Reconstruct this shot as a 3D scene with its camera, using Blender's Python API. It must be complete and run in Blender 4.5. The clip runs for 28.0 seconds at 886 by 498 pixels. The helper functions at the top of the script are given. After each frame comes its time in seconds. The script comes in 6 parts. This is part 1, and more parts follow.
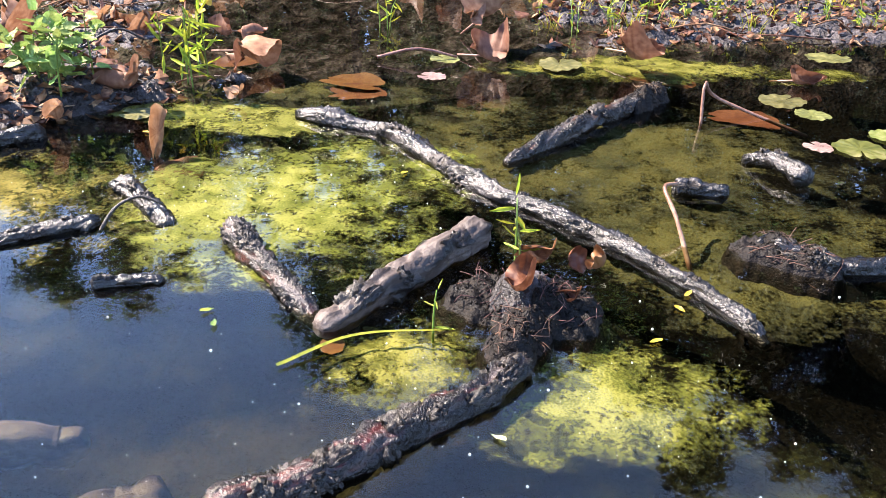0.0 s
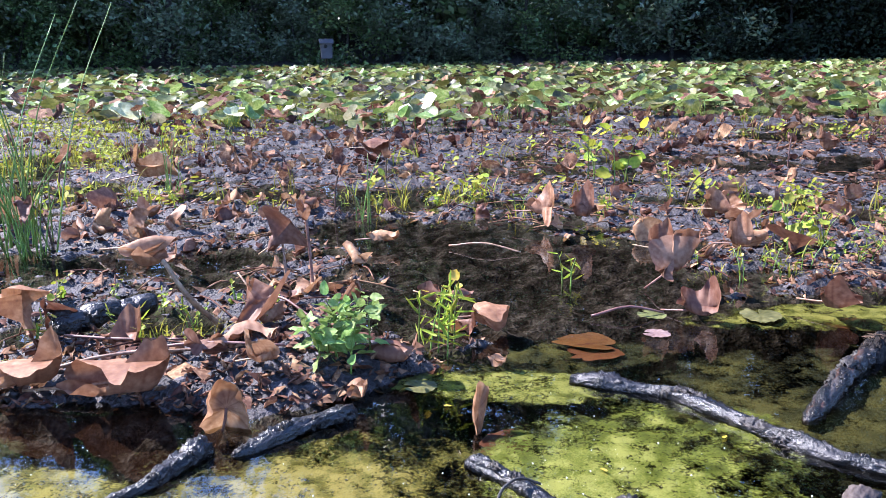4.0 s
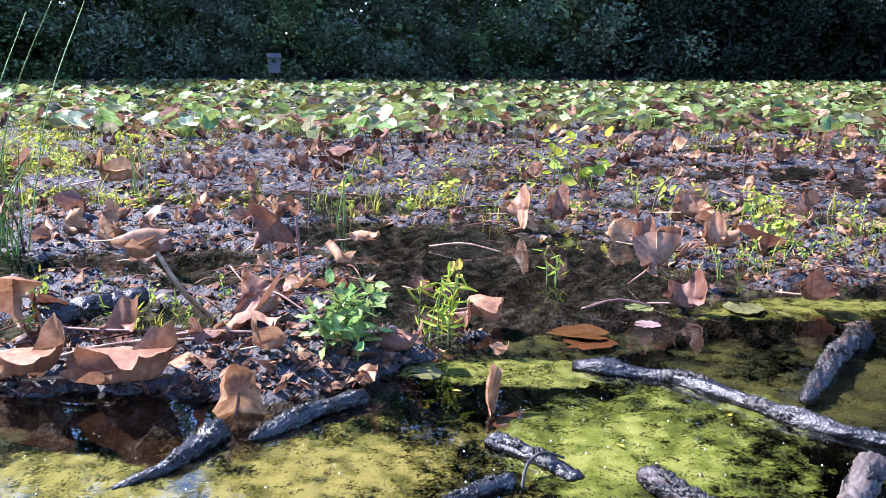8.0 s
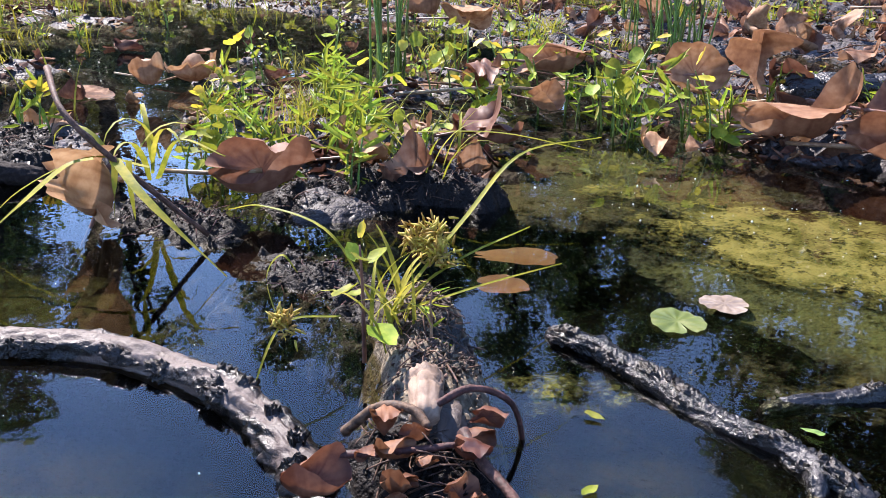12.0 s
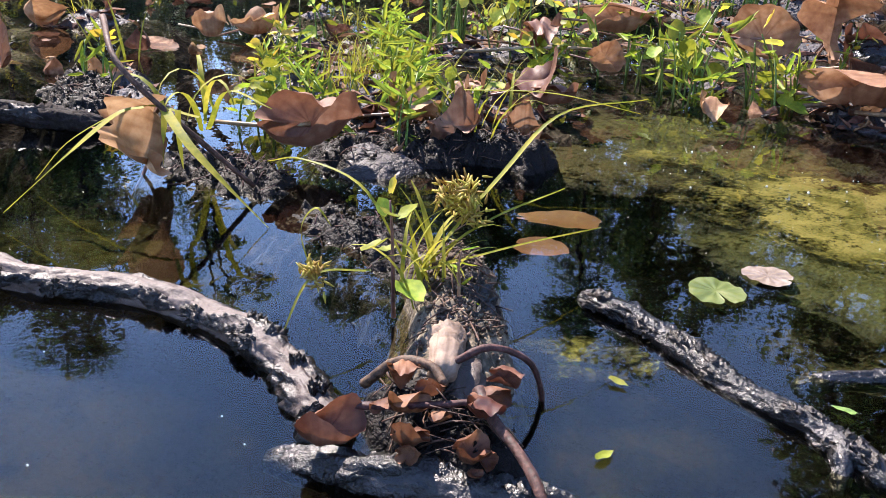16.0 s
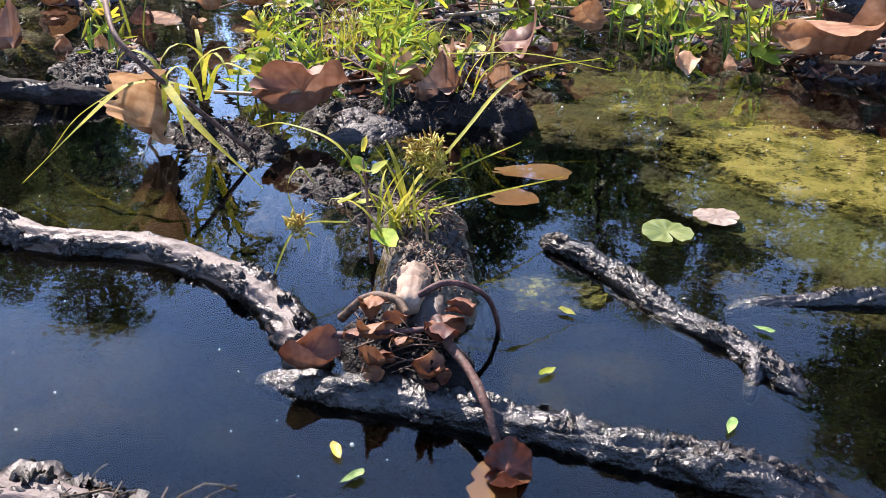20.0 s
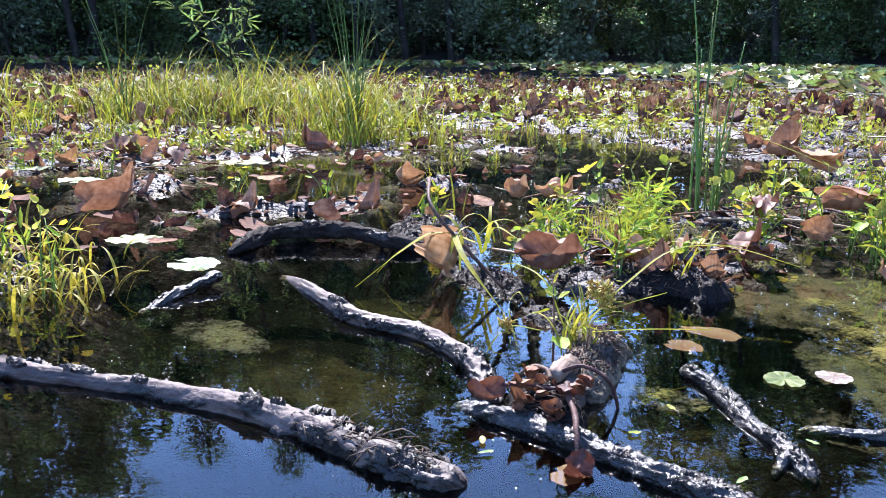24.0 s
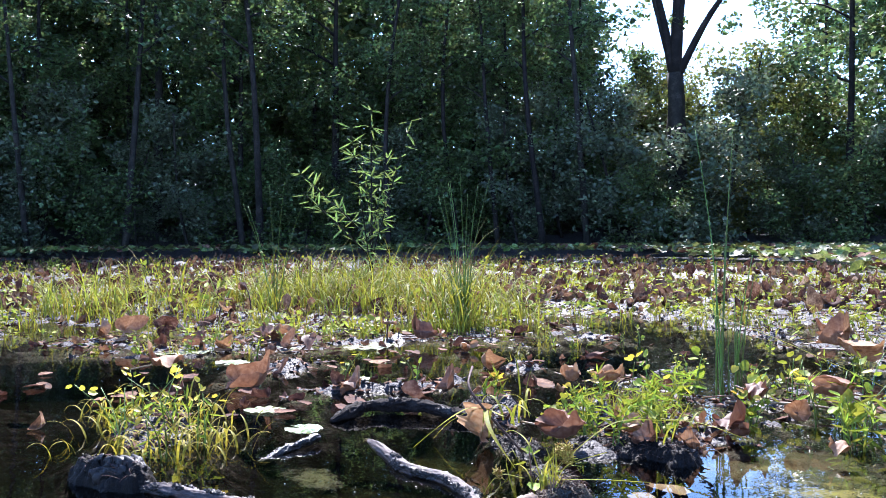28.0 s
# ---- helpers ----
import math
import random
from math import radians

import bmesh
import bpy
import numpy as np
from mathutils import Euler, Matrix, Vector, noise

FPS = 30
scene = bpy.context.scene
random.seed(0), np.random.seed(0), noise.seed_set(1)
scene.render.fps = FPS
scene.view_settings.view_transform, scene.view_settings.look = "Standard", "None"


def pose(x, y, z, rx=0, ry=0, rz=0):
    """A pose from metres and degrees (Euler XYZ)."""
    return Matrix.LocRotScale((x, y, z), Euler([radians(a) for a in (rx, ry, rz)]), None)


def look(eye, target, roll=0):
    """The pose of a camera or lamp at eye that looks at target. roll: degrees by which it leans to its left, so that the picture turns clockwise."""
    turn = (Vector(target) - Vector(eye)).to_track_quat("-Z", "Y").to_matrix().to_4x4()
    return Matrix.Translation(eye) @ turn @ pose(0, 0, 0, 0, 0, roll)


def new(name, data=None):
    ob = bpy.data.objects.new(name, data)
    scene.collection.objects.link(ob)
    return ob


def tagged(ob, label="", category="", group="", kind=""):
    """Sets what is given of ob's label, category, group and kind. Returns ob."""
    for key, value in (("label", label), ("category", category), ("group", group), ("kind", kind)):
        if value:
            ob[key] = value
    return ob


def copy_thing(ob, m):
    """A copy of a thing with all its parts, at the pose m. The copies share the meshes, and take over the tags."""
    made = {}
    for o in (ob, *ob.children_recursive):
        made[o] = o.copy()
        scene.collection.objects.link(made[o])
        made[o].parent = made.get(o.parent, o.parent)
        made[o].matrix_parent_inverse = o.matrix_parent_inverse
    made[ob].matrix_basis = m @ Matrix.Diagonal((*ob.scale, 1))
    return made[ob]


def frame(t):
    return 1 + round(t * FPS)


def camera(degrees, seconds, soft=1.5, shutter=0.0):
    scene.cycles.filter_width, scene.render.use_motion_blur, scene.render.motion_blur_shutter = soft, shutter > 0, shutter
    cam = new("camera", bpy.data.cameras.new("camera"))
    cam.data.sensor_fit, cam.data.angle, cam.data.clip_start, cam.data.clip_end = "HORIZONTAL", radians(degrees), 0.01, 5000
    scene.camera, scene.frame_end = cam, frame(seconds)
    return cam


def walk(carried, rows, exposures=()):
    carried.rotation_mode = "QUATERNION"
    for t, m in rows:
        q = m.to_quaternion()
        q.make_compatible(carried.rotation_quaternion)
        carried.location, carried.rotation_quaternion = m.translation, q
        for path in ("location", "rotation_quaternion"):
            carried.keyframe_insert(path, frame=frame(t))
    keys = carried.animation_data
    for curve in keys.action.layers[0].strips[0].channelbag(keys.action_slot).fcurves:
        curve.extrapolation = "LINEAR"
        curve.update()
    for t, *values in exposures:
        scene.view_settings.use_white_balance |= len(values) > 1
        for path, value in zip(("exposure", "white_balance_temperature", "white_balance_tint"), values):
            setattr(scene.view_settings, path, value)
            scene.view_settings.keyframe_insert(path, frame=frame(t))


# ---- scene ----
cam = camera(55.4, 28.0, 0.9)
PATH = [
    (0, (0.057, 0.147, 0.584), (-0.051, 1.91, -0.353), 1.4),
    (0.5, (-0.064, 0.13, 0.616), (-0.19, 1.92, -0.267), 1.2),
    (1, (-0.175, 0.118, 0.628), (-0.327, 1.943, -0.178), 0.8),
    (1.5, (-0.267, 0.101, 0.64), (-0.426, 1.953, -0.099), 0.1),
    (2, (-0.337, 0.096, 0.656), (-0.494, 1.976, -0.008), -0.5),
    (2.5, (-0.398, 0.081, 0.67), (-0.544, 1.986, 0.076), -0.5),
    (3, (-0.459, 0.081, 0.688), (-0.596, 2.002, 0.15), -0.5),
    (3.5, (-0.515, 0.066, 0.699), (-0.634, 2.003, 0.212), -0.6),
    (5.5, (-0.627, 0.046, 0.708), (-0.501, 1.998, 0.29), -0.9),
    (6, (-0.637, 0.045, 0.706), (-0.433, 1.992, 0.296), -0.6),
    (6.5, (-0.635, 0.046, 0.704), (-0.36, 1.986, 0.304), -0.4),
    (7, (-0.638, 0.05, 0.686), (-0.331, 1.985, 0.287), -0.5),
    (7.5, (-0.656, 0.036, 0.662), (-0.405, 1.978, 0.253), -0.3),
    (8, (-0.692, 0.016, 0.647), (-0.639, 1.972, 0.236), 0.1),
    (8.5, (-0.729, -0.013, 0.643), (-0.936, 1.932, 0.223), 0.2),
    (8.9, (-0.778, -0.039, 0.611), (-1.2, 1.865, 0.166), 0.5),
    (9, (-0.783, -0.044, 0.617), (-1.264, 1.84, 0.148), 0.4),
    (9.5, (-0.834, -0.056, 0.59), (-1.613, 1.707, 0.057), -1.4),
    (10, (-0.885, -0.057, 0.572), (-1.902, 1.564, -0.009), -2.6),
    (10.5, (-0.957, -0.028, 0.524), (-2.123, 1.469, -0.106), -1.7),
    (11, (-1.069, 0.032, 0.44), (-2.248, 1.502, -0.23), -0.0),
    (11.5, (-1.169, 0.135, 0.372), (-2.235, 1.675, -0.328), 1.0),
    (13.5, (-1.186, 0.188, 0.356), (-2.285, 1.67, -0.417), 1.9),
    (14, (-1.177, 0.192, 0.356), (-2.319, 1.643, -0.413), 1.3),
    (14.5, (-1.173, 0.193, 0.365), (-2.333, 1.628, -0.406), 1.0),
    (15, (-1.169, 0.194, 0.372), (-2.334, 1.624, -0.4), 0.9),
    (15.5, (-1.163, 0.19, 0.372), (-2.332, 1.611, -0.409), 1.1),
    (16, (-1.156, 0.184, 0.36), (-2.323, 1.597, -0.44), 1.5),
    (16.5, (-1.15, 0.181, 0.351), (-2.302, 1.589, -0.48), 1.2),
    (17, (-1.145, 0.179, 0.343), (-2.28, 1.577, -0.527), 1.2),
    (17.5, (-1.141, 0.179, 0.34), (-2.263, 1.564, -0.566), 0.8),
    (18, (-1.14, 0.175, 0.349), (-2.261, 1.548, -0.576), 0.4),
    (18.5, (-1.132, 0.168, 0.361), (-2.264, 1.534, -0.563), 0.1),
    (19, (-1.119, 0.159, 0.371), (-2.267, 1.519, -0.541), -0.3),
    (19.5, (-1.093, 0.163, 0.38), (-2.249, 1.529, -0.514), -0.5),
    (20, (-1.067, 0.148, 0.385), (-2.242, 1.505, -0.496), -0.9),
    (20.5, (-1.044, 0.141, 0.39), (-2.259, 1.472, -0.476), -1.3),
    (22.5, (-0.876, 0.066, 0.423), (-2.382, 1.214, -0.222), -0.4),
    (22.7, (-0.808, 0.087, 0.408), (-2.4, 1.119, -0.226), -5.0),
    (23, (-0.807, 0.013, 0.434), (-2.455, 1.016, -0.093), -0.7),
    (23.5, (-0.724, 0.003, 0.436), (-2.443, 0.91, -0.035), -0.2),
    (24, (-0.649, 0.006, 0.428), (-2.394, 0.879, -0.01), 0.6),
    (24.5, (-0.569, -0.005, 0.443), (-2.345, 0.831, 0.06), -0.0),
    (25, (-0.497, -0.005, 0.471), (-2.312, 0.785, 0.179), -0.7),
    (25.5, (-0.417, -0.016, 0.495), (-2.266, 0.715, 0.276), -0.7),
    (26, (-0.337, -0.025, 0.507), (-2.214, 0.645, 0.341), -0.8),
    (26.5, (-0.258, -0.027, 0.51), (-2.154, 0.595, 0.379), -0.8),
    (27, (-0.18, -0.024, 0.527), (-2.09, 0.562, 0.434), -0.8),
    (27.5, (-0.092, -0.013, 0.542), (-2.008, 0.561, 0.495), -0.4),
    (28, (-0.016, -0.001, 0.539), (-1.931, 0.577, 0.517), -0.3),
]
walk(cam, [(t, look(eye, target, roll)) for t, eye, target, roll in PATH],
     [(0.0, 2.9, 7400, 19), (1.5, 2.65, 7000, 19), (3.0, 2.42, 6150, 21), (6.0, 2.7, 5750, 22), (9.0, 2.65, 5750, 21), (11.0, 2.15, 6400, 20), (20.0, 2.25, 6900, 20), (24.0, 2.4, 6000, 19), (26.0, 2.5, 5900, 19), (28.0, 2.3, 5850, 19)])

# ---- light ----
SUN_YAW, SUN_UP = 72.0, 47.0
world = bpy.data.worlds.new("sky")
scene.world = world
world.use_nodes = True
wn, wl = world.node_tree.nodes, world.node_tree.links
sky = wn.new("ShaderNodeTexSky")
sky.sky_type, sky.sun_disc = "NISHITA", False
sky.air_density, sky.dust_density, sky.ozone_density = 0.85, 0.0, 4.5
sky.sun_elevation, sky.sun_rotation = radians(SUN_UP), radians(-SUN_YAW)
wl.new(sky.outputs[0], wn["Background"].inputs[0])
wn["Background"].inputs[1].default_value = 0.15
sun = new("sun", bpy.data.lights.new("sun", "SUN"))
sun.data.energy, sun.data.angle, sun.data.color = 3.7, radians(0.53), (1.0, 0.95, 0.87)
sun_way = Vector((-math.sin(radians(SUN_YAW)) * math.cos(radians(SUN_UP)), math.cos(radians(SUN_YAW)) * math.cos(radians(SUN_UP)), math.sin(radians(SUN_UP))))
sun.matrix_world = look(sun_way * 60, (0, 0, 0))

# ---- materials ----
rnd = random.Random(7)
nrng = np.random.default_rng(11)


def surface(name, colours, size=0.05, fine=0.006, rough=(0.35, 0.6), bump=0.4, depth=0.004, glow=0.0, vary=0.3, island=False, gaps=0.0, spec=0.5, hue=0.03, coat=0.0, crust=None, cover=False, grain=False, soft=0.045, veil=1.0, veins=False):
    """A procedural surface: colours along two scales of noise, varied roughness, relief, and light that shines through thin leaves."""
    m = bpy.data.materials.new(name)
    m.use_nodes = True
    n, l = m.node_tree.nodes, m.node_tree.links
    b = n["Principled BSDF"]
    if grain:
        lengthwise = n.new("ShaderNodeAttribute")
        lengthwise.attribute_name = "grain"
        co = lengthwise.outputs["Vector"]
    else:
        co = n.new("ShaderNodeTexCoord").outputs["Object"]
    who = n.new("ShaderNodeNewGeometry").outputs["Random Per Island"] if island else n.new("ShaderNodeObjectInfo").outputs["Random"]

    def tex(scale, detail):
        t = n.new("ShaderNodeTexNoise")
        t.noise_dimensions = "4D"
        t.inputs["Scale"].default_value, t.inputs["Detail"].default_value = scale, detail
        l.new(co, t.inputs["Vector"])
        seed = n.new("ShaderNodeMath")
        seed.operation = "MULTIPLY"
        seed.inputs[1].default_value = 0 if island else 37.0
        l.new(who, seed.inputs[0])
        l.new(seed.outputs[0], t.inputs["W"])
        return t.outputs["Fac"]
    big, small = tex(1 / size, 4), tex(1 / fine, 3)
    mix = n.new("ShaderNodeMix")
    mix.inputs[0].default_value = 0.42
    l.new(big, mix.inputs[2])
    l.new(small, mix.inputs[3])
    ramp = n.new("ShaderNodeValToRGB")
    el = ramp.color_ramp.elements
    while len(el) < len(colours):
        el.new(0.5)
    for i, c in enumerate(colours):
        el[i].position = 0.36 + 0.28 * i / max(1, len(colours) - 1)
        el[i].color = (*c, 1)
    shade = mix.outputs[0]
    if cover:
        thick = n.new("ShaderNodeAttribute")
        thick.attribute_name = "cover"
        dense = n.new("ShaderNodeMath")
        dense.operation = "MULTIPLY_ADD"
        dense.inputs[1].default_value = 0.22
        l.new(thick.outputs["Fac"], dense.inputs[0])
        l.new(mix.outputs[0], dense.inputs[2])
        lower = n.new("ShaderNodeMath")
        lower.operation = "SUBTRACT"
        lower.inputs[1].default_value = 0.05
        l.new(dense.outputs[0], lower.inputs[0])
        shade = lower.outputs[0]
    l.new(shade, ramp.inputs[0])
    hsv = n.new("ShaderNodeHueSaturation")
    for socket, lo, hi in (("Value", 1 - vary, 1 + vary), ("Hue", 0.5 - hue, 0.5 + hue)):
        r = n.new("ShaderNodeMapRange")
        r.inputs["To Min"].default_value, r.inputs["To Max"].default_value = lo, hi
        l.new(who, r.inputs["Value"])
        l.new(r.outputs[0], hsv.inputs[socket])
    tone = ramp.outputs[0]
    if crust:
        at = n.new("ShaderNodeAttribute")
        at.attribute_name = "bark"
        cm = n.new("ShaderNodeMix")
        cm.data_type = "RGBA"
        l.new(at.outputs["Fac"], cm.inputs[0])
        l.new(tone, cm.inputs[6])
        cm.inputs[7].default_value = (*crust, 1)
        tone = cm.outputs[2]
    if veins:
        rib = n.new("ShaderNodeAttribute")
        rib.attribute_name = "vein"
        dark = n.new("ShaderNodeMix")
        dark.data_type, dark.blend_type = "RGBA", "MULTIPLY"
        l.new(rib.outputs["Fac"], dark.inputs[0])
        l.new(tone, dark.inputs[6])
        dark.inputs[7].default_value = (0.62, 0.5, 0.45, 1)
        tone = dark.outputs[2]
    l.new(tone, hsv.inputs["Color"])
    l.new(hsv.outputs[0], b.inputs["Base Color"])
    r = n.new("ShaderNodeMapRange")
    r.inputs["From Min"].default_value, r.inputs["From Max"].default_value = 0.35, 0.65
    r.inputs["To Min"].default_value, r.inputs["To Max"].default_value = rough
    l.new(mix.outputs[0], r.inputs["Value"])
    gloss = r.outputs[0]
    if crust:
        gm = n.new("ShaderNodeMix")
        l.new(at.outputs["Fac"], gm.inputs[0])
        l.new(gloss, gm.inputs[2])
        gm.inputs[3].default_value = 0.33
        gloss = gm.outputs[0]
    l.new(gloss, b.inputs["Roughness"])
    b.inputs["Specular IOR Level"].default_value = spec
    b.inputs["Coat Weight"].default_value, b.inputs["Coat Roughness"].default_value = coat, 0.12
    if bump:
        bm = n.new("ShaderNodeBump")
        bm.inputs["Strength"].default_value, bm.inputs["Distance"].default_value = bump, depth
        relief = mix.outputs[0]
        if grain:
            crumbs = n.new("ShaderNodeTexNoise")
            crumbs.inputs["Scale"].default_value, crumbs.inputs["Detail"].default_value = 210.0, 7
            l.new(n.new("ShaderNodeTexCoord").outputs["Object"], crumbs.inputs["Vector"])
            relief = crumbs.outputs["Fac"]
            where = n.new("ShaderNodeAttribute")
            where.attribute_name = "bark"
            force = n.new("ShaderNodeMapRange")
            force.inputs["To Min"].default_value, force.inputs["To Max"].default_value = 0.65 * bump, bump
            l.new(where.outputs["Fac"], force.inputs["Value"])
            l.new(force.outputs[0], bm.inputs["Strength"])
        l.new(relief, bm.inputs["Height"])
        l.new(bm.outputs[0], b.inputs["Normal"])
    out = b.outputs[0]
    if glow:
        t = n.new("ShaderNodeBsdfTranslucent")
        l.new(hsv.outputs[0], t.inputs["Color"])
        ms = n.new("ShaderNodeMixShader")
        ms.inputs[0].default_value = glow
        l.new(out, ms.inputs[1])
        l.new(t.outputs[0], ms.inputs[2])
        out = ms.outputs[0]
    if gaps:
        t = n.new("ShaderNodeBsdfTransparent")
        g = n.new("ShaderNodeMapRange")
        g.inputs["From Min"].default_value, g.inputs["From Max"].default_value = gaps - soft, gaps + soft
        amount = mix.outputs[0]
        if cover:
            holes = n.new("ShaderNodeMix")
            holes.inputs[0].default_value = 0.5
            l.new(tex(28.0, 3), holes.inputs[2])
            l.new(tex(150.0, 3), holes.inputs[3])
            sharper = n.new("ShaderNodeMath")
            sharper.operation = "MULTIPLY_ADD"
            sharper.inputs[1].default_value, sharper.inputs[2].default_value = 2.0, -0.5
            l.new(holes.outputs[0], sharper.inputs[0])
            amount = sharper.outputs[0]
            at = n.new("ShaderNodeAttribute")
            at.attribute_name = "cover"
            add = n.new("ShaderNodeMath")
            add.operation = "MULTIPLY_ADD"
            add.inputs[1].default_value = 0.32
            l.new(at.outputs["Fac"], add.inputs[0])
            l.new(amount, add.inputs[2])
            amount = add.outputs[0]
        l.new(amount, g.inputs["Value"])
        ms = n.new("ShaderNodeMixShader")
        g.inputs["To Max"].default_value = veil
        l.new(g.outputs[0], ms.inputs[0])
        l.new(t.outputs[0], ms.inputs[1])
        l.new(out, ms.inputs[2])
        out = ms.outputs[0]
    l.new(out, n["Material Output"].inputs["Surface"])
    return m


def water_surface():
    m = bpy.data.materials.new("pond_water")
    m.use_nodes = True
    n, l = m.node_tree.nodes, m.node_tree.links
    n.remove(n["Principled BSDF"])
    co = n.new("ShaderNodeTexCoord").outputs["Object"]
    t = n.new("ShaderNodeTexNoise")
    t.inputs["Scale"].default_value, t.inputs["Detail"].default_value = 6.0, 4
    l.new(co, t.inputs["Vector"])
    bm = n.new("ShaderNodeBump")
    bm.inputs["Strength"].default_value, bm.inputs["Distance"].default_value = 0.11, 0.01
    l.new(t.outputs["Fac"], bm.inputs["Height"])
    f = n.new("ShaderNodeFresnel")
    f.inputs["IOR"].default_value = 1.42
    l.new(bm.outputs[0], f.inputs["Normal"])
    g = n.new("ShaderNodeBsdfGlossy")
    g.inputs["Roughness"].default_value = 0.0
    l.new(bm.outputs[0], g.inputs["Normal"])
    tr = n.new("ShaderNodeBsdfTransparent")
    tr.inputs["Color"].default_value = (0.76, 0.74, 0.62, 1)
    ms = n.new("ShaderNodeMixShader")
    l.new(f.outputs[0], ms.inputs[0])
    l.new(tr.outputs[0], ms.inputs[1])
    l.new(g.outputs[0], ms.inputs[2])
    l.new(ms.outputs[0], n["Material Output"].inputs["Surface"])
    return m


def depth_dimmed(m):
    """Darkens the colour with depth, painting in the light lost under water, and dulls the gloss there."""
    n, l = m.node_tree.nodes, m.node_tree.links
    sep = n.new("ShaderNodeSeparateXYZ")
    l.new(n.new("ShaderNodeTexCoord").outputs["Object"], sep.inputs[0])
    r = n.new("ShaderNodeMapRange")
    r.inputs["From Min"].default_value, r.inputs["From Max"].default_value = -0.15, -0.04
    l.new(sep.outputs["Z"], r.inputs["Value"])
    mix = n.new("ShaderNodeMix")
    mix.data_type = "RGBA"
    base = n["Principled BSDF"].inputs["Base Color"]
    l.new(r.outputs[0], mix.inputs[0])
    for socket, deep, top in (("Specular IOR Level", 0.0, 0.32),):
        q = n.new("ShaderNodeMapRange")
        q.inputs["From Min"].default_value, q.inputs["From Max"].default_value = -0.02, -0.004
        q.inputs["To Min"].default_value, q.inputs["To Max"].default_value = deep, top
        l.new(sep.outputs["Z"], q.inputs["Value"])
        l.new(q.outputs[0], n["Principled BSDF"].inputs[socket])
    # near-black colour stands in for the dimness of deep water
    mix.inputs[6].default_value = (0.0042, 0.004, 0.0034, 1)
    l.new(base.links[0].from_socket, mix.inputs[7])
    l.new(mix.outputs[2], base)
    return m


MUD = surface("wet_mud", [(0.005, 0.004, 0.004), (0.014, 0.0117, 0.0118), (0.042, 0.036, 0.038), (0.11, 0.097, 0.102)], 0.045, 0.009, (0.36, 0.88), 1.0, 0.03, vary=0, spec=0.4)
depth_dimmed(MUD)
WATER = water_surface()
BARK_WET = surface("wet_black_bark", [(0.003, 0.0026, 0.0026), (0.0075, 0.0066, 0.0067), (0.028, 0.025, 0.026)], 0.03, 0.004, (0.16, 0.5), 0.7, 0.007, vary=0.12, crust=(0.003, 0.0026, 0.0026), spec=0.5, grain=True)
CRUMB = surface("crumbling_black_bark", [(0.007, 0.006, 0.0055), (0.02, 0.017, 0.015), (0.05, 0.042, 0.037)], 0.01, 0.002, (0.25, 0.65), 1.0, 0.004, vary=0.2, spec=0.35)
DARK_WOOD = surface("black_rotten_wood", [(0.006, 0.005, 0.005), (0.016, 0.013, 0.012), (0.035, 0.03, 0.027)], 0.03, 0.004, (0.7, 0.9), 1.0, 0.004, vary=0.1, spec=0.12)
BARK_GREY = surface("weathered_grey_wood", [(0.026, 0.019, 0.016), (0.072, 0.055, 0.047), (0.14, 0.115, 0.1)], 0.05, 0.005, (0.45, 0.8), 0.55, 0.005, vary=0.08, crust=(0.004, 0.0035, 0.0034), spec=0.35, grain=True)
BARK_RED = surface("wet_red_brown_bark", [(0.09, 0.024, 0.009), (0.024, 0.017, 0.014), (0.06, 0.053, 0.053)], 0.05, 0.004, (0.22, 0.55), 1.0, 0.006, vary=0.08, crust=(0.0035, 0.003, 0.003), spec=0.45, grain=True)
BARE = surface("bare_pale_wood", [(0.09, 0.056, 0.038), (0.19, 0.13, 0.095), (0.28, 0.205, 0.155)], 0.04, 0.005, (0.55, 0.85), 0.35, 0.004, vary=0.08, spec=0.3, grain=True)
LEAF_BROWN = surface("withered_brown_leaf", [(0.14, 0.058, 0.03), (0.245, 0.122, 0.066), (0.38, 0.225, 0.135)], 0.11, 0.014, (0.45, 0.75), 0.7, 0.003, glow=0.26, vary=0.45, hue=0.014, spec=0.35, veins=True)
LEAF_RUST = surface("wet_rust_brown_leaf", [(0.05, 0.016, 0.009), (0.12, 0.044, 0.022), (0.23, 0.1, 0.052)], 0.03, 0.009, (0.4, 0.7), 0.6, 0.002, glow=0.2, vary=0.25, hue=0.012, spec=0.35, veins=True)
LEAF_STUFF = surface("withered_leaf_litter", [(0.05, 0.022, 0.015), (0.14, 0.068, 0.042), (0.32, 0.19, 0.12)], 0.06, 0.012, (0.6, 0.9), 0.4, 0.003, glow=0.2, vary=0.6, hue=0.02, island=True, spec=0.12)
LEAF_SUNK = surface("sunken_orange_leaf", [(0.085, 0.022, 0.008), (0.15, 0.05, 0.019)], 0.05, 0.01, (0.5, 0.7), 0.3, 0.003, vary=0.3)
STALK_DARK = surface("dark_dead_stalk", [(0.022, 0.011, 0.008), (0.07, 0.036, 0.025), (0.15, 0.085, 0.06)], 0.012, 0.003, (0.55, 0.85), 0.8, 0.002, vary=0.2, spec=0.3)
STALK = surface("dead_stalk", [(0.07, 0.035, 0.022), (0.2, 0.11, 0.065), (0.3, 0.2, 0.13)], 0.04, 0.006, (0.4, 0.6), 0.3, 0.002, vary=0.3)
PAD = surface("lily_pad_green", [(0.055, 0.08, 0.02), (0.135, 0.165, 0.04), (0.3, 0.3, 0.125)], 0.14, 0.02, (0.3, 0.55), 0.25, 0.003, glow=0.35, vary=0.55, hue=0.05, spec=0.5)
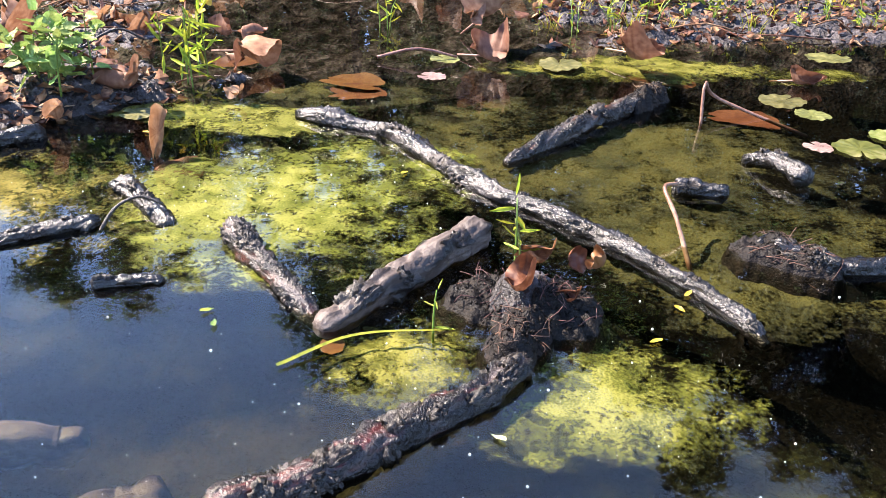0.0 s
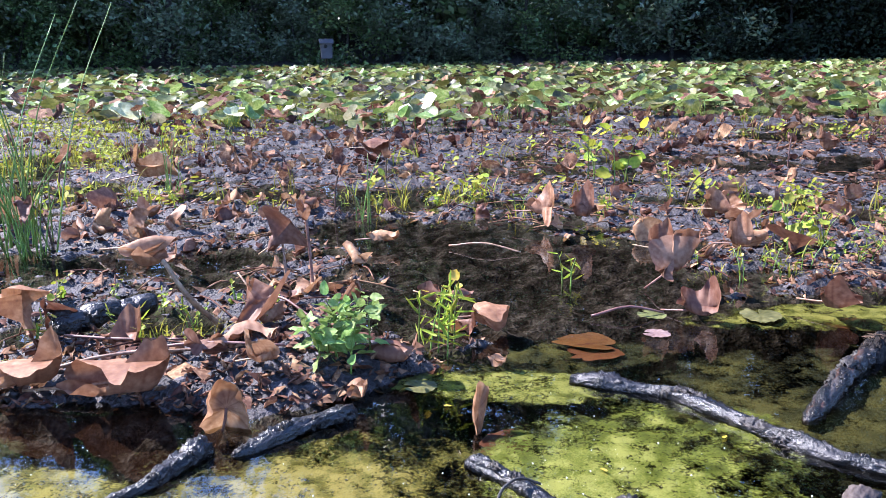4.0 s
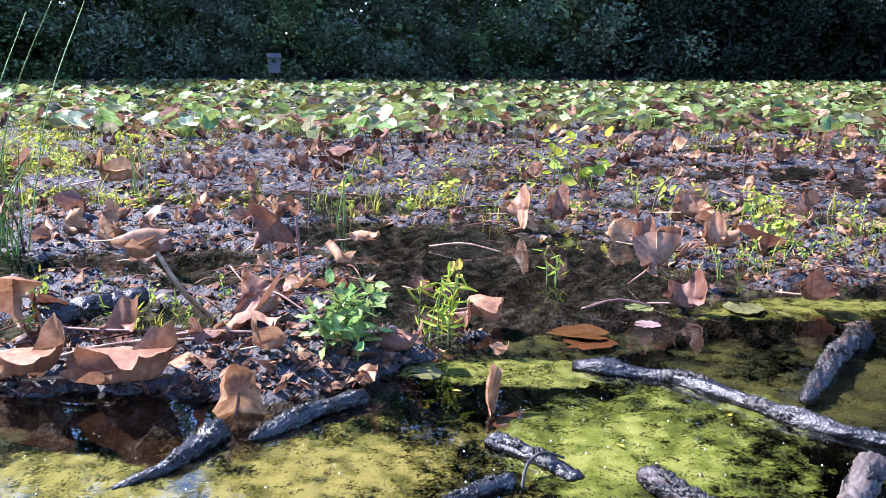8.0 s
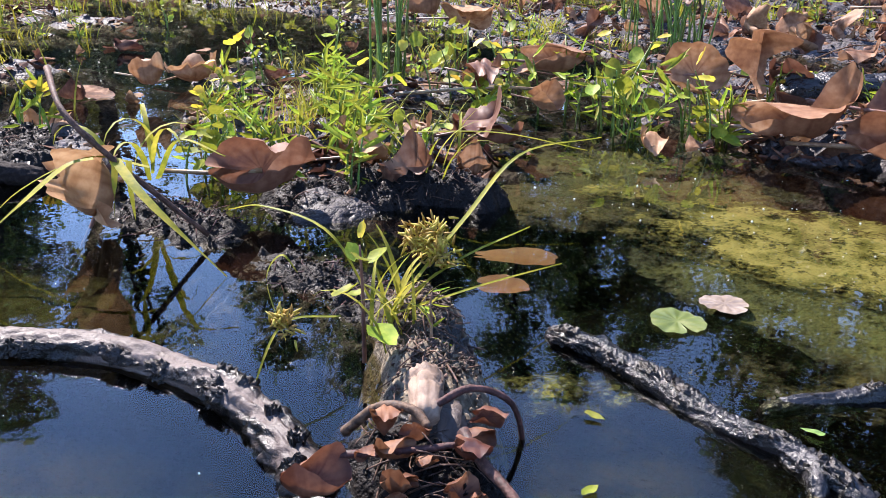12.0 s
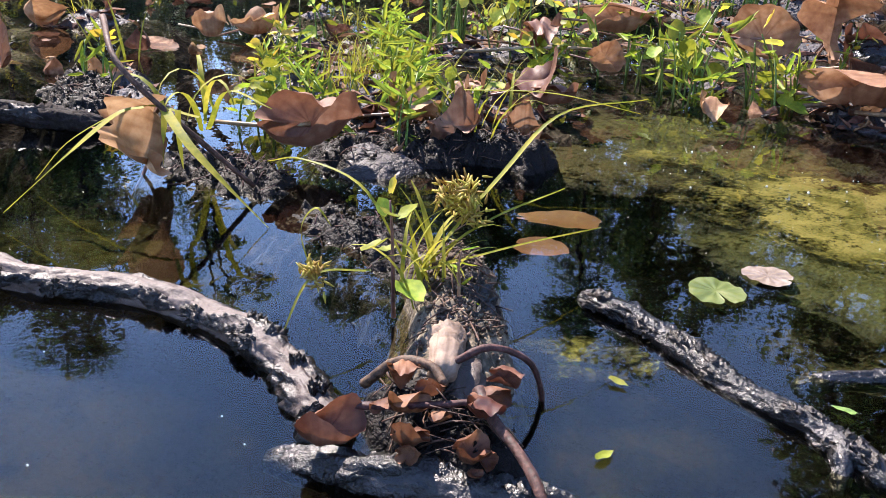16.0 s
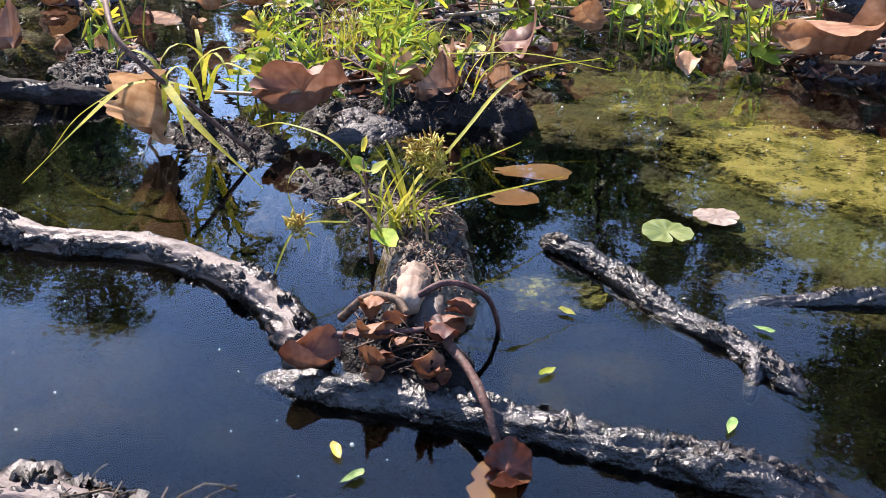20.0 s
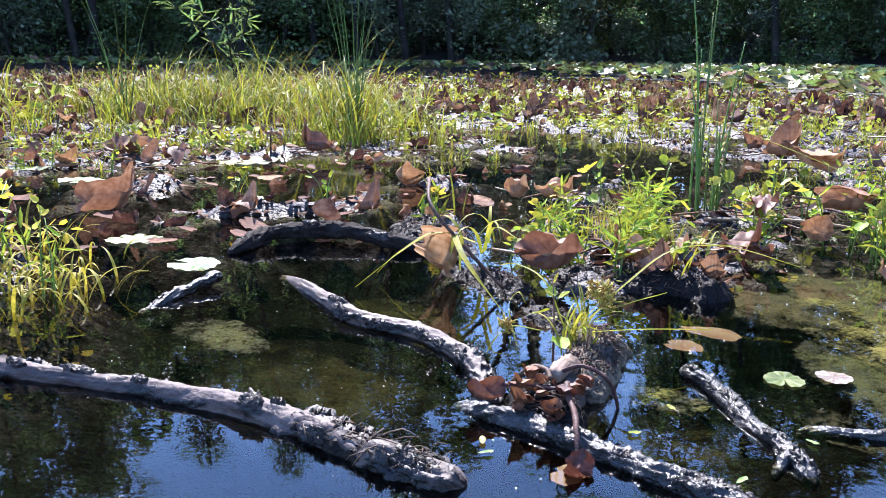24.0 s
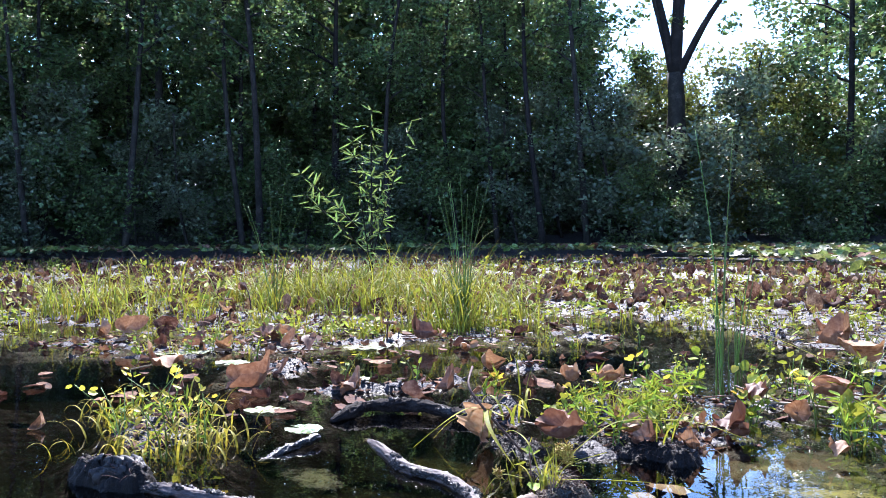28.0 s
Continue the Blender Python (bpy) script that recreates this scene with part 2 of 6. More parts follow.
PAD_STUFF = surface("lily_pads_far", [(0.05, 0.072, 0.018), (0.13, 0.155, 0.038), (0.29, 0.285, 0.12)], 0.3, 0.03, (0.35, 0.6), 0.2, 0.003, glow=0.35, vary=0.75, hue=0.05, island=True, spec=0.45)
PAD_DRIED = surface("pale_dried_pad", [(0.2, 0.19, 0.09), (0.34, 0.32, 0.18), (0.5, 0.46, 0.3)], 0.14, 0.02, (0.4, 0.7), 0.25, 0.003, glow=0.25, vary=0.3, hue=0.03, spec=0.35)
DRY_GRASS = surface("drying_sedge_blades", [(0.12, 0.12, 0.014), (0.28, 0.235, 0.025), (0.44, 0.32, 0.06)], 0.06, 0.008, (0.5, 0.75), 0.1, 0.001, glow=0.4, vary=0.4, hue=0.035, island=True, spec=0.25)
GREEN = surface("fresh_green_leaf", [(0.13, 0.19, 0.018), (0.24, 0.29, 0.03), (0.37, 0.39, 0.05)], 0.03, 0.006, (0.5, 0.7), 0.2, 0.002, glow=0.4, vary=0.35, hue=0.03, spec=0.3)
GREEN_DULL = surface("dull_green_leaf", [(0.09, 0.16, 0.035), (0.18, 0.27, 0.07), (0.3, 0.37, 0.13)], 0.03, 0.006, (0.5, 0.7), 0.2, 0.002, glow=0.35, vary=0.25, hue=0.02, spec=0.3)
YELLOW = surface("yellowing_leaf", [(0.45, 0.36, 0.03), (0.6, 0.5, 0.06)], 0.02, 0.005, (0.4, 0.6), 0.2, 0.002, glow=0.4, vary=0.2)
GRASS = surface("grass_blades", [(0.10, 0.125, 0.014), (0.215, 0.215, 0.022), (0.37, 0.31, 0.045)], 0.06, 0.008, (0.5, 0.75), 0.1, 0.001, glow=0.4, vary=0.4, hue=0.035, island=True, spec=0.25)
RUSH = surface("rush_stem", [(0.075, 0.14, 0.022), (0.15, 0.23, 0.04)], 0.08, 0.008, (0.4, 0.6), 0.1, 0.001, glow=0.15, vary=0.3, hue=0.02)
ALGAE = surface("filamentous_algae", [(0.026, 0.03, 0.008), (0.085, 0.098, 0.014), (0.16, 0.178, 0.026), (0.34, 0.34, 0.11)], 0.045, 0.003, (0.4, 0.8), 1.0, 0.006, vary=0.04, gaps=0.53, cover=True, soft=0.13, veil=0.95)
ALGAE_OLIVE = surface("olive_algae", [(0.022, 0.024, 0.009), (0.07, 0.075, 0.016), (0.14, 0.145, 0.03), (0.33, 0.32, 0.11)], 0.035, 0.003, (0.45, 0.85), 1.0, 0.006, vary=0.04, gaps=0.57, cover=True, soft=0.13, veil=0.88, spec=0.3)
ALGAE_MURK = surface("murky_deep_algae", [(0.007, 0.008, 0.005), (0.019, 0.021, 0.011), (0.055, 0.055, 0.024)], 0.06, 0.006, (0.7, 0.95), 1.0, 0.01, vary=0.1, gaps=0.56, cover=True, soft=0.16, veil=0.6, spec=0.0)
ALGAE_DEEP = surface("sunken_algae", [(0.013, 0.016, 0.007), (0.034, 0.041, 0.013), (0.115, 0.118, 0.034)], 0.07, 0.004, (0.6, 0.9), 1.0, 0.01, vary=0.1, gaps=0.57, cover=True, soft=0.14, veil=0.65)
TREE_LEAF = surface("tree_foliage", [(0.048, 0.078, 0.026), (0.09, 0.138, 0.045), (0.155, 0.205, 0.072)], 0.8, 0.1, (0.25, 0.5), 0, 0, glow=0.48, vary=0.65, hue=0.03, island=True)
# Olive foliage, paler than the rest: sunlight is put into its colour.
LIGHT_LEAF = surface("sunlit_olive_foliage", [(0.09, 0.11, 0.025), (0.15, 0.17, 0.04), (0.22, 0.22, 0.06)], 0.8, 0.1, (0.35, 0.6), 0, 0, glow=0.42, vary=0.5, hue=0.03, island=True)
# Dark grey rock, with the far bank's shade put into the colour too.
ROCK = surface("shade_dark_boulder", [(0.012, 0.012, 0.016), (0.02, 0.02, 0.026), (0.05, 0.05, 0.06)], 0.3, 0.03, (0.8, 1.0), 0.6, 0.02, vary=0.05, spec=0.03)
WILLOW_LEAF = surface("grey_green_foliage", [(0.06, 0.085, 0.045), (0.10, 0.13, 0.07), (0.15, 0.18, 0.10)], 0.8, 0.1, (0.3, 0.55), 0, 0, glow=0.3, vary=0.5, hue=0.03, island=True)
TREE_BARK = surface("tree_bark", [(0.009, 0.0075, 0.0065), (0.02, 0.017, 0.0145), (0.045, 0.039, 0.034)], 0.25, 0.03, (0.7, 0.9), 0.7, 0.02, vary=0.25, spec=0.2)
BOARD = surface("weathered_boards", [(0.04, 0.038, 0.042), (0.07, 0.068, 0.073)], 0.1, 0.01, (0.6, 0.8), 0.3, 0.003, vary=0.1)
DARK = surface("hole_shade_black", [(0.01, 0.01, 0.01), (0.015, 0.015, 0.015)], 0.1, 0.02, (0.8, 0.9), 0, 0, vary=0)

# ---- geometry helpers ----


def lattice(ix, iy, seed):
    h = np.sin(ix * 127.1 + iy * 311.7 + seed * 74.7) * 43758.5453
    return h - np.floor(h)


def value_noise(x, y, seed=0):
    ix, iy = np.floor(x), np.floor(y)
    fx, fy = x - ix, y - iy
    fx, fy = fx * fx * (3 - 2 * fx), fy * fy * (3 - 2 * fy)
    a, b = lattice(ix, iy, seed), lattice(ix + 1, iy, seed)
    c, d = lattice(ix, iy + 1, seed), lattice(ix + 1, iy + 1, seed)
    return (a + (b - a) * fx) * (1 - fy) + (c + (d - c) * fx) * fy


def fbm(x, y, size, octaves=4, seed=0):
    x, y = np.asarray(x, float) / size, np.asarray(y, float) / size
    total, amp, norm = 0.0, 1.0, 0.0
    for k in range(octaves):
        total = total + amp * value_noise(x, y, seed + 13 * k)
        norm += amp
        amp *= 0.5
        x, y = x * 2.03 + 5.1, y * 2.03 - 3.7
    return total / norm * 2 - 1


def step(lo, hi, v):
    t = np.clip((v - lo) / (hi - lo), 0, 1)
    return t * t * (3 - 2 * t)


def mesh(name, verts, faces, material, smooth=True, attribute=None):
    me = bpy.data.meshes.new(name)
    me.from_pydata([tuple(v) for v in verts], [], faces)
    if smooth:
        me.polygons.foreach_set("use_smooth", [True] * len(me.polygons))
    if material:
        me.materials.append(material)
    if attribute:
        me.attributes.new(attribute[0], "FLOAT", "POINT").data.foreach_set("value", np.asarray(attribute[1], np.float32).ravel())
    me.update()
    return me


def part(name, geo, material, parent=None, label="", smooth=True):
    """One mesh object from a (verts, faces) pair, or from a mesh that is there already, under its parent."""
    me = geo if isinstance(geo, bpy.types.Mesh) else mesh(name, geo[0], geo[1], material, smooth)
    ob = new(name, me)
    if parent is not None:
        ob.parent = parent
    return tagged(ob, label)


def joined(geos):
    verts, faces = [], []
    for v, f in geos:
        k = len(verts)
        verts.extend(v)
        faces.extend([tuple(i + k for i in q) for q in f])
    return verts, faces


def moved(geo, m):
    return [tuple(m @ Vector(v)) for v in geo[0]], geo[1]


def spline(points, n):
    """A smooth line through the points, n points long."""
    p = np.array(points, float)
    if len(p) == 2:
        return p[0] + (p[1] - p[0]) * np.linspace(0, 1, n)[:, None]
    p = np.vstack([2 * p[0] - p[1], p, 2 * p[-1] - p[-2]])
    out = []
    for u in np.linspace(0, len(p) - 3 - 1e-6, n):
        i = int(u)
        t = u - i
        a, b, c, d = p[i:i + 4]
        out.append(0.5 * (2 * b + (c - a) * t + (2 * a - 5 * b + 4 * c - d) * t * t + (3 * b - a - 3 * c + d) * t ** 3))
    return np.array(out)


def tube(line, radii, sides=7, rough=0.0, ridge=0.0, seed=0):
    """A closed tube along a line of points; rough and ridge displace its skin, as shares of its radius."""
    line = np.asarray(line, float)
    n = len(line)
    radii = np.broadcast_to(np.asarray(radii, float), (n,))
    tang = np.gradient(line, axis=0)
    tang /= np.linalg.norm(tang, axis=1)[:, None] + 1e-9
    up = np.array([0, 0, 1.0]) if abs(tang[0][2]) < 0.9 else np.array([1.0, 0, 0])
    side = np.cross(tang, up)
    side /= np.linalg.norm(side, axis=1)[:, None] + 1e-9
    top = np.cross(side, tang)
    ang = np.linspace(0, 2 * math.pi, sides, endpoint=False)
    length = np.concatenate([[0], np.cumsum(np.linalg.norm(np.diff(line, axis=0), axis=1))])
    r = np.repeat(radii[:, None], sides, 1)
    if rough or ridge:
        aa, ll = np.meshgrid(ang, length)
        rad = float(radii.mean()) + 1e-6
        cx, cy = np.cos(aa), np.sin(aa)
        r = r * (1 + rough * fbm(ll / rad + 3 * cx + seed, 3 * cy + seed * 1.7, 1.6, 4, seed) + ridge * fbm(ll / rad * 0.25 + seed, aa * 5, 1.0, 3, seed + 5) * np.minimum(1, np.abs(np.sin(aa / 2)) * 4))
    v = line[:, None, :] + r[:, :, None] * (side[:, None, :] * np.cos(ang)[None, :, None] + top[:, None, :] * np.sin(ang)[None, :, None])
    verts = [tuple(q) for q in v.reshape(-1, 3)]
    faces = [(i * sides + j, i * sides + (j + 1) % sides, (i + 1) * sides + (j + 1) % sides, (i + 1) * sides + j) for i in range(n - 1) for j in range(sides)]
    faces += [tuple(range(sides))[::-1], tuple((n - 1) * sides + j for j in range(sides))]
    return verts, faces


def blade(base, lean, length, width, droop=0.5, fold=0.25, n=8):
    """A grass-like blade from its base, leaning towards an angle, arching over by droop."""
    ca, sa = math.cos(lean), math.sin(lean)
    verts, faces = [], []
    x = z = 0.0
    ang = math.pi / 2 - 0.15
    for i in range(n + 1):
        t = i / n
        w = width * (0.55 + 0.45 * min(1, t * 4)) * (1 - t ** 2.2) / 2 + 0.0002
        px, py, pz = base[0] + ca * x, base[1] + sa * x, base[2] + z
        verts += [(px - sa * w, py + ca * w, pz + fold * w), (px, py, pz), (px + sa * w, py - ca * w, pz + fold * w)]
        if i < n:
            k = 3 * i
            faces += [(k, k + 1, k + 4, k + 3), (k + 1, k + 2, k + 5, k + 4)]
        ang -= droop * 2.2 / n * (0.4 + 1.2 * t)
        x += math.cos(ang) * length / n
        z += math.sin(ang) * length / n
    return verts, faces


def leaf_shape(length, width, notch=0.0, cup=0.15, wave=0.05, curl=0.0, seed=0, rings=5, seg=16, tip=0.0, crumple=0.0, roll=0.0, ragged=0.04, slit=0.28):
    """A broad leaf about the origin: a wavy disc, notched at its stalk, cupped, its rim rolled in, crumpled, then bent round its length by curl."""
    r0 = random.Random(seed)
    ph = [r0.uniform(0, 6.28) for _ in range(5)]
    a, q = np.meshgrid(np.arange(seg) * 2 * math.pi / seg, np.arange(1, rings + 1) / rings)
    edge = 1 + 0.05 * np.sin(3 * a + ph[0]) + ragged * np.sin(7 * a + ph[1]) + ragged * 0.8 * np.sin(13 * a + ph[2])
    edge *= 1 - notch * np.exp(-((a - math.pi) / slit) ** 2)
    for _ in range(3 if crumple else 0):
        edge *= 1 - r0.uniform(0.08, 0.26) * np.exp(-(np.abs(np.angle(np.exp(1j * (a - r0.uniform(0, 6.28))))) / r0.uniform(0.09, 0.2)) ** 2)
    edge *= 1 + tip * np.exp(-(np.minimum(a, 2 * math.pi - a) / 0.35) ** 2)
    x, y = np.cos(a) * q * edge * length / 2, np.sin(a) * q * edge * width / 2
    z = cup * q * q * length / 2 + wave * length * q * q * (np.sin(4 * a + ph[2]) + 0.6 * np.sin(9 * a + ph[3]))
    z = z + 0.012 * length * np.sin(11 * a) * q
    if crumple:
        z = z + crumple * length * (fbm(x / length + seed, y / length, 0.33, 3, seed % 50) * (0.3 + q))
        z = z + crumple * length * 0.8 * (np.abs(fbm(x / length - seed, y / length + 2, 0.22, 2, seed % 43)) - 0.25) + 0.012 * length * np.abs(np.sin(8 * a)) * q
        x = x * (1 - 0.4 * crumple * fbm(y / length + seed, x / length, 0.4, 2, seed % 31))
    if roll:
        lift = np.clip(q - 0.55, 0, 1) ** 1.5 * (0.6 + 0.6 * np.sin(2 * a + ph[4]))
        z = z + roll * length * lift
        x, y = x * (1 - roll * 0.9 * lift), y * (1 - roll * 0.9 * lift)
    if curl:
        rad = width / curl
        s = y / rad
        y, z = np.sin(s) * (rad - z), rad - np.cos(s) * (rad - z)
    verts = [(0.0, 0.0, 0.0)] + np.stack([x, y, z], -1).reshape(-1, 3).tolist()
    faces = [(0, 1 + k, 1 + (k + 1) % seg) for k in range(seg)]
    for i in range(rings - 1):
        for k in range(seg):
            m, n = 1 + i * seg + k, 1 + i * seg + (k + 1) % seg
            faces.append((m, m + seg, n + seg, n))
    return verts, faces


def dead_leaf(length, width, curl=1.5, seed=0, wave=0.06, cone=0.0, roll=0.3, rings=12, seg=54):
    """A withered round water-lily leaf: ribs run out from its stalk, its rim waves and rolls in, and it is bent round its length by curl. Gives verts, faces and the ribs' darkness."""
    r0 = random.Random(seed)
    ph = [r0.uniform(0, 6.28) for _ in range(7)]
    a, q = np.meshgrid(np.arange(seg) * 2 * math.pi / seg, np.arange(1, rings + 1) / rings)
    edge = 1 + 0.05 * np.sin(2 * a + ph[0]) + 0.04 * np.sin(3 * a + ph[1]) + 0.03 * np.sin(7 * a + ph[2]) + 0.02 * np.sin(11 * a + ph[3]) + 0.012 * np.sin(19 * a + ph[4])
    edge *= 1 - 0.35 * np.exp(-((a - math.pi) / 0.2) ** 2)
    tear, deep = r0.uniform(0, 6.28), r0.uniform(0.0, 0.35)
    edge *= 1 - deep * np.exp(-(np.angle(np.exp(1j * (a - tear))) / 0.14) ** 2)
    x, y = np.cos(a) * q * edge * length / 2, np.sin(a) * q * edge * width / 2
    size = 0.5 * (length + width)
    z = 1.5 * wave * size * q ** 1.6 * (np.sin(2 * a + ph[5]) + 0.25 * np.sin(3 * a + ph[2])) + 0.4 * wave * size * q ** 4 * (np.sin(7 * a + ph[6]) + 0.7 * np.sin(12 * a + ph[0]))
    z = z + 0.12 * min(1.0, 4 * wave + roll) * size * q * fbm(x / size + seed, y / size, 0.42, 3, seed % 50) + 0.035 * min(1.0, 4 * wave + roll) * size * (np.abs(fbm(x / size - seed, y / size, 0.24, 2, seed % 41)) - 0.2)
    ribs = 20 if seg > 30 else 8
    furrow = np.abs(np.sin(ribs * a / 2 + 0.4 * np.sin(3 * a + ph[3]) * q))
    z = z + 0.022 * min(1.0, 4 * wave + roll) * size * (furrow - 0.5) * q * (1.15 - q) * 2 - cone * size * q
    lift = np.clip(q - 0.45, 0, 1) ** 1.3 * (0.75 + 0.6 * np.sin(a + ph[4]) + 0.25 * np.sin(3 * a + ph[1]))
    z = z + roll * 2.4 * size * lift
    x, y = x * (1 - np.clip(roll * 1.1 * lift, 0, 0.5)), y * (1 - np.clip(roll * 1.1 * lift, 0, 0.5))
    if curl:
        rad = width / curl
        s = y / rad * (1 + 0.25 * x / length)
        y, z = np.sin(s) * (rad - z), rad - np.cos(s) * (rad - z)
    verts = [(0.0, 0.0, 0.0)] + np.stack([x, y, z], -1).reshape(-1, 3).tolist()
    faces = [(0, 1 + k, 1 + (k + 1) % seg) for k in range(seg)]
    for i in range(rings - 1):
        for k in range(seg):
            m, n = 1 + i * seg + k, 1 + i * seg + (k + 1) % seg
            faces.append((m, m + seg, n + seg, n))
    vein = np.exp(-(furrow / 0.3) ** 2) * (1.05 - 0.6 * q) + 0.5 * np.clip(fbm(x / size * 2 + seed, y / size * 2, 0.5, 3, seed % 37), 0, 1)
    return verts, faces, np.concatenate([[0.6], np.clip(vein, 0, 1).ravel()])


# ---- ground, water ----
SHORE_X = (-60, -12, -6, -4.3, -4.0, -3.8, -3.5, -3.2, -2.9, -2.74, -2.4, -2.2, -1.9, -1.75, -1.6, -1.36, -1.0, -0.84, -0.62, -0.45, -0.28, -0.1, 0.1, 0.47, 0.75, 1.2, 2.2, 4, 10, 60)
SHORE_Y = (-40, -9, -3.6, -1.6, 0.6, 1.5, 2.1, 2.1, 1.55, 1.25, 1.1, 1.1, 1.0, 1.42, 1.56, 1.63, 1.56, 1.69, 1.86, 2.02, 2.2, 2.33, 2.34, 2.5, 2.55, 2.65, 2.6, 2.3, 0, -40)


def blob(x, y, cx, cy, rx, ry):
    return np.exp(-(((x - cx) / rx) ** 2 + ((y - cy) / ry) ** 2))


def ground(x, y):
    """Height of the pond's bed and mud banks over the water's level."""
    x, y = np.asarray(x, float), np.asarray(y, float)
    wob = 0.07 * fbm(x, y, 0.5, 3, 3) + 0.05 * fbm(x, y, 0.14, 3, 33) + step(-2.6, -3.6, x) * 0.55 * fbm(x, y, 0.9, 3, 71)
    land = step(-0.24, 0.10, y + wob - np.interp(x, SHORE_X, SHORE_Y))
    bed = -0.17 + 0.05 * fbm(x, y, 0.7, 4, 8)
    mud = 0.012 + 0.030 * fbm(x, y, 0.9, 3, 21) + 0.034 * fbm(x, y, 0.22, 4, 5) + 0.040 * np.abs(fbm(x, y, 0.085, 3, 9)) + 0.012 * fbm(x, y, 0.035, 2, 19) - 0.022
    h = bed + (mud - bed) * land
    h = h - 0.085 * blob(x, y, -0.45, 2.72, 0.42, 0.55) * land - 0.06 * blob(x, y, -0.9, 3.35, 0.35, 0.28) - 0.05 * blob(x, y, 0.0, 2.2, 0.3, 0.18)
    for cx, cy, rx, ry, down in ((-2.3, 2.45, 0.32, 0.16, 0.075), (-1.9, 2.86, 0.38, 0.11, 0.07), (-1.42, 2.98, 0.26, 0.12, 0.06), (-1.36, 2.62, 0.16, 0.1, 0.05), (-1.97, 1.86, 0.12, 0.1, 0.05), (-1.75, 4.3, 0.4, 0.16, 0.05), (-0.75, 2.2, 0.16, 0.12, 0.05), (0.6, 4.1, 0.3, 0.14, 0.04), (-3.2, 4.4, 0.5, 0.2, 0.05), (-4.3, 2.6, 0.7, 0.25, 0.055)):
        h = h - down * blob(x, y, cx, cy, rx, ry) * land
    h = h - 0.06 * blob(x, y, -3.3, 2.3, 0.6, 0.35) - 0.05 * blob(x, y, -3.6, 1.2, 0.5, 0.5)
    h = h + 0.05 * blob(x, y, -1.25, 1.86, 0.45, 0.16) + 0.03 * blob(x, y, -0.9, 1.86, 0.2, 0.12)
    fine = 1 + 0.5 * fbm(x, y, 0.06, 3, 40)
    for cx, cy, rx, ry, up in ((-2.55, -0.1, 0.42, 0.2, 0.21), (-2.55, 0.97, 0.16, 0.1, 0.2), (-1.60, 0.735, 0.07, 0.075, 0.2), (0.115, 1.10, 0.11, 0.10, 0.22), (-1.93, 0.98, 0.14, 0.16, 0.2), (-2.45, 0.9, 0.3, 0.12, 0.2), (-2.95, 0.35, 0.3, 0.2, 0.16), (-3.5, 0.25, 0.6, 0.35, 0.15), (0.53, 1.26, 0.06, 0.035, 0.19)):
        h = np.maximum(h, -0.2 + (up + 0.03) * blob(x, y, cx, cy, rx * 1.1, ry * 1.1) ** 0.8 * (0.8 + 0.2 * fine) + 0.012 * fbm(x, y, 0.03, 2, 44) * blob(x, y, cx, cy, rx, ry))
    patch = np.clip(1.5 * blob(x, y, -3.45, 0.75, 0.75, 0.95), 0, 1)
    h = np.maximum(h, -0.2 + patch * (0.166 + 0.13 * fbm(x, y, 0.30, 4, 73)))
    far = np.hypot(x + 1, y)
    h = h + step(9, 12, far) * -0.06 * step(-6.0, -2.0, x - 0.6 * y) + step(29.5, 33, far) * 0.75 + step(34, 46, far) * 3.2
    back = step(-0.9, -2.4, y + 0.25 * x + 0.15 * fbm(x, y, 0.8, 3, 97)) * step(-4.5, -1.5, x)
    return h + back * 0.45


def axis(lo, a, b, hi, fine, mid, far):
    mids = np.concatenate([np.arange(lo, a, mid), np.arange(a, b, fine), np.arange(b, hi, mid)])
    reach = np.array([0.3, 0.8, 1.6, 2.8, 4.5, 7, 10, 14, 18, 22, 26, 31, 40, 60, 100, 180, far])
    return np.concatenate([lo - reach[::-1], mids, hi + reach])


GX, GY = axis(-8.5, -4.0, 1.6, 4.5, 0.016, 0.06, 500), axis(-1.6, 0.6, 4.4, 9.5, 0.016, 0.06, 500)
gx, gy = np.meshgrid(GX, GY)
gz = ground(gx, gy)
nx = len(GX)
grid_faces = [(r * nx + c, r * nx + c + 1, (r + 1) * nx + c + 1, (r + 1) * nx + c) for r in range(len(GY) - 1) for c in range(nx - 1)]
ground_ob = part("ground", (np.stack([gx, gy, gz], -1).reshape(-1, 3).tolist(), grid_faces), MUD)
tagged(ground_ob, "dark wet mud of the pond's bed and banks", "ground", kind="structure")
water_ob = part("water", ([(-60, -40, 0), (60, -40, 0), (60, 60, 0), (-60, 60, 0)], [(0, 1, 2, 3)]), WATER)
tagged(water_ob, "still dark pond water mirroring sky and trees", "water", kind="structure")


GX_LIST, GY_LIST, GZ_ROWS = GX.tolist(), GY.tolist(), gz.tolist()


def height(x, y):
    """Height of the ground sheet at a place."""
    c = min(max(int(np.searchsorted(GX, x)) - 1, 0), nx - 2)
    r = min(max(int(np.searchsorted(GY, y)) - 1, 0), len(GY_LIST) - 2)
    u, v = (x - GX_LIST[c]) / (GX_LIST[c + 1] - GX_LIST[c]), (y - GY_LIST[r]) / (GY_LIST[r + 1] - GY_LIST[r])
    a, b = GZ_ROWS[r], GZ_ROWS[r + 1]
    return (a[c] * (1 - u) + a[c + 1] * u) * (1 - v) + (b[c] * (1 - u) + b[c + 1] * u) * v


def top_at(x, y):
    return max(0.0, height(x, y))

# ---- logs ----


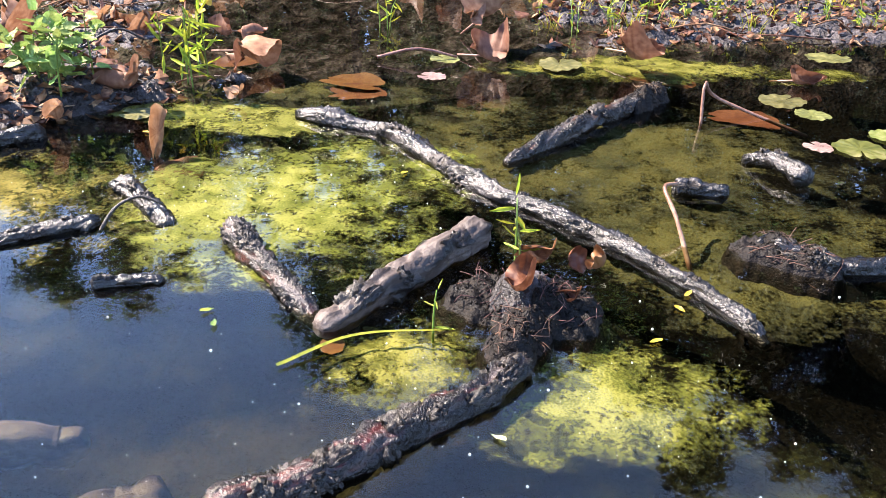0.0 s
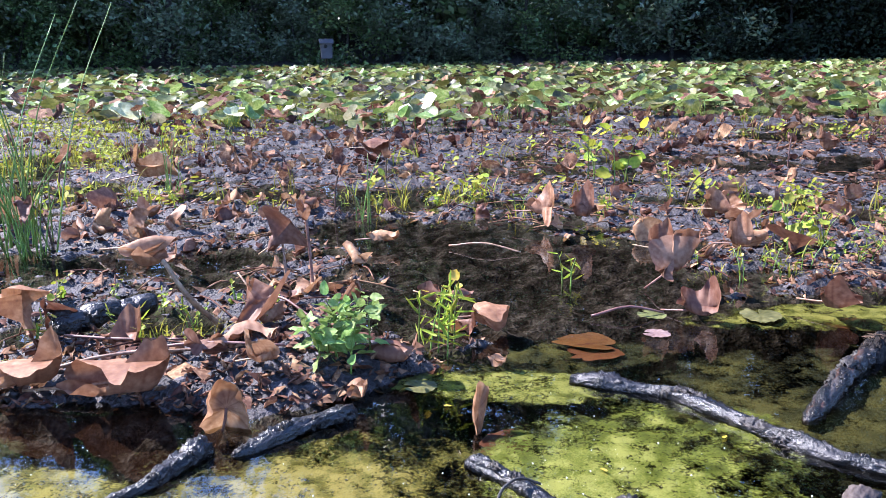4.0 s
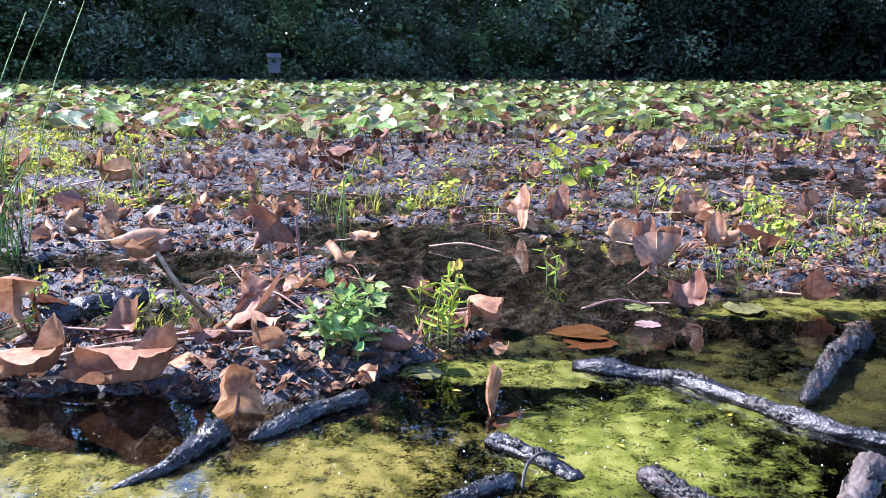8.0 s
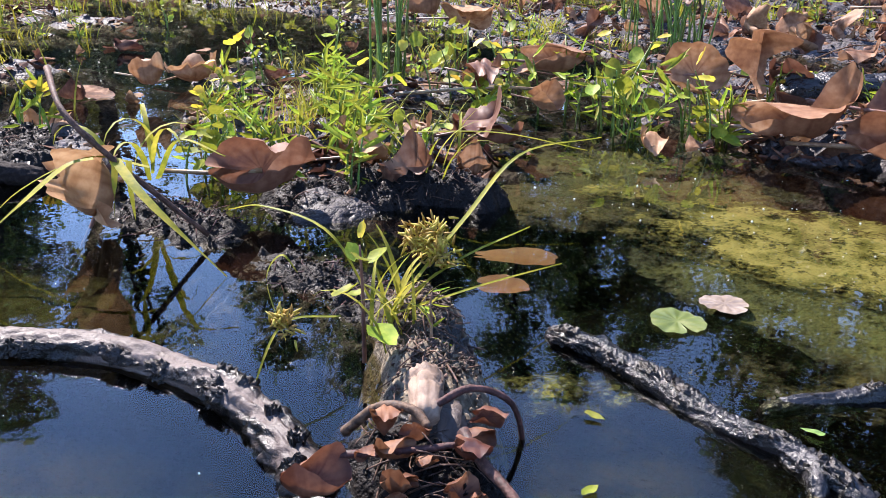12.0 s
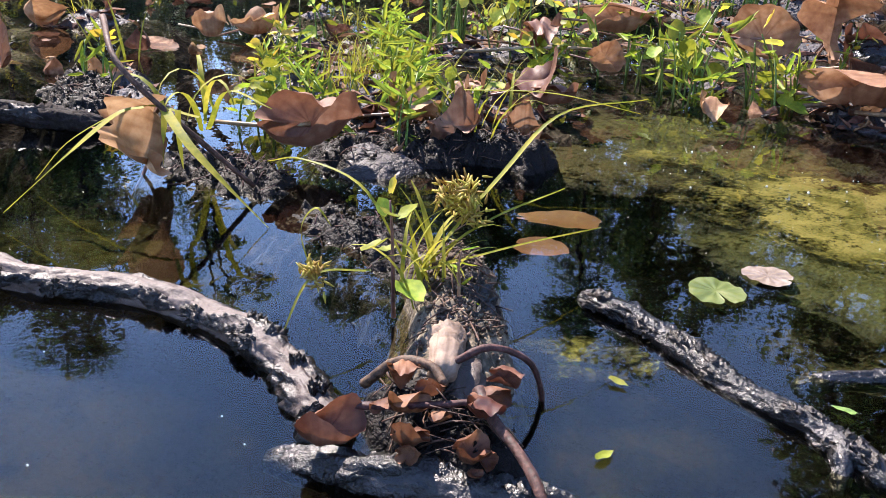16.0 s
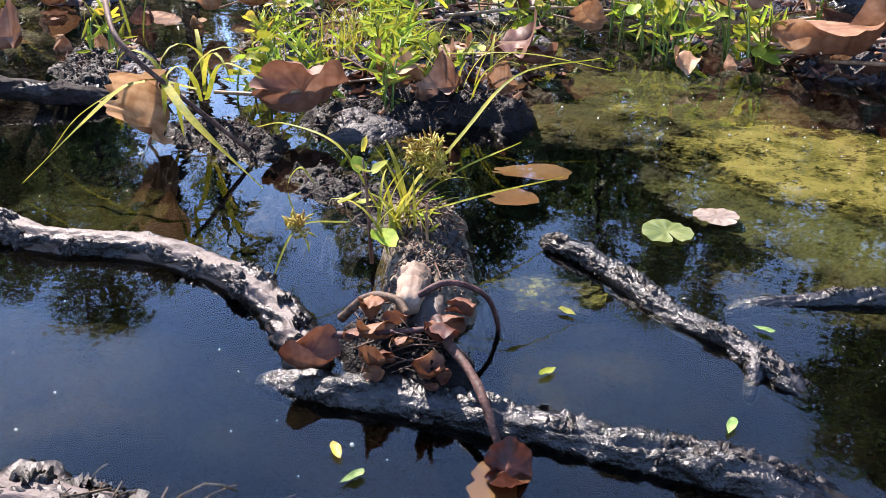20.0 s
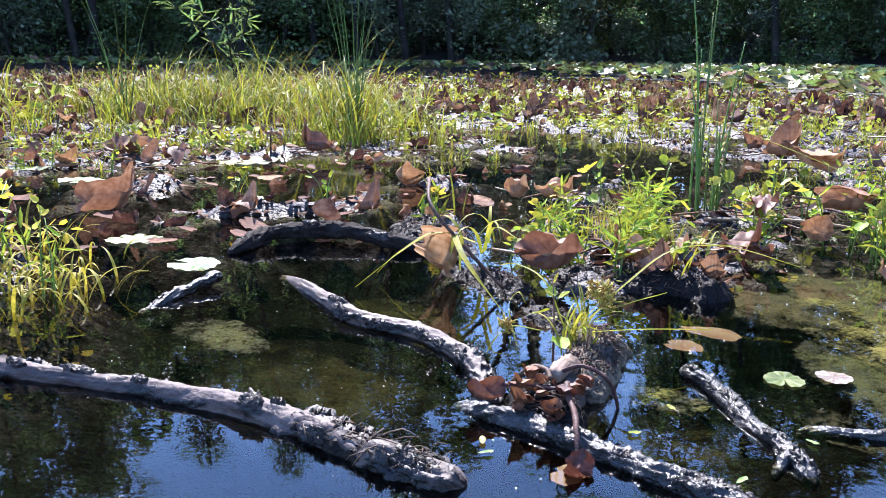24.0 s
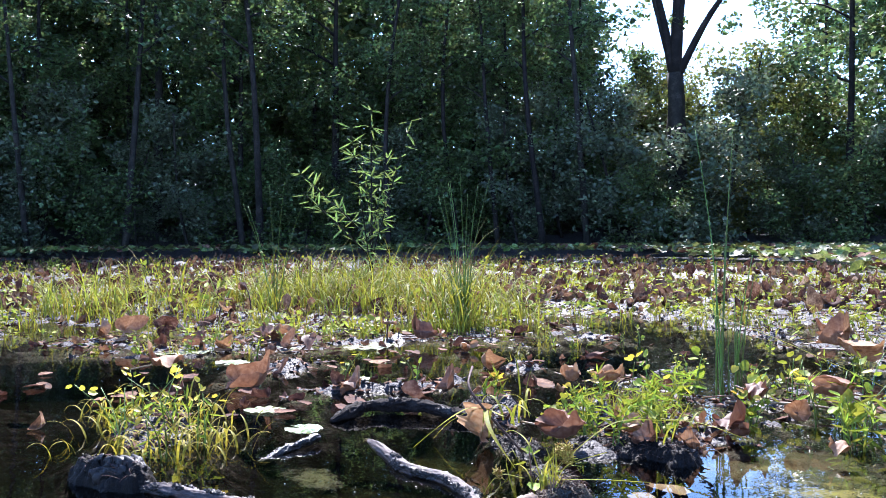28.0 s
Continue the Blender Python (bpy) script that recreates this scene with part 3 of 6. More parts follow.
def log(name, label, points, r0, r1, material, lift=0.2, rough=0.35, ridge=0.3, seed=1, knobs=0, sides=38, plates=0.4):
    """A waterlogged branch along points on the water; lift: height of its axis in radii; plates: how far its remaining bark stands proud."""
    n = max(16, int(sum(math.dist(a[:2], b[:2]) for a, b in zip(points, points[1:])) / 0.004))
    line = spline([(p[0], p[1], p[2] if len(p) > 2 else 0.0) for p in points], n)
    t = np.linspace(0, 1, n)
    radii = 0.9 * (r0 + (r1 - r0) * t)
    line[:, 2] += radii * lift + 0.3 * radii * fbm(t * 9 + seed, t * 0 + seed, 1.0, 2, seed)
    kink = fbm(t * len(points) * 1.7 + seed, t * 0 + 3, 1.0, 3, seed + 4)
    line[:, 0] += 0.25 * radii * kink
    radii = radii * (1 + 0.2 * fbm(t * 7 + seed * 2, t * 0, 1.0, 3, seed + 2)) * np.minimum(1, 0.5 + 12 * np.minimum(t, 1 - t))
    tang = np.gradient(line, axis=0)
    tang /= np.linalg.norm(tang, axis=1)[:, None] + 1e-9
    side = np.cross(tang, (0, 0, 1.0))
    side /= np.linalg.norm(side, axis=1)[:, None] + 1e-9
    top = np.cross(side, tang)
    ang = np.linspace(-math.pi / 2, 1.5 * math.pi, sides, endpoint=False)
    along = np.concatenate([[0], np.cumsum(np.linalg.norm(np.diff(line, axis=0), axis=1))]) / (0.5 * (r0 + r1))
    aa, ll = np.meshgrid(ang, along)
    cx, cy = 1.6 * np.cos(aa), 1.6 * np.sin(aa)
    wood = rough * 0.45 * fbm(ll * 0.55 + cx + seed, cy + 7 * seed, 1.0, 3, seed) + ridge * 0.28 * fbm(ll * 0.16 + seed, aa * 3.2 + 0.35 * ll * 0.2, 0.8, 3, seed + 5)
    bark = step(-0.02, 0.14, fbm(ll * 0.42 + cx * 1.1 + 40 + seed, cy * 1.1, 1.0, 4, seed + 11) + 0.3 * np.cos(aa) ** 2 - (0.36 if material in (BARK_GREY, BARE) else 0.0))
    wood = wood + 0.09 * fbm(ll * 2.6 + cx * 3 + seed, cy * 3, 1.0, 3, seed + 23) - 0.16 * np.clip(np.abs(fbm(ll * 0.5 + seed, aa * 4.5 + ll * 0.1, 1.0, 2, seed + 29)) * -6 + 1, 0, 1)
    crumb = 0.5 + 1.15 * fbm(ll * 1.9 + cx * 4, cy * 4 + seed, 1.0, 5, seed + 17)
    if material is BARE:
        bark = bark * 0
    crumb = crumb * (0.35 + 0.95 * step(-0.15, 0.3, fbm(ll * 0.22 + 3 * seed, aa * 0.5, 1.0, 3, seed + 31)))
    r = radii[:, None] * (1 + wood + plates * bark * crumb)
    v = line[:, None, :] + r[:, :, None] * (side[:, None, :] * np.cos(ang)[None, :, None] + top[:, None, :] * np.sin(ang)[None, :, None])
    faces = [(i * sides + j, i * sides + (j + 1) % sides, (i + 1) * sides + (j + 1) % sides, (i + 1) * sides + j) for i in range(n - 1) for j in range(sides)]
    faces += [tuple(range(sides))[::-1], tuple((n - 1) * sides + j for j in range(sides))]
    me = mesh(name, v.reshape(-1, 3).tolist(), faces, material, True, ("bark", bark))
    rad = 0.5 * (r0 + r1)
    lengthwise = np.stack([ll * rad * 0.35 + seed, rad * np.cos(aa), rad * np.sin(aa)], -1)
    me.attributes.new("grain", "FLOAT_VECTOR", "POINT").data.foreach_set("vector", lengthwise.astype(np.float32).ravel())
    ob = part(name, me, None)
    tagged(ob, label, "log")
    rr = random.Random(seed)
    for k in range(int(knobs * (0.8 if material is BARK_GREY else 1.2))):
        i, a0 = rr.randrange(3, n - 3), rr.uniform(-0.2, math.pi + 0.2)
        span, wide = max(3, int(rr.uniform(0.5, 1.6) * radii[i] / 0.004)), rr.uniform(0.35, 0.8)
        rows = np.clip(np.linspace(i - span, i + span, 15).astype(int), 0, n - 1)
        turns = np.linspace(a0 - wide, a0 + wide, 13)
        uu, vv = np.meshgrid(np.linspace(-1, 1, 13), np.linspace(-1, 1, 15))
        rag = 1 - np.hypot(uu, vv) + 0.55 * fbm(uu + k * 3.1, vv + seed, 0.45, 3, seed + k)
        rise = np.where(rag > 0.1, 1.08 + 0.55 * np.abs(fbm(uu * 2 + k, vv * 2, 0.4, 3, k + 3)) + 0.22 * fbm(uu * 5, vv * 5 + k, 0.5, 2, k), 0.75)
        rr_ = radii[rows][:, None] * rise
        v = line[rows][:, None, :] + rr_[:, :, None] * (side[rows][:, None, :] * np.cos(turns)[None, :, None] + top[rows][:, None, :] * np.sin(turns)[None, :, None])
        part("bark_flake", (v.reshape(-1, 3).tolist(), [(p * 13 + q, p * 13 + q + 1, p * 13 + q + 14, p * 13 + q + 13) for p in range(14) for q in range(12)]), CRUMB, ob, "crumbling black bark")
    return ob


log("fallen_branch", "long wet blackened branch lying across the pond water", [(-0.35, 1.80), (-0.21, 1.75), (-0.14, 1.71), (-0.06, 1.60), (0.05, 1.46), (0.14, 1.39), (0.22, 1.32), (0.31, 1.21), (0.37, 1.12), (0.41, 1.05, -0.012)], 0.023, 0.012, BARK_WET, 0.25, 0.4, 0.4, 1, 14)
log("fallen_branch", "knobbly dark red-brown branch half sunk in the pond", [(0.08, 1.60, -0.01), (0.18, 1.73), (0.26, 1.84), (0.34, 1.93), (0.40, 2.01)], 0.016, 0.024, BARK_RED, 0.3, 0.5, 0.3, 2, 16)
log("log_stub", "short dark broken stub sticking up from the water", [(0.53, 1.67, -0.01), (0.57, 1.61, 0.015), (0.605, 1.545, 0.005)], 0.014, 0.019, BARK_WET, 0.5, 0.3, 0.5, 3, 2)
log("mud_clod", "black rotten clod of wood in the water", [(0.37, 1.515), (0.41, 1.505), (0.46, 1.50)], 0.016, 0.014, BARK_WET, 0.2, 0.8, 0.3, 4, 4)
log("root_clod", "black tangled root clod in the water", [(0.45, 1.295), (0.50, 1.265), (0.55, 1.235)], 0.018, 0.022, BARK_WET, 0.4, 0.9, 0.4, 5, 6)
log("fallen_branch", "dark sunken log reaching out of the root clod", [(0.55, 1.25), (0.66, 1.26), (0.82, 1.29), (0.98, 1.33, -0.02)], 0.018, 0.02, BARK_WET, 0.0, 0.4, 0.3, 6, 3)
log("fallen_branch", "short wet brown branch with split bark", [(-0.34, 1.27), (-0.28, 1.19), (-0.24, 1.14), (-0.20, 1.09), (-0.16, 1.045, -0.02)], 0.02, 0.014, BARK_RED, 0.3, 0.35, 0.4, 7, 9)
log("fallen_branch", "short wet log with a pale broken end", [(-0.57, 1.42), (-0.50, 1.35), (-0.43, 1.28, -0.01)], 0.018, 0.015, BARK_WET, 0.3, 0.3, 0.5, 8, 4)
log("fallen_branch", "thin wet black branch floating beside the algae", [(-0.78, 1.105, -0.01), (-0.70, 1.16), (-0.63, 1.215), (-0.54, 1.275)], 0.009, 0.015, BARK_WET, 0.2, 0.4, 0.3, 9, 4)
for pts, s in (([(-0.47, 1.085), (-0.38, 1.11)], 10), ([(-0.72, 1.06), (-0.60, 1.065)], 11), ([(-1.07, 1.145), (-0.96, 1.12)], 12), ([(-0.98, 1.04), (-0.94, 1.07)], 13)):
    log("driftwood", "small wet black piece of driftwood awash in the pond", [pts[0], ((pts[0][0] + pts[1][0]) / 2, (pts[0][1] + pts[1][1]) / 2 + 0.006), pts[1]], 0.011, 0.009, BARK_WET, 0.1, 0.5, 0.3, s, 2)
log("log_stump", "thick pale brown stump end with peeling bark in the pond", [(-0.15, 1.015, -0.012), (-0.10, 1.08), (-0.05, 1.15, 0.004), (0.0, 1.22, 0.004), (0.045, 1.275, 0.008)], 0.023, 0.027, BARK_GREY, 0.45, 0.25, 0.35, 14, 6)
log("fallen_branch", "smooth wet log, grey on top with red-brown flanks", [(-0.19, 0.69), (-0.14, 0.73), (-0.10, 0.755), (-0.04, 0.81), (0.01, 0.86), (0.06, 0.905), (0.11, 0.975)], 0.021, 0.021, BARK_RED, 0.15, 0.3, 0.2, 15, 18, plates=0.36)
log("fallen_branch", "wet black branch lying in algae below the bank", [(-1.0, 1.44, -0.008), (-0.93, 1.51), (-0.87, 1.57), (-0.80, 1.62)], 0.017, 0.022, BARK_WET, 0.35, 0.3, 0.4, 16, 3)
log("fallen_branch", "wet black branch with a torn end in the algae", [(-1.21, 1.24, -0.014), (-1.12, 1.32), (-1.09, 1.39), (-1.045, 1.465)], 0.008, 0.024, BARK_WET, 0.3, 0.4, 0.4, 17, 6)
log("fallen_branch", "long bent grey branch, wet and half bare of bark", [(-2.28, 0.46, -0.01), (-2.07, 0.475), (-1.93, 0.48), (-1.85, 0.525), (-1.76, 0.555), (-1.69, 0.56), (-1.62, 0.55), (-1.56, 0.53), (-1.515, 0.51)], 0.017, 0.019, BARK_GREY, 0.1, 0.22, 0.3, 18, 22)
log("rotten_log", "thick crumbling brown log overgrown with sedge", [(-1.62, 0.76, -0.01), (-1.575, 0.715), (-1.54, 0.68), (-1.51, 0.64), (-1.485, 0.60), (-1.465, 0.565)], 0.033, 0.024, BARK_GREY, 0.25, 0.6, 0.3, 19, 14)
log("split_wood", "pale brown tongue of bare split wood on the rotten log", [(-1.52, 0.632, 0.03), (-1.497, 0.603, 0.04), (-1.478, 0.575, 0.036)], 0.017, 0.012, BARE, 0.3, 0.25, 0.4, 31)
log("fallen_branch", "long wet silver-black branch split along its grain", [(-1.55, 0.475, -0.012), (-1.47, 0.50), (-1.43, 0.52), (-1.38, 0.54), (-1.33, 0.56), (-1.28, 0.575), (-1.24, 0.59), (-1.19, 0.605), (-1.12, 0.63, -0.012)], 0.016, 0.015, BARK_WET, 0.05, 0.2, 0.55, 20, 14)
log("fallen_branch", "thin wet branch with peeling black bark", [(-1.51, 0.822), (-1.44, 0.81), (-1.38, 0.785), (-1.33, 0.765), (-1.28, 0.755), (-1.245, 0.742), (-1.20, 0.725, -0.008)], 0.0125, 0.0115, BARK_WET, 0.05, 0.35, 0.4, 21, 16)
log("branch_stub", "short black stub jutting off the thin branch", [(-1.25, 0.742, 0.006), (-1.243, 0.722, 0.0), (-1.238, 0.705, -0.014)], 0.008, 0.005, BARK_WET, 0, 0.3, 0.3, 22)
log("fallen_branch", "long pale grey branch arching over dark water", [(-1.97, -0.12), (-1.89, -0.03), (-1.80, 0.07), (-1.72, 0.15), (-1.62, 0.23), (-1.54, 0.28), (-1.48, 0.31)], 0.016, 0.022, BARK_GREY, 0.2, 0.25, 0.3, 23, 20)
log("rotten_log", "broad grey rotten log end crumbling into the water", [(-1.57, 0.27), (-1.49, 0.305), (-1.43, 0.33), (-1.35, 0.385, -0.015)], 0.020, 0.024, BARK_GREY, 0.0, 0.4, 0.4, 24, 14)
log("fallen_branch", "dark arched branch bridging over the water", [(-2.50, 0.40, 0.0), (-2.585, 0.55, 0.02), (-2.52, 0.69, 0.02), (-2.35, 0.81, 0.01)], 0.017, 0.022, DARK_WOOD, 0.2, 0.4, 0.3, 25, 6)
log("rotten_stump", "black rotten stump end at the arching branch", [(-2.08, -0.22, -0.01), (-2.02, -0.16, 0.02), (-1.96, -0.10, 0.01)], 0.036, 0.026, CRUMB, 0.2, 0.9, 0.4, 30, 8)
log("driftwood", "short glistening stick poking out of the water", [(-2.13, 0.16, -0.01), (-2.20, 0.25, 0.005), (-2.26, 0.33, 0.012)], 0.009, 0.013, BARK_WET, 0.2, 0.4, 0.3, 26, 2)
log("fallen_branch", "flat dark branch awash among drowned leaves", [(-1.31, 0.82, -0.01), (-1.25, 0.87), (-1.20, 0.915), (-1.10, 1.0), (-1.0, 1.065, -0.012)], 0.010, 0.014, BARK_WET, -0.1, 0.4, 0.3, 27, 6)
log("driftwood", "wet black driftwood awash in the algae", [(-1.09, 1.185), (-1.03, 1.15), (-0.97, 1.12)], 0.011, 0.009, BARK_WET, 0.0, 0.5, 0.3, 28, 2)
log("sunken_log", "pale sunken log lying under the water", [(-0.62, 0.80, -0.06), (-0.5, 0.82, -0.05), (-0.38, 0.85, -0.06)], 0.03, 0.024, BARK_GREY, 0.0, 0.3, 0.3, 61)
log("sunken_log", "long murky log lying under the water", [(-0.55, 0.62, -0.06), (-0.4, 0.69, -0.05), (-0.25, 0.76, -0.05)], 0.028, 0.03, BARK_GREY, 0.0, 0.3, 0.3, 62)
log("fallen_branch", "rounded black log end lying on the mud bank", [(-1.62, 2.02, 0.03), (-1.52, 2.1, 0.05), (-1.42, 2.2, 0.05)], 0.035, 0.03, BARK_WET, 0.4, 0.3, 0.4, 29, 4)

# ---- algae ----


def algae(label, cx, cy, rx, ry, turn, z, material, seed, cut=0.0, cell=0.009, top=-0.0015):
    """A ragged mat of algae round a centre, bumpy, thinning out to its rim."""
    c, s = math.cos(turn), math.sin(turn)
    nu, nv = int(2.6 * rx / cell), int(2.6 * ry / cell)
    u, v = np.meshgrid(np.linspace(-1.3, 1.3, nu), np.linspace(-1.3, 1.3, nv))
    x, y = cx + c * u * rx - s * v * ry, cy + s * u * rx + c * v * ry
    cover = 0.9 - np.hypot(u, v) - 4 * np.clip(np.hypot(u, v) - 1.0, 0, 1) + 0.95 * fbm(x, y, 0.2, 4, seed) + 0.45 * fbm(x, y, 0.05, 3, seed + 3)
    zz = z + 0.006 * np.clip(cover, 0, 0.6) + 0.006 * fbm(x, y, 0.035, 3, seed + 9)
    zz = np.minimum(zz, top)
    keep = cover > cut - 0.25
    index = -np.ones(keep.shape, int)
    index[keep] = np.arange(keep.sum())
    q = keep[:-1, :-1] & keep[1:, :-1] & keep[:-1, 1:] & keep[1:, 1:]
    faces = [(index[r, k], index[r, k + 1], index[r + 1, k + 1], index[r + 1, k]) for r, k in zip(*np.nonzero(q))]
    ob = part("algae_mat", mesh("algae_mat", np.stack([x, y, zz], -1)[keep].tolist(), [tuple(int(i) for i in f) for f in faces], material, True, ("cover", np.clip(cover[keep] - cut, -0.3, 0.7))), None)
    return tagged(ob, label, "algae", kind="stuff")


algae("bright yellow-green algae mat floating between the logs", -0.25, 1.42, 0.27, 0.31, -0.4, -0.004, ALGAE, 31, -0.22, 0.006, -0.001)
algae("olive algae mat below the muddy bank", -0.90, 1.32, 0.42, 0.27, 0.0, -0.007, ALGAE_OLIVE, 32, -0.04)
algae("ragged yellow algae scum on the clear water", -0.84, 1.04, 0.17, 0.10, 0.2, -0.005, ALGAE_OLIVE, 46, 0.0)
algae("yellow-green algae mat along the bank", -1.40, 1.25, 0.32, 0.15, -0.1, -0.005, ALGAE_OLIVE, 33, -0.1, 0.006, -0.001)
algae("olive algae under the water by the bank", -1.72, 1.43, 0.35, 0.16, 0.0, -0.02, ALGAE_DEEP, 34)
algae("ragged sunken algae round the wet log", -0.06, 0.97, 0.15, 0.10, 0.5, -0.016, ALGAE_OLIVE, 35, -0.02)
algae("ragged yellow algae under the water beside the wet log", 0.20, 0.93, 0.19, 0.13, 0.1, -0.016, ALGAE_OLIVE, 42, 0.0)
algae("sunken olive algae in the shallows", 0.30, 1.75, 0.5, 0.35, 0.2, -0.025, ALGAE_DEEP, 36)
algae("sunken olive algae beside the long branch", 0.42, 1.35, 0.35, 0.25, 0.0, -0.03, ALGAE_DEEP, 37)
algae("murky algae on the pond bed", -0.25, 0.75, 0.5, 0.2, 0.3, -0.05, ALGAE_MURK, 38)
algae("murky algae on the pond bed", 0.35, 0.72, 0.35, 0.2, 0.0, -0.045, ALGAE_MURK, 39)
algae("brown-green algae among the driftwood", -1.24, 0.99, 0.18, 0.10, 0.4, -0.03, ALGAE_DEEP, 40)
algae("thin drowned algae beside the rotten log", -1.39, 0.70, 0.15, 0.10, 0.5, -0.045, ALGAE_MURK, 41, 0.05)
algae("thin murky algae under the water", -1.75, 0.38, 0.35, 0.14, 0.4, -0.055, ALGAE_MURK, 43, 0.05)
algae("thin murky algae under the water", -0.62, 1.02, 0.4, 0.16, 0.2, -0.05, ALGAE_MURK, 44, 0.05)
algae("yellow-green algae scum at the tip of the long branch", -0.5, 1.79, 0.26, 0.09, -0.1, -0.006, ALGAE_OLIVE, 47, -0.15)
algae("olive algae in the shallows by the standing leaves", 0.5, 2.3, 0.5, 0.12, 0.05, -0.012, ALGAE_OLIVE, 48, -0.02)
algae("olive algae drowned below the sprouts", -0.35, 2.05, 0.3, 0.14, 0.2, -0.03, ALGAE_DEEP, 49, -0.1)
algae("green drowned weed under the drooping sedge", -1.98, 0.65, 0.22, 0.1, 0.3, -0.05, ALGAE_MURK, 50, -0.1)
algae("speckled algae floating beside the rotten log", -1.47, 0.735, 0.08, 0.05, 0.4, -0.008, ALGAE_OLIVE, 51, 0.1)
algae("olive algae under the weedy bank", -1.78, 1.25, 0.2, 0.14, 0.3, -0.02, ALGAE_DEEP, 52, -0.15)
algae("brown-green algae round the brown pad", -1.3, 1.06, 0.26, 0.1, -0.3, -0.012, ALGAE_DEEP, 53, -0.05)
algae("scraps of algae beside the arching branch", -2.0, 0.27, 0.12, 0.06, 0.3, -0.02, ALGAE_DEEP, 45)

# ---- forest ----


def foliage(centres, radii, count, size, rng):
    """Many small leaves scattered in clumps, as one mesh of folded diamonds."""
    k = rng.integers(0, len(centres), count)
    d = rng.normal(size=(count, 3))
    d /= np.linalg.norm(d, axis=1)[:, None]
    p = np.asarray(centres)[k] + d * np.asarray(radii)[k][:, None] * (rng.random(count) ** 0.45)[:, None] * np.array([1, 1, 0.8])
    a = rng.normal(size=(count, 3)) * np.array([1, 1, 0.6])
    a /= np.linalg.norm(a, axis=1)[:, None]
    b = np.cross(a, rng.normal(size=(count, 3)))
    b /= np.linalg.norm(b, axis=1)[:, None] + 1e-9
    s = size * (0.6 + 0.8 * rng.random(count))[:, None]
    v = np.stack([p - a * s, p + b * s * 0.55, p + a * s, p - b * s * 0.55], 1).reshape(-1, 3)
    me = bpy.data.meshes.new("crown")
    me.vertices.add(4 * count)
    me.vertices.foreach_set("co", v.astype(np.float32).ravel())
    me.loops.add(4 * count)
    me.loops.foreach_set("vertex_index", np.arange(4 * count, dtype=np.int32))
    me.polygons.add(count)
    me.polygons.foreach_set("loop_start", np.arange(0, 4 * count, 4, dtype=np.int32))
    me.update(calc_edges=True)
    return me


def tree(label, tall, crown_from, spread, leaves, seed, size=0.11, lean=0.3, thick=0.15, leaf=None):
    """A tree: tapered trunk, limbs, and a crown of leaf clumps round the limbs' ends."""
    rng, r = np.random.default_rng(seed), random.Random(seed)
    root = tagged(new("tree"), label, "tree", "trees on the far bank")
    trunk = spline([(0, 0, -0.3), (r.uniform(-lean, lean), r.uniform(-lean, lean), tall * 0.4), (r.uniform(-2, 2) * lean, r.uniform(-2, 2) * lean, tall * 0.96)], 16)
    part("trunk", tube(trunk, np.linspace(thick, 0.03, 16), 9, 0.15, 0.2, seed), TREE_BARK, root)
    centres, radii, limbs = [], [], []
    n = int(10 + tall * 1.2)
    for i in range(n):
        h = crown_from + (1 - crown_from) * (i + r.random()) / n
        base = trunk[min(15, int(h * 15))]
        a = r.uniform(0, 6.28)
        reach = spread * (0.45 + 0.75 * r.random()) * math.sin(math.pi * min(0.93, 0.22 + 0.78 * (h - crown_from) / (1 - crown_from) * 0.98)) ** 0.7
        tip = base + np.array([math.cos(a) * reach, math.sin(a) * reach, reach * r.uniform(0.1, 0.7)])
        mid = (base + tip) / 2 + np.array([0, 0, 0.12 * reach])
        limbs.append(tube(spline([base, mid, tip], 6), np.linspace(0.32, 0.07, 6) * thick, 5))
        for q in (0.45, 0.75, 1.0):
            centres.append(base + (tip - base) * q + rng.normal(size=3) * 0.25)
            radii.append((0.5 + 0.5 * r.random()) * (0.45 + 0.22 * spread))
    for limb in limbs[::max(1, len(limbs) // 6)]:
        part("limb", limb, TREE_BARK, root)
    me = foliage(centres, radii, leaves, size, rng)
    me.materials.append(leaf or TREE_LEAF)
    part("crown", me, None, root)
    return root


def place(ob, x, y, z, turn, scale, first=[]):
    """Sets a thing, or a copy of it once it stands, at a place."""
    m = Matrix.LocRotScale((x, y, z), Euler((0, 0, turn)), (scale,) * 3)
    if ob.name in first:
        c = copy_thing(ob, Matrix.LocRotScale((x, y, z), Euler((0, 0, turn)), None))
        c.matrix_basis = m
        return c
    first.append(ob.name)
    ob.matrix_basis = m
    return ob


KINDS = [tree("tall dark-green leafy tree on the far bank", 17, 0.12, 2.8, 9500, 3), tree("tall slender tree with dark green leaves on the far bank", 19, 0.22, 2.3, 9000, 4, lean=0.5),
         tree("broad leafy tree at the edge of the pond", 14, 0.06, 3.2, 10500, 5), tree("tall open-crowned tree with a bare lower trunk", 20, 0.34, 3.0, 6000, 6, thick=0.24)]
# Near-black leaf colour paints in the shade on the right of the far bank.
SHADED_LEAF = surface("shade_dark_foliage", [(0.008, 0.013, 0.006), (0.016, 0.024, 0.011), (0.03, 0.042, 0.018)], 0.8, 0.1, (0.5, 0.75), 0, 0, glow=0.2, vary=0.6, hue=0.02, island=True, spec=0.25)
SHADED_TREES = [tree("tall dense tree on the far bank, shade put into its leaf colour", 17, 0.03, 2.9, 10500, 15, 0.11, 0.3, 0.16, SHADED_LEAF), tree("shrub on the shaded far bank, shade put into its leaf colour", 4.6, 0.02, 2.2, 6500, 16, 0.075, 0.4, 0.06, SHADED_LEAF)]
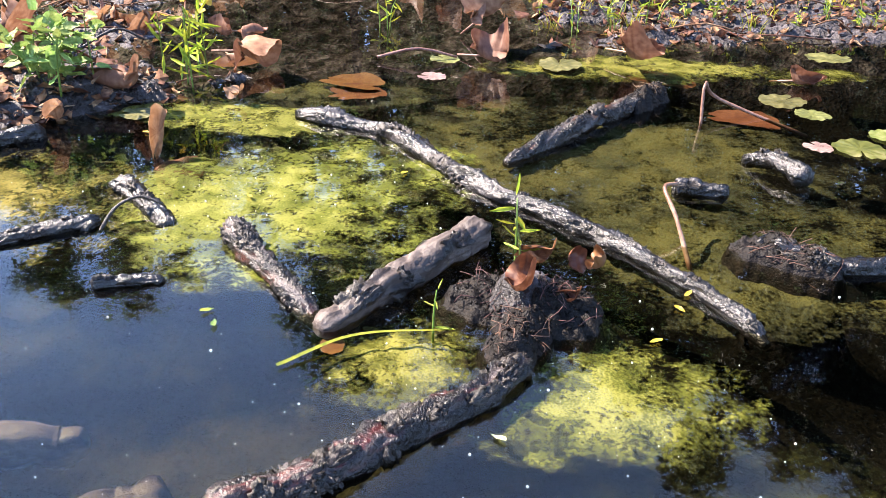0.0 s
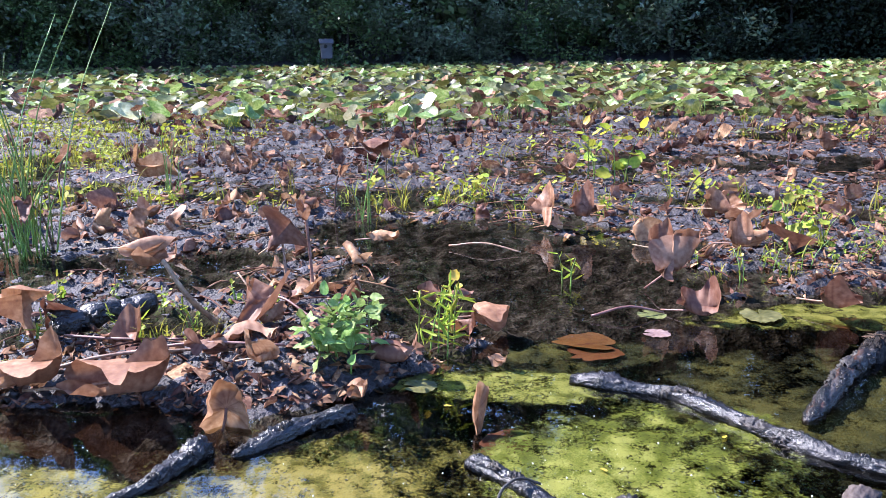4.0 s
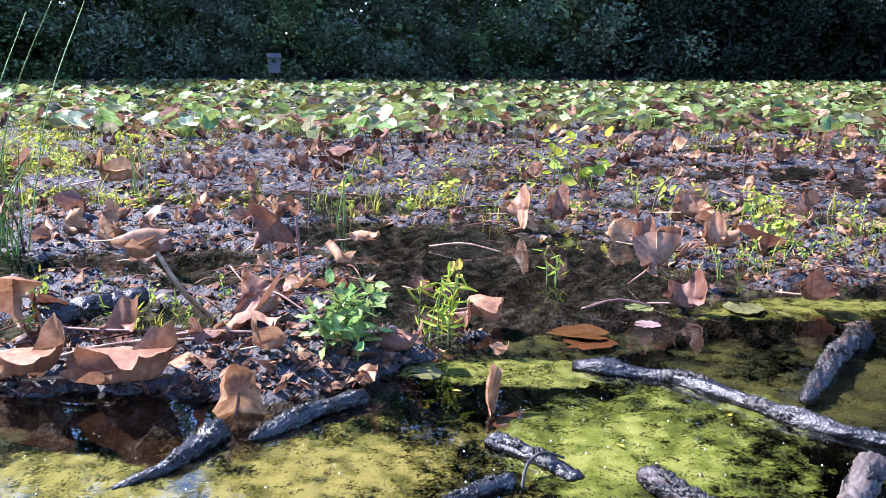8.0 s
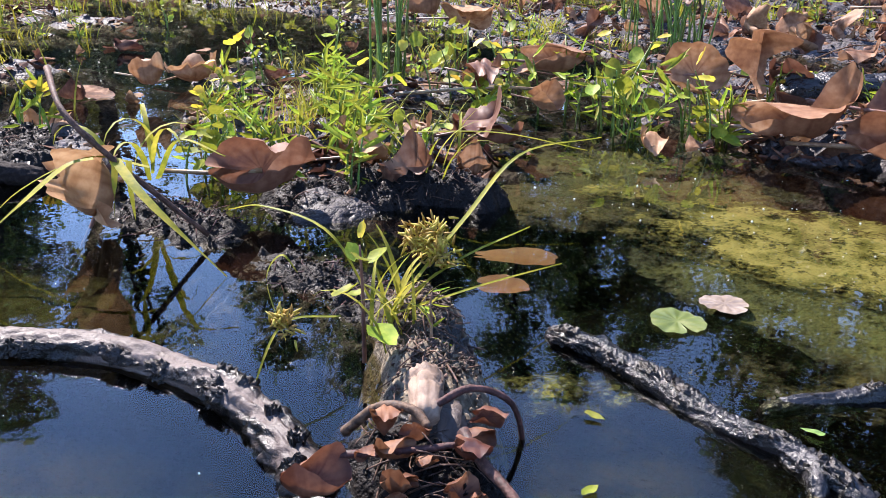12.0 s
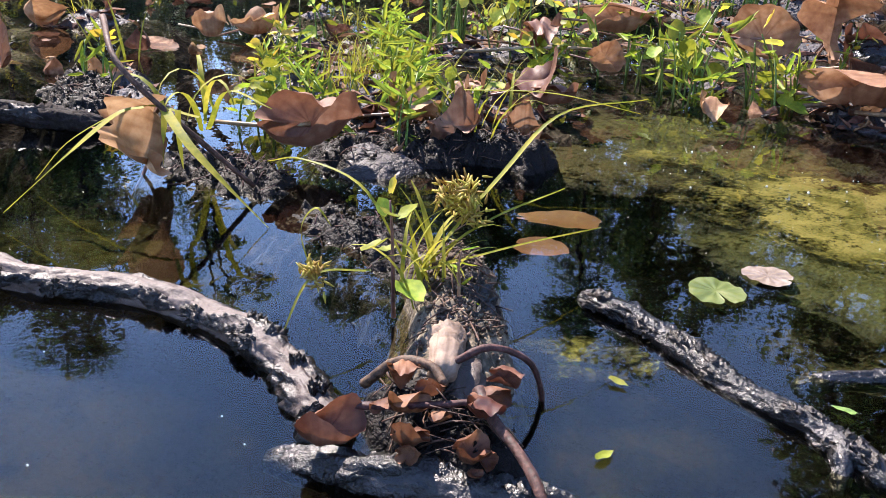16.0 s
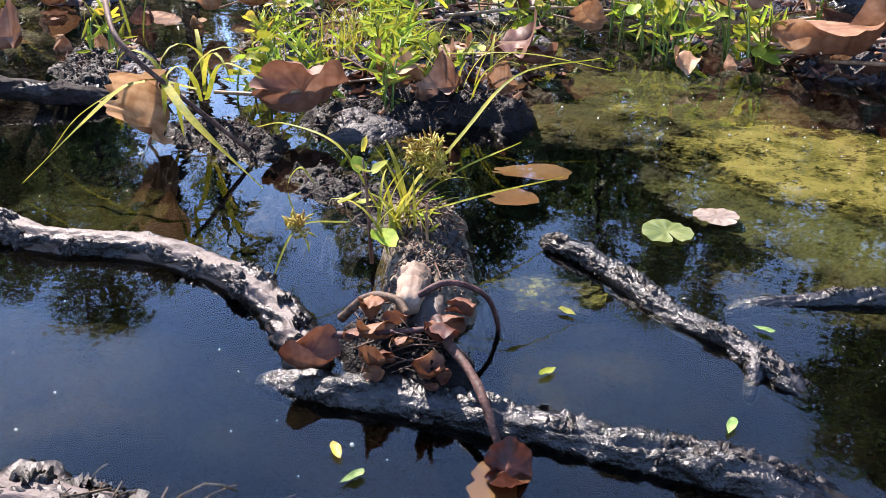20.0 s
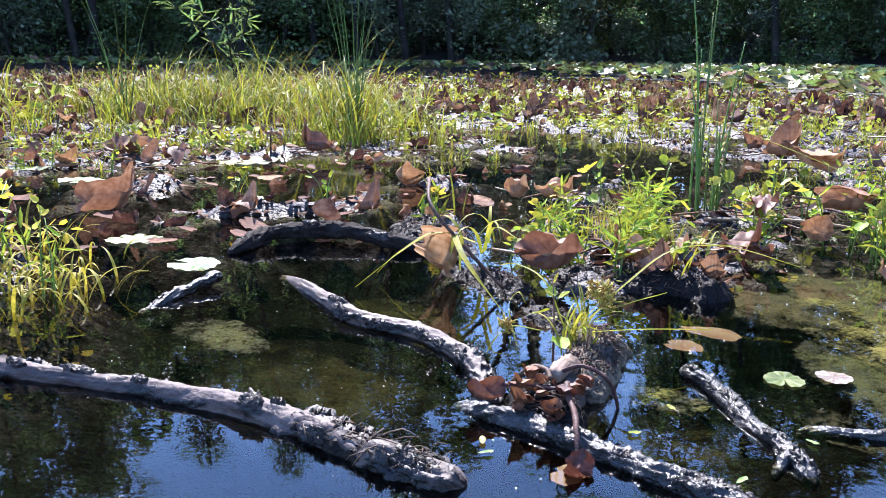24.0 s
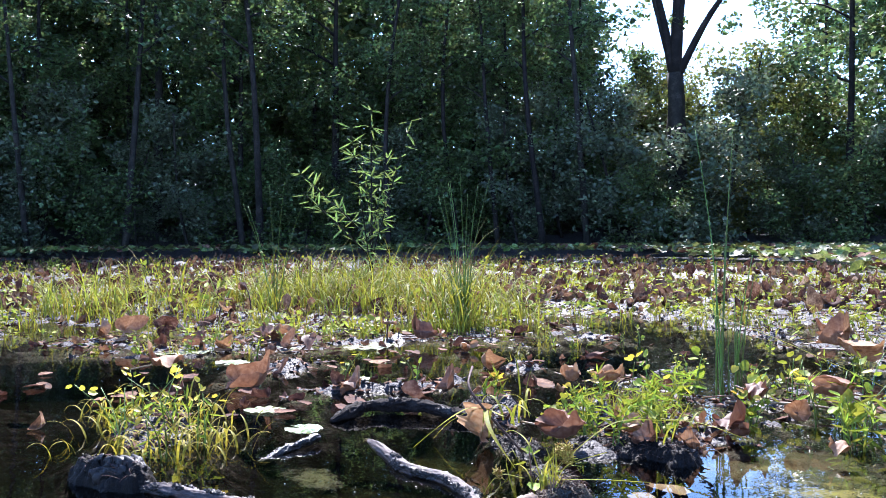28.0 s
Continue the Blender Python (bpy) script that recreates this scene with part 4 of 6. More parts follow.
LIGHT = [tree("bushy sunlit yellow-green tree before the gap", 8.0, 0.03, 2.9, 9000, 12, 0.1, 0.4, 0.12, LIGHT_LEAF)]
SHRUBS = [tree("dense grey-green willow shrub on the far bank", 4.8, 0.02, 2.2, 7500, 7, 0.07, 0.5, 0.06, WILLOW_LEAF), tree("low leafy shrub at the water's far edge", 3.4, 0.02, 2.0, 5800, 8, 0.068, 0.4, 0.05)]
tr = random.Random(5)
for row, (dist, gap) in enumerate(((33.5, 3.6), (36.5, 3.6), (40.5, 4.0))):
    yaw = -52.0
    while yaw < 128:
        low = 49.3 < yaw < 61.8
        a, d = radians(yaw), dist + tr.uniform(-1.2, 1.2)
        kind = SHADED_TREES[0] if yaw < -15 else LIGHT[0] if low else KINDS[tr.choice((0, 0, 1, 1, 2, 3) if row else (0, 2, 2, 1, 3))]
        x, y = -1 - math.sin(a) * d, math.cos(a) * d
        place(kind, x, y, height(x, y) - 0.1, tr.uniform(0, 6.28), tr.uniform(0.85, 1.15) * (0.8 if low else 1.6 if yaw < -13 else 1.35 if yaw < 13 else 0.88 if 60 < yaw < 112 else 1.0))
        yaw += gap / dist * 57.3 * tr.uniform(0.75, 1.25)


def forked_tree(label, seed):
    """A big tree whose bare trunk forks into three high limbs, with leaves hanging only far up."""
    rng, r = np.random.default_rng(seed), random.Random(seed)
    root = tagged(new("tree"), label, "tree", "trees on the far bank")
    part("trunk", tube(spline([(0, 0, -0.4), (0.1, 0.05, 3.0), (-0.05, 0.1, 6.3)], 14), np.linspace(0.42, 0.3, 14), 12, 0.12, 0.2, seed), TREE_BARK, root)
    centres, radii = [], []
    for tip, thick in (((-1.6, -0.9, 13.0), 0.2), ((0.3, 0.4, 15.0), 0.26), ((3.2, 1.9, 11.0), 0.17), ((-3.0, -1.8, 16.5), 0.12), ((1.4, 0.6, 17.0), 0.12)):
        mid = (tip[0] * 0.4 - 0.05, tip[1] * 0.4 + 0.1, 6.3 + (tip[2] - 6.3) * 0.5)
        limb = spline([(-0.05, 0.1, 6.0), mid, tip], 12)
        part("limb", tube(limb, np.linspace(thick, 0.04, 12), 8, 0.1, 0.1, seed), TREE_BARK, root)
        for q in range(6, 12):
            for _ in range(2):
                centres.append(limb[q] + rng.normal(size=3) * (0.9, 0.9, 0.6))
                radii.append(r.uniform(0.4, 0.8))
    me = foliage(centres, radii, 5200, 0.1, rng)
    me.materials.append(TREE_LEAF)
    part("crown", me, None, root)
    return root


a = radians(57.7)
place(forked_tree("big forked tree with a bare trunk and high open crown", 9), -0.2 - math.sin(a) * 33.0, math.cos(a) * 33.0, 0.5, 0.3, 1.0)
a = radians(59.7)
place(tree("narrow dark spruce standing in the gap", 8.6, 0.04, 0.9, 7000, 10, 0.09, 0.1, 0.12), -0.2 - math.sin(a) * 38, math.cos(a) * 38, 0.9, 0.6, 1.0)
slim = tree("slender tree with a long dark bare trunk on the far bank", 17, 0.5, 2.2, 4200, 14, 0.09, 0.8, 0.12)
for yaw in (63.3, 66.2, 69.3, 72.0, 76.8, 85.3, 86.4, 94.0, 99.4, 43.0, 20.5):
    a, d = radians(yaw), 30.7 + tr.uniform(-0.3, 0.5)
    place(slim, -0.2 - math.sin(a) * d, math.cos(a) * d, height(-0.2 - math.sin(a) * d, math.cos(a) * d) - 0.1, tr.uniform(0, 6.28), tr.uniform(0.85, 1.15))
yaw = -50.0
while yaw < 126:
    a, d = radians(yaw), 31.2 + tr.uniform(-0.6, 0.9)
    x, y = -1 - math.sin(a) * d, math.cos(a) * d
    if abs(yaw + 34.2) > 3.2:
        place(SHADED_TREES[1] if yaw < -15 else tr.choice(SHRUBS), x, y, height(x, y) - 0.1, tr.uniform(0, 6.28), tr.uniform(0.75, 1.25))
    yaw += 1.7 / 31 * 57.3 * tr.uniform(0.7, 1.3)
back_rng = np.random.default_rng(77)
ring, size_of = [], []
for _ in range(1900):
    a, d = radians(back_rng.uniform(-56, 132)), back_rng.uniform(43, 52)
    deg = math.degrees(a)
    tall = (5.5 if 48.8 < deg < 62.4 else 17.5) * back_rng.uniform(0.75, 1.05)
    ring.append((-1 - math.sin(a) * d, math.cos(a) * d, 1.0 + tall * back_rng.random() ** 0.9))
    size_of.append(back_rng.uniform(1.2, 2.4))
for _ in range(700):
    a, d = radians(back_rng.uniform(-56, 132)), back_rng.uniform(35, 43)
    ring.append((-1 - math.sin(a) * d, math.cos(a) * d, 0.8 + 3.8 * back_rng.random()))
    size_of.append(back_rng.uniform(0.8, 1.5))
for _ in range(600):
    a, d = radians(back_rng.uniform(63, 114)), back_rng.uniform(38, 46)
    ring.append((-1 - math.sin(a) * d, math.cos(a) * d, 1.0 + 15.5 * back_rng.random()))
    size_of.append(back_rng.uniform(1.0, 2.0))
woods = foliage(ring, size_of, 215000, 0.27, back_rng)
woods.materials.append(TREE_LEAF)
tagged(part("woods", woods, None), "dense dark woods behind the far bank's trees", "woods", kind="stuff")
for yaw in range(140, 300, 16):
    a, d = radians(yaw), 24 + tr.uniform(-2, 4)
    x, y = -math.sin(a) * d, math.cos(a) * d
    place(tr.choice(KINDS), x, y, height(x, y) - 0.1, tr.uniform(0, 6.28), tr.uniform(0.8, 1.0))

# ---- lily pads ----


def pad_mesh(seed, length=0.25):
    r = random.Random(seed)
    return leaf_shape(length, length * r.uniform(0.78, 0.95), 0.55, r.uniform(-0.1, 0.35), r.uniform(0.02, 0.05), r.uniform(0, 1.3), seed, 3, 14)


def in_pads(x, y):
    d = math.hypot(x + 0.7, y)
    yaw = math.degrees(math.atan2(-(x + 0.7), y))
    edge = 8.9 + 0.9 * math.sin(x * 0.9) + 0.5 * math.sin(x * 2.3 + 1) + min(16.0, max(0.0, yaw - 36) * 0.5)
    return edge < d < 30.5


pads = [mesh("pad", *pad_mesh(60 + i), PAD) for i in range(7)]
dry_pads = [mesh("pad", *pad_mesh(60 + i, 0.2), LEAF_STUFF) for i in range(7)]
pale_pads = [mesh("pad", *pad_mesh(60 + i, 0.25), PAD_DRIED) for i in range(7)]
pr = random.Random(9)
spots = []
while len(spots) < 8200:
    yaw, d = radians(pr.uniform(-40, 112)), 7.5 + 23 * pr.random() ** 0.85
    x, y = -0.7 - math.sin(yaw) * d, math.cos(yaw) * d
    if in_pads(x, y):
        spots.append((d, x, y))
spots.sort()
bulk, dried = [], []
pad_geo = [pad_mesh(60 + i, 0.235) for i in range(7)]
for i, (d, x, y) in enumerate(spots):
    up = pr.uniform(0.05, 0.2) + 0.17 * float(step(10, 24, d))
    tilt = pr.gauss(0, 0.4 if d > 11 else 0.6)
    m = Matrix.LocRotScale((x, y, up), Euler((tilt, pr.gauss(0, 0.3), pr.uniform(0, 6.28))), (pr.uniform(0.75, 1.25),) * 3)
    if i < 240:
        root = tagged(new("lily_pad"), "upright green lily pad on its stalk at the field's edge", "lily pad", "lily pads")
        root.location = (x, y, 0)
        blade_ob = part("pad", (dry_pads if pr.random() < 0.22 else pale_pads if pr.random() < 0.2 else pads)[i % 7], None, root)
        blade_ob.matrix_basis = Matrix.Translation((-x, -y, 0)) @ m
        part("stalk", tube([(0.02, 0, min(-0.06, height(x, y))), (0.01, 0, up * 0.5), (0, 0, up)], 0.004, 5), RUSH, root)
    else:
        (dried if pr.random() < (0.25 if d < 12 else 0.1) else bulk).append(moved(pad_geo[i % 7], m))
tagged(part("lily_pads", joined(bulk), PAD_STUFF), "wide field of glossy green lily pads", "lily pads", kind="stuff")
tagged(part("dried_lily_pads", joined(dried), LEAF_STUFF), "browned dry lily pads scattered through the green field", "lily pads", kind="stuff")

# ---- withered leaves on the mud ----
WITHERED = []
for i in range(14):
    r = random.Random(200 + i)
    verts, faces, vein = dead_leaf(0.15, r.uniform(0.09, 0.15), r.uniform(2.0, 5.2), 200 + i, r.uniform(0.04, 0.1), r.choice((0, 0, 0.3)), r.uniform(0.2, 0.8), 8, 32)
    WITHERED.append(mesh("leaf", verts, faces, LEAF_BROWN, True, ("vein", vein)))


def on_mud(x, y):
    return height(x, y) > -0.004


lr = random.Random(21)
spots, litter = [], []
while len(spots) < 1500:
    yaw, d = radians(lr.uniform(-38, 112)), 2.1 + 8.5 * lr.random() ** 0.8
    x, y = -0.6 - math.sin(yaw) * d, math.cos(yaw) * d
    if on_mud(x, y) and fbm(x, y, 1.1, 2, 77) + 0.6 * lr.random() > (0.1 if d > 3.2 else 0.32) and (x < -1.8 or y > np.interp(x, SHORE_X, SHORE_Y) + 0.45):
        spots.append((d, x, y))
spots.sort()
for i, (d, x, y) in enumerate(spots):
    s = 0.28 + 0.8 * lr.random() ** 1.7
    m = Matrix.LocRotScale((x, y, top_at(x, y) + 0.018 * s), Euler((lr.gauss(0, 0.6), lr.gauss(0, 0.6), lr.uniform(0, 6.28))), (s, s, s))
    if i < 180:
        ob = tagged(part("withered_leaf", WITHERED[i % 14], None), "curled brown withered lily leaf on the mud", "leaf", "withered leaves on the mud")
        ob.matrix_basis = m
    else:
        w = random.Random(200 + i % 12)
        litter.append(moved(dead_leaf(0.15, w.uniform(0.09, 0.14), w.uniform(1.6, 5.0), i, 0.1, 0.0, 0.6, 5, 20)[:2], m))
for i in range(1900):
    yaw, d = radians(lr.uniform(36, 112)), lr.uniform(6, 26)
    x, y = -0.6 - math.sin(yaw) * d, math.cos(yaw) * d
    if in_pads(x, y):
        continue
    s = lr.uniform(0.6, 1.3)
    m = Matrix.LocRotScale((x, y, top_at(x, y) + 0.02 * s), Euler((lr.gauss(0, 0.6), lr.gauss(0, 0.6), lr.uniform(0, 6.28))), (s, s, s))
    litter.append(moved(dead_leaf(0.15, 0.12, lr.uniform(1.5, 4.5), i, 0.09, 0.0, 0.6, 3, 14)[:2], m))
for i in range(150):
    x, y = lr.uniform(-4.9, -2.65), lr.uniform(-0.9, 2.3)
    if fbm(x, y, 0.6, 2, 83) < -0.25 and height(x, y) < 0:
        continue
    s, flat = lr.uniform(0.3, 0.75), 0.25 if lr.random() < 0.65 else 0.7
    m = Matrix.LocRotScale((x, y, top_at(x, y) + 0.012 * s), Euler((lr.gauss(0, 0.5 * flat), lr.gauss(0, 0.5 * flat), lr.uniform(0, 6.28))), (s, s, s * flat))
    litter.append(moved(dead_leaf(0.15, 0.12, lr.uniform(0.6, 4.5) * flat, i, 0.09, 0.0, 0.6 * flat, 6, 24)[:2], m))
tagged(part("leaf_litter", joined(litter), LEAF_STUFF), "scattered curled brown withered leaves on the mud", "leaves", kind="stuff")

# ---- withered leaves by the water ----
wseed = [300]


def withered(x, y, z, wide, tall, tilt, turn, curl, material=None, label="large curled brown withered lily leaf", name="withered_leaf", spin=0.0, wave=None, cone=0.0, roll=None):
    """One withered leaf, tilted up from flat by tilt, its face turned by turn degrees, rolled by curl; spin turns its fold within the leaf."""
    wseed[0] += 1
    r = random.Random(wseed[0])
    flat = tilt < 10
    around = spin % 180 > 45 and spin % 180 < 135
    verts, faces, vein = dead_leaf(tall if around else wide, wide if around else tall, min(4.6, curl * (1.9 if wide > 0.05 else 0.9)), wseed[0], (0.01 if flat else r.uniform(0.03, 0.07)) if wave is None else wave, cone, (0.0 if flat else r.uniform(0.3, 0.7)) if roll is None else roll)
    ob = part(name, mesh(name, verts, faces, material or LEAF_BROWN, True, ("vein", vein)), None)
    middle = sum((Vector(v) for v in verts), Vector()) / len(verts)
    ob.matrix_basis = pose(x, y, z, tilt, 0, turn) @ pose(0, 0, 0, 0, 0, spin + r.uniform(-6, 6)) @ Matrix.Translation(Vector() if flat else -0.8 * middle)
    if not flat and wide > 0.07 and material is None:
        part("stalk", tube(spline([(0, 0, 0.001), (-wide * 0.3, 0.0, -0.04 * wide), (-wide * 0.75, tall * 0.1, -0.2 * wide)], 7), np.linspace(0.03, 0.022, 7) * (0.04 + 0.5 * wide), 6), STALK, ob)
    return tagged(ob, label, "leaf")


def stalk(label, points, r=0.004, material=None, name="stalk_stem"):
    ob = part(name, tube(spline(points, 16), np.linspace(r, r * 0.75, 16), 8, 0.25, 0.2, len(points)), material or STALK)
    return tagged(ob, label, "stalk")


BANK = "large curled brown withered lily leaf on the mud bank"
withered(-1.18, 2.66, 0.15, 0.13, 0.16, 75, 10, 2.6, spin=48,  label="folded brown lily leaf drooping from its stalk")
withered(-1.12, 2.16, 0.085, 0.14, 0.2, 62, 11, 2.6, spin=-40, wave=0.05,  label=BANK)
withered(-1.09, 1.87, 0.075, 0.17, 0.16, 55, 12, 1.8, wave=0.08,  label="wavy brown withered leaf standing on the mud bank")
withered(-1.04, 1.55, 0.045, 0.13, 0.13, 76, 13, 1.0, spin=82, wave=0.09, cone=0.22, roll=0.3,  label="ribbed brown leaf hanging over the bank into the water")
withered(-1.30, 1.68, 0.055, 0.27, 0.2, 42, 20, 1.3, wave=0.09, roll=0.45,  label="big crumpled brown leaf along the water's edge")
withered(-1.51, 1.70, 0.06, 0.22, 0.15, 48, 26, 1.2, wave=0.07, roll=0.55,  label="big pale brown leaf curled like a shell on the bank")
withered(-1.74, 1.84, 0.1, 0.14, 0.15, 70, 27, 1.2, wave=0.04, roll=0.15,  label="rounded brown leaf standing upright on the bank")
withered(-1.66, 1.98, 0.12, 0.1, 0.17, 80, 24, 1.8, spin=90,  label="narrow upright brown withered leaf")
withered(-2.03, 1.79, 0.104, 0.169, 0.131, 55, 34, 1.2, label="dark reddish-brown leaf among green weeds")
withered(-1.94, 1.59, 0.062, 0.084, 0.09, 70, 35, 0.8, label="brown leaf hanging over the dark bank")
withered(-2.8, 2.61, 0.087, 0.227, 0.161, 45, 37, 1.5, label="reddish withered leaf on the mud")
withered(-1.69, 1.51, 0.032, 0.064, 0.078, 55, 30, 2.0, label="small reddish crumpled leaf at the water's edge")
withered(-0.8, 1.67, 0.039, 0.059, 0.089, 60, 4, 1.5, label="brown leaf dipping into the water")
withered(-0.75, 1.85, 0.049, 0.156, 0.136, 35, 2, 2.0, label="reddish crumpled leaf below the green sprouts")
withered(-0.51, 1.89, 0.02, 0.056, 0.052, 50, -5, 2.4, label="small domed brown leaf on the water")
withered(-0.555, 1.56, 0.04, 0.05, 0.11, 84, 4, 1.9, spin=90, wave=0.03, roll=0.2, label="rolled pale brown leaf standing out of the water")
withered(-0.01, 2.53, 0.139, 0.11, 0.113, 60, -14, 2.2, label="curled brown leaf leaning on another")
withered(0.03, 2.49, 0.115, 0.17, 0.22, 66, -16, 2.0, spin=60, roll=0.4,  label="tall folded brown leaf standing at the pool's edge")
withered(0.41, 2.27, 0.048, 0.136, 0.11, 60, -25, 1.0, label="dark brown leaf standing in the shallow water")
withered(0.04, 2.25, 0.033, 0.138, 0.101, 40, -17, 2.2, label="boat-shaped brown leaf on the water")
withered(-0.91, 3.12, 0.043, 0.138, 0.132, 40, 4, 2.6, label="dark rolled leaf by the pool")
withered(-0.29, 3.49, 0.079, 0.166, 0.155, 50, -6, 2.4, label=BANK)
withered(-0.13, 3.42, 0.09, 0.141, 0.162, 60, -9, 2.2, label=BANK)
withered(0.34, 2.9, 0.077, 0.125, 0.123, 50, -19, 2.0, label=BANK)
withered(0.47, 3.56, 0.07, 0.202, 0.157, 40, -17, 1.6, label=BANK)
withered(-1.22, 5.56, 0.123, 0.225, 0.238, 60, 5, 1.6, label=BANK)
withered(1.59, 5.32, 0.147, 0.155, 0.224, 60, -23, 1.6, label=BANK)
withered(-2.34, 4.61, 0.099, 0.296, 0.154, 40, 19, 1.2, label=BANK)
withered(-1.6, 2.76, 0.05, 0.119, 0.092, 40, 18, 2.0, label=BANK)
withered(-1.40, 2.14, 0.235, 0.17, 0.1, 70, 12, 2.2, wave=0.03, roll=0.2, label="brown leaf rolled up on top of its tall stalk")
withered(-1.40, 2.13, 0.20, 0.11, 0.08, 60, 12, 1.0, label="reddish flap of the rolled leaf")
withered(-1.06, 2.46, 0.26, 0.05, 0.12, 75, 12, 2.8, label="shrivelled red-brown leaf on a tall thin stalk")
REED = "crumpled brown leaf beside the rotten log"
withered(-2.11, 0.74, 0.05, 0.1, 0.13, 68, 61, 1.6, spin=75, wave=0.16, roll=0.8,  label="torn brown leaf among the drooping grass")
withered(-2.0, 0.92, 0.06, 0.17, 0.13, 66, 50, 1.2, roll=0.35,  label="broad dark brown leaf standing in its own shade")
withered(-1.99, 1.11, 0.046, 0.105, 0.081, 40, 42, 1.5, label="pale brown leaf on the weedy bank")
withered(-1.89, 1.09, 0.036, 0.099, 0.057, 35, 39, 1.5, label="yellow-brown leaf on the weedy bank")
withered(-1.85, 1.2, 0.031, 0.062, 0.068, 65, 34, 1.6, label=REED)
withered(-1.51, 0.497, 0.024, 0.055, 0.045, 38, 49, 1.5, LEAF_RUST, wave=0.03, cone=0.12,  label="fan-shaped brown leaf on the log's end")
withered(-1.325, 0.508, 0.004, 0.038, 0.045, 40, 28, 1.3, LEAF_RUST, wave=0.1, cone=0.2,  label="drowned brown leaf hanging off its stalk")
for x, y, z, w, h, c in ((-1.45, 0.51, 0.026, 0.019, 0.022, 2.0), (-1.41, 0.54, 0.026, 0.017, 0.022, 2.0), (-1.41, 0.527, 0.022, 0.013, 0.013, 2.0), (-1.49, 0.53, 0.036, 0.024, 0.016, 2.4), (-1.44, 0.58, 0.04, 0.034, 0.028, 2.6), (-1.47, 0.555, 0.044, 0.026, 0.02, 2.2), (-1.455, 0.545, 0.034, 0.022, 0.02, 2.4), (-1.475, 0.535, 0.04, 0.036, 0.03, 2.4), (-1.43, 0.56, 0.045, 0.034, 0.03, 2.6), (-1.42, 0.535, 0.03, 0.03, 0.034, 1.8), (-1.46, 0.52, 0.03, 0.034, 0.03, 2.2), (-1.50, 0.56, 0.045, 0.03, 0.028, 2.6), (-1.44, 0.60, 0.046, 0.03, 0.03, 2.4)):
    withered(x, y, z, w, h, 48, 42, c, LEAF_RUST, label="small rust-brown curled leaf in the debris")
withered(-2.75, 1.3, 0.062, 0.093, 0.131, 70, 53, 2.0, label="dark brown leaf standing in the puddle")
withered(-2.6, 0.95, 0.027, 0.08, 0.07, 50, 59, 2.0, label=REED)
withered(-1.84, 1.98, 0.065, 0.083, 0.105, 60, 24, 1.2, label=BANK)
withered(-3.36, 3.94, 0.106, 0.275, 0.237, 40, 30, 1.6, label=BANK)
withered(-2.74, 0.83, 0.048, 0.096, 0.086, 40, 64, 2.0, label=REED)
withered(0.12, 1.14, 0.056, 0.067, 0.052, 30, -2, 1.2, LEAF_RUST, label="curled brown leaf on the mud mound")
withered(0.10, 1.08, 0.052, 0.05, 0.071, 20, -2, 0.6, LEAF_RUST, "red-brown leaf lying on the mud mound")
withered(0.16, 1.07, 0.036, 0.043, 0.032, 30, -5, 2.2, LEAF_RUST, label="rust-coloured leaf rim at the mound's foot")
for x, y, t in ((0.17, 1.12, 25), (0.20, 1.125, -30)):
    withered(x, y, 0.06, 0.036, 0.044, 45, t - 6, 0.5, LEAF_SUNK, "reddish rounded leaf on the mud mound")
withered(-4.04, 0.54, 0.069, 0.121, 0.112, 60, 81, 2.0, label=BANK)
withered(-3.18, 0.21, 0.03, 0.203, 0.2, 14, 85, 1.0, label="sunlit pale leaf spread on the wet mud")
withered(-2.92, 0.54, 0.034, 0.102, 0.106, 40, 77, 2.0, label="red-brown leaf in the shallows")
withered(-4.16, 1.14, 0.065, 0.156, 0.141, 40, 72, 2.0, label=BANK)
withered(-3.56, -0.1, 0.062, 0.167, 0.13, 40, 91, 2.0, label=BANK)
withered(-2.06, 1.55, 0.103, 0.09, 0.122, 60, 45, 1.6, label=BANK)
withered(-3.04, 2.7, 0.106, 0.201, 0.175, 40, 43, 1.5, label=BANK)
for x, y, z, w, h, turn in ((-1.66, 1.01, -0.016, 0.105, 0.05, 32), (-1.63, 0.93, -0.018, 0.062, 0.05, 33), (-0.51, 1.51, -0.016, 0.095, 0.12, 2), (0.46, 2.24, -0.02, 0.174, 0.1, -26), (0.60, 1.96, -0.02, 0.158, 0.1, -16), (-0.27, 2.03, -0.02, 0.133, 0.11, 10), (-0.62, 2.24, -0.02, 0.137, 0.08, 18), (-0.13, 1.0, -0.012, 0.03, 0.04, 13), (-1.33, 0.50, -0.005, 0.036, 0.05, 37), (-0.29, 2.09, -0.012, 0.162, 0.1, -10)):
    withered(x, y, z, w, h, 3, turn, 0.25, LEAF_SUNK, "drowned orange-brown leaf just under the water")
withered(0.79, 2.18, 0.016, 0.104, 0.065, 30, -19, 1.0, label="dark orange leaf curling out of the water")

band = random.Random(61)
for i in range(14):
    x = band.uniform(-2.3, -0.5)
    y = float(np.interp(x, SHORE_X, SHORE_Y)) + band.uniform(0.03, 0.6)
    s = band.uniform(0.06, 0.14)
    withered(x, y, top_at(x, y) + 0.3 * s, s, s * band.uniform(0.7, 1.1), band.uniform(15, 75), band.uniform(-40, 60), band.uniform(1.0, 3.0), label="crumpled brown leaf lying on the leafy bank")

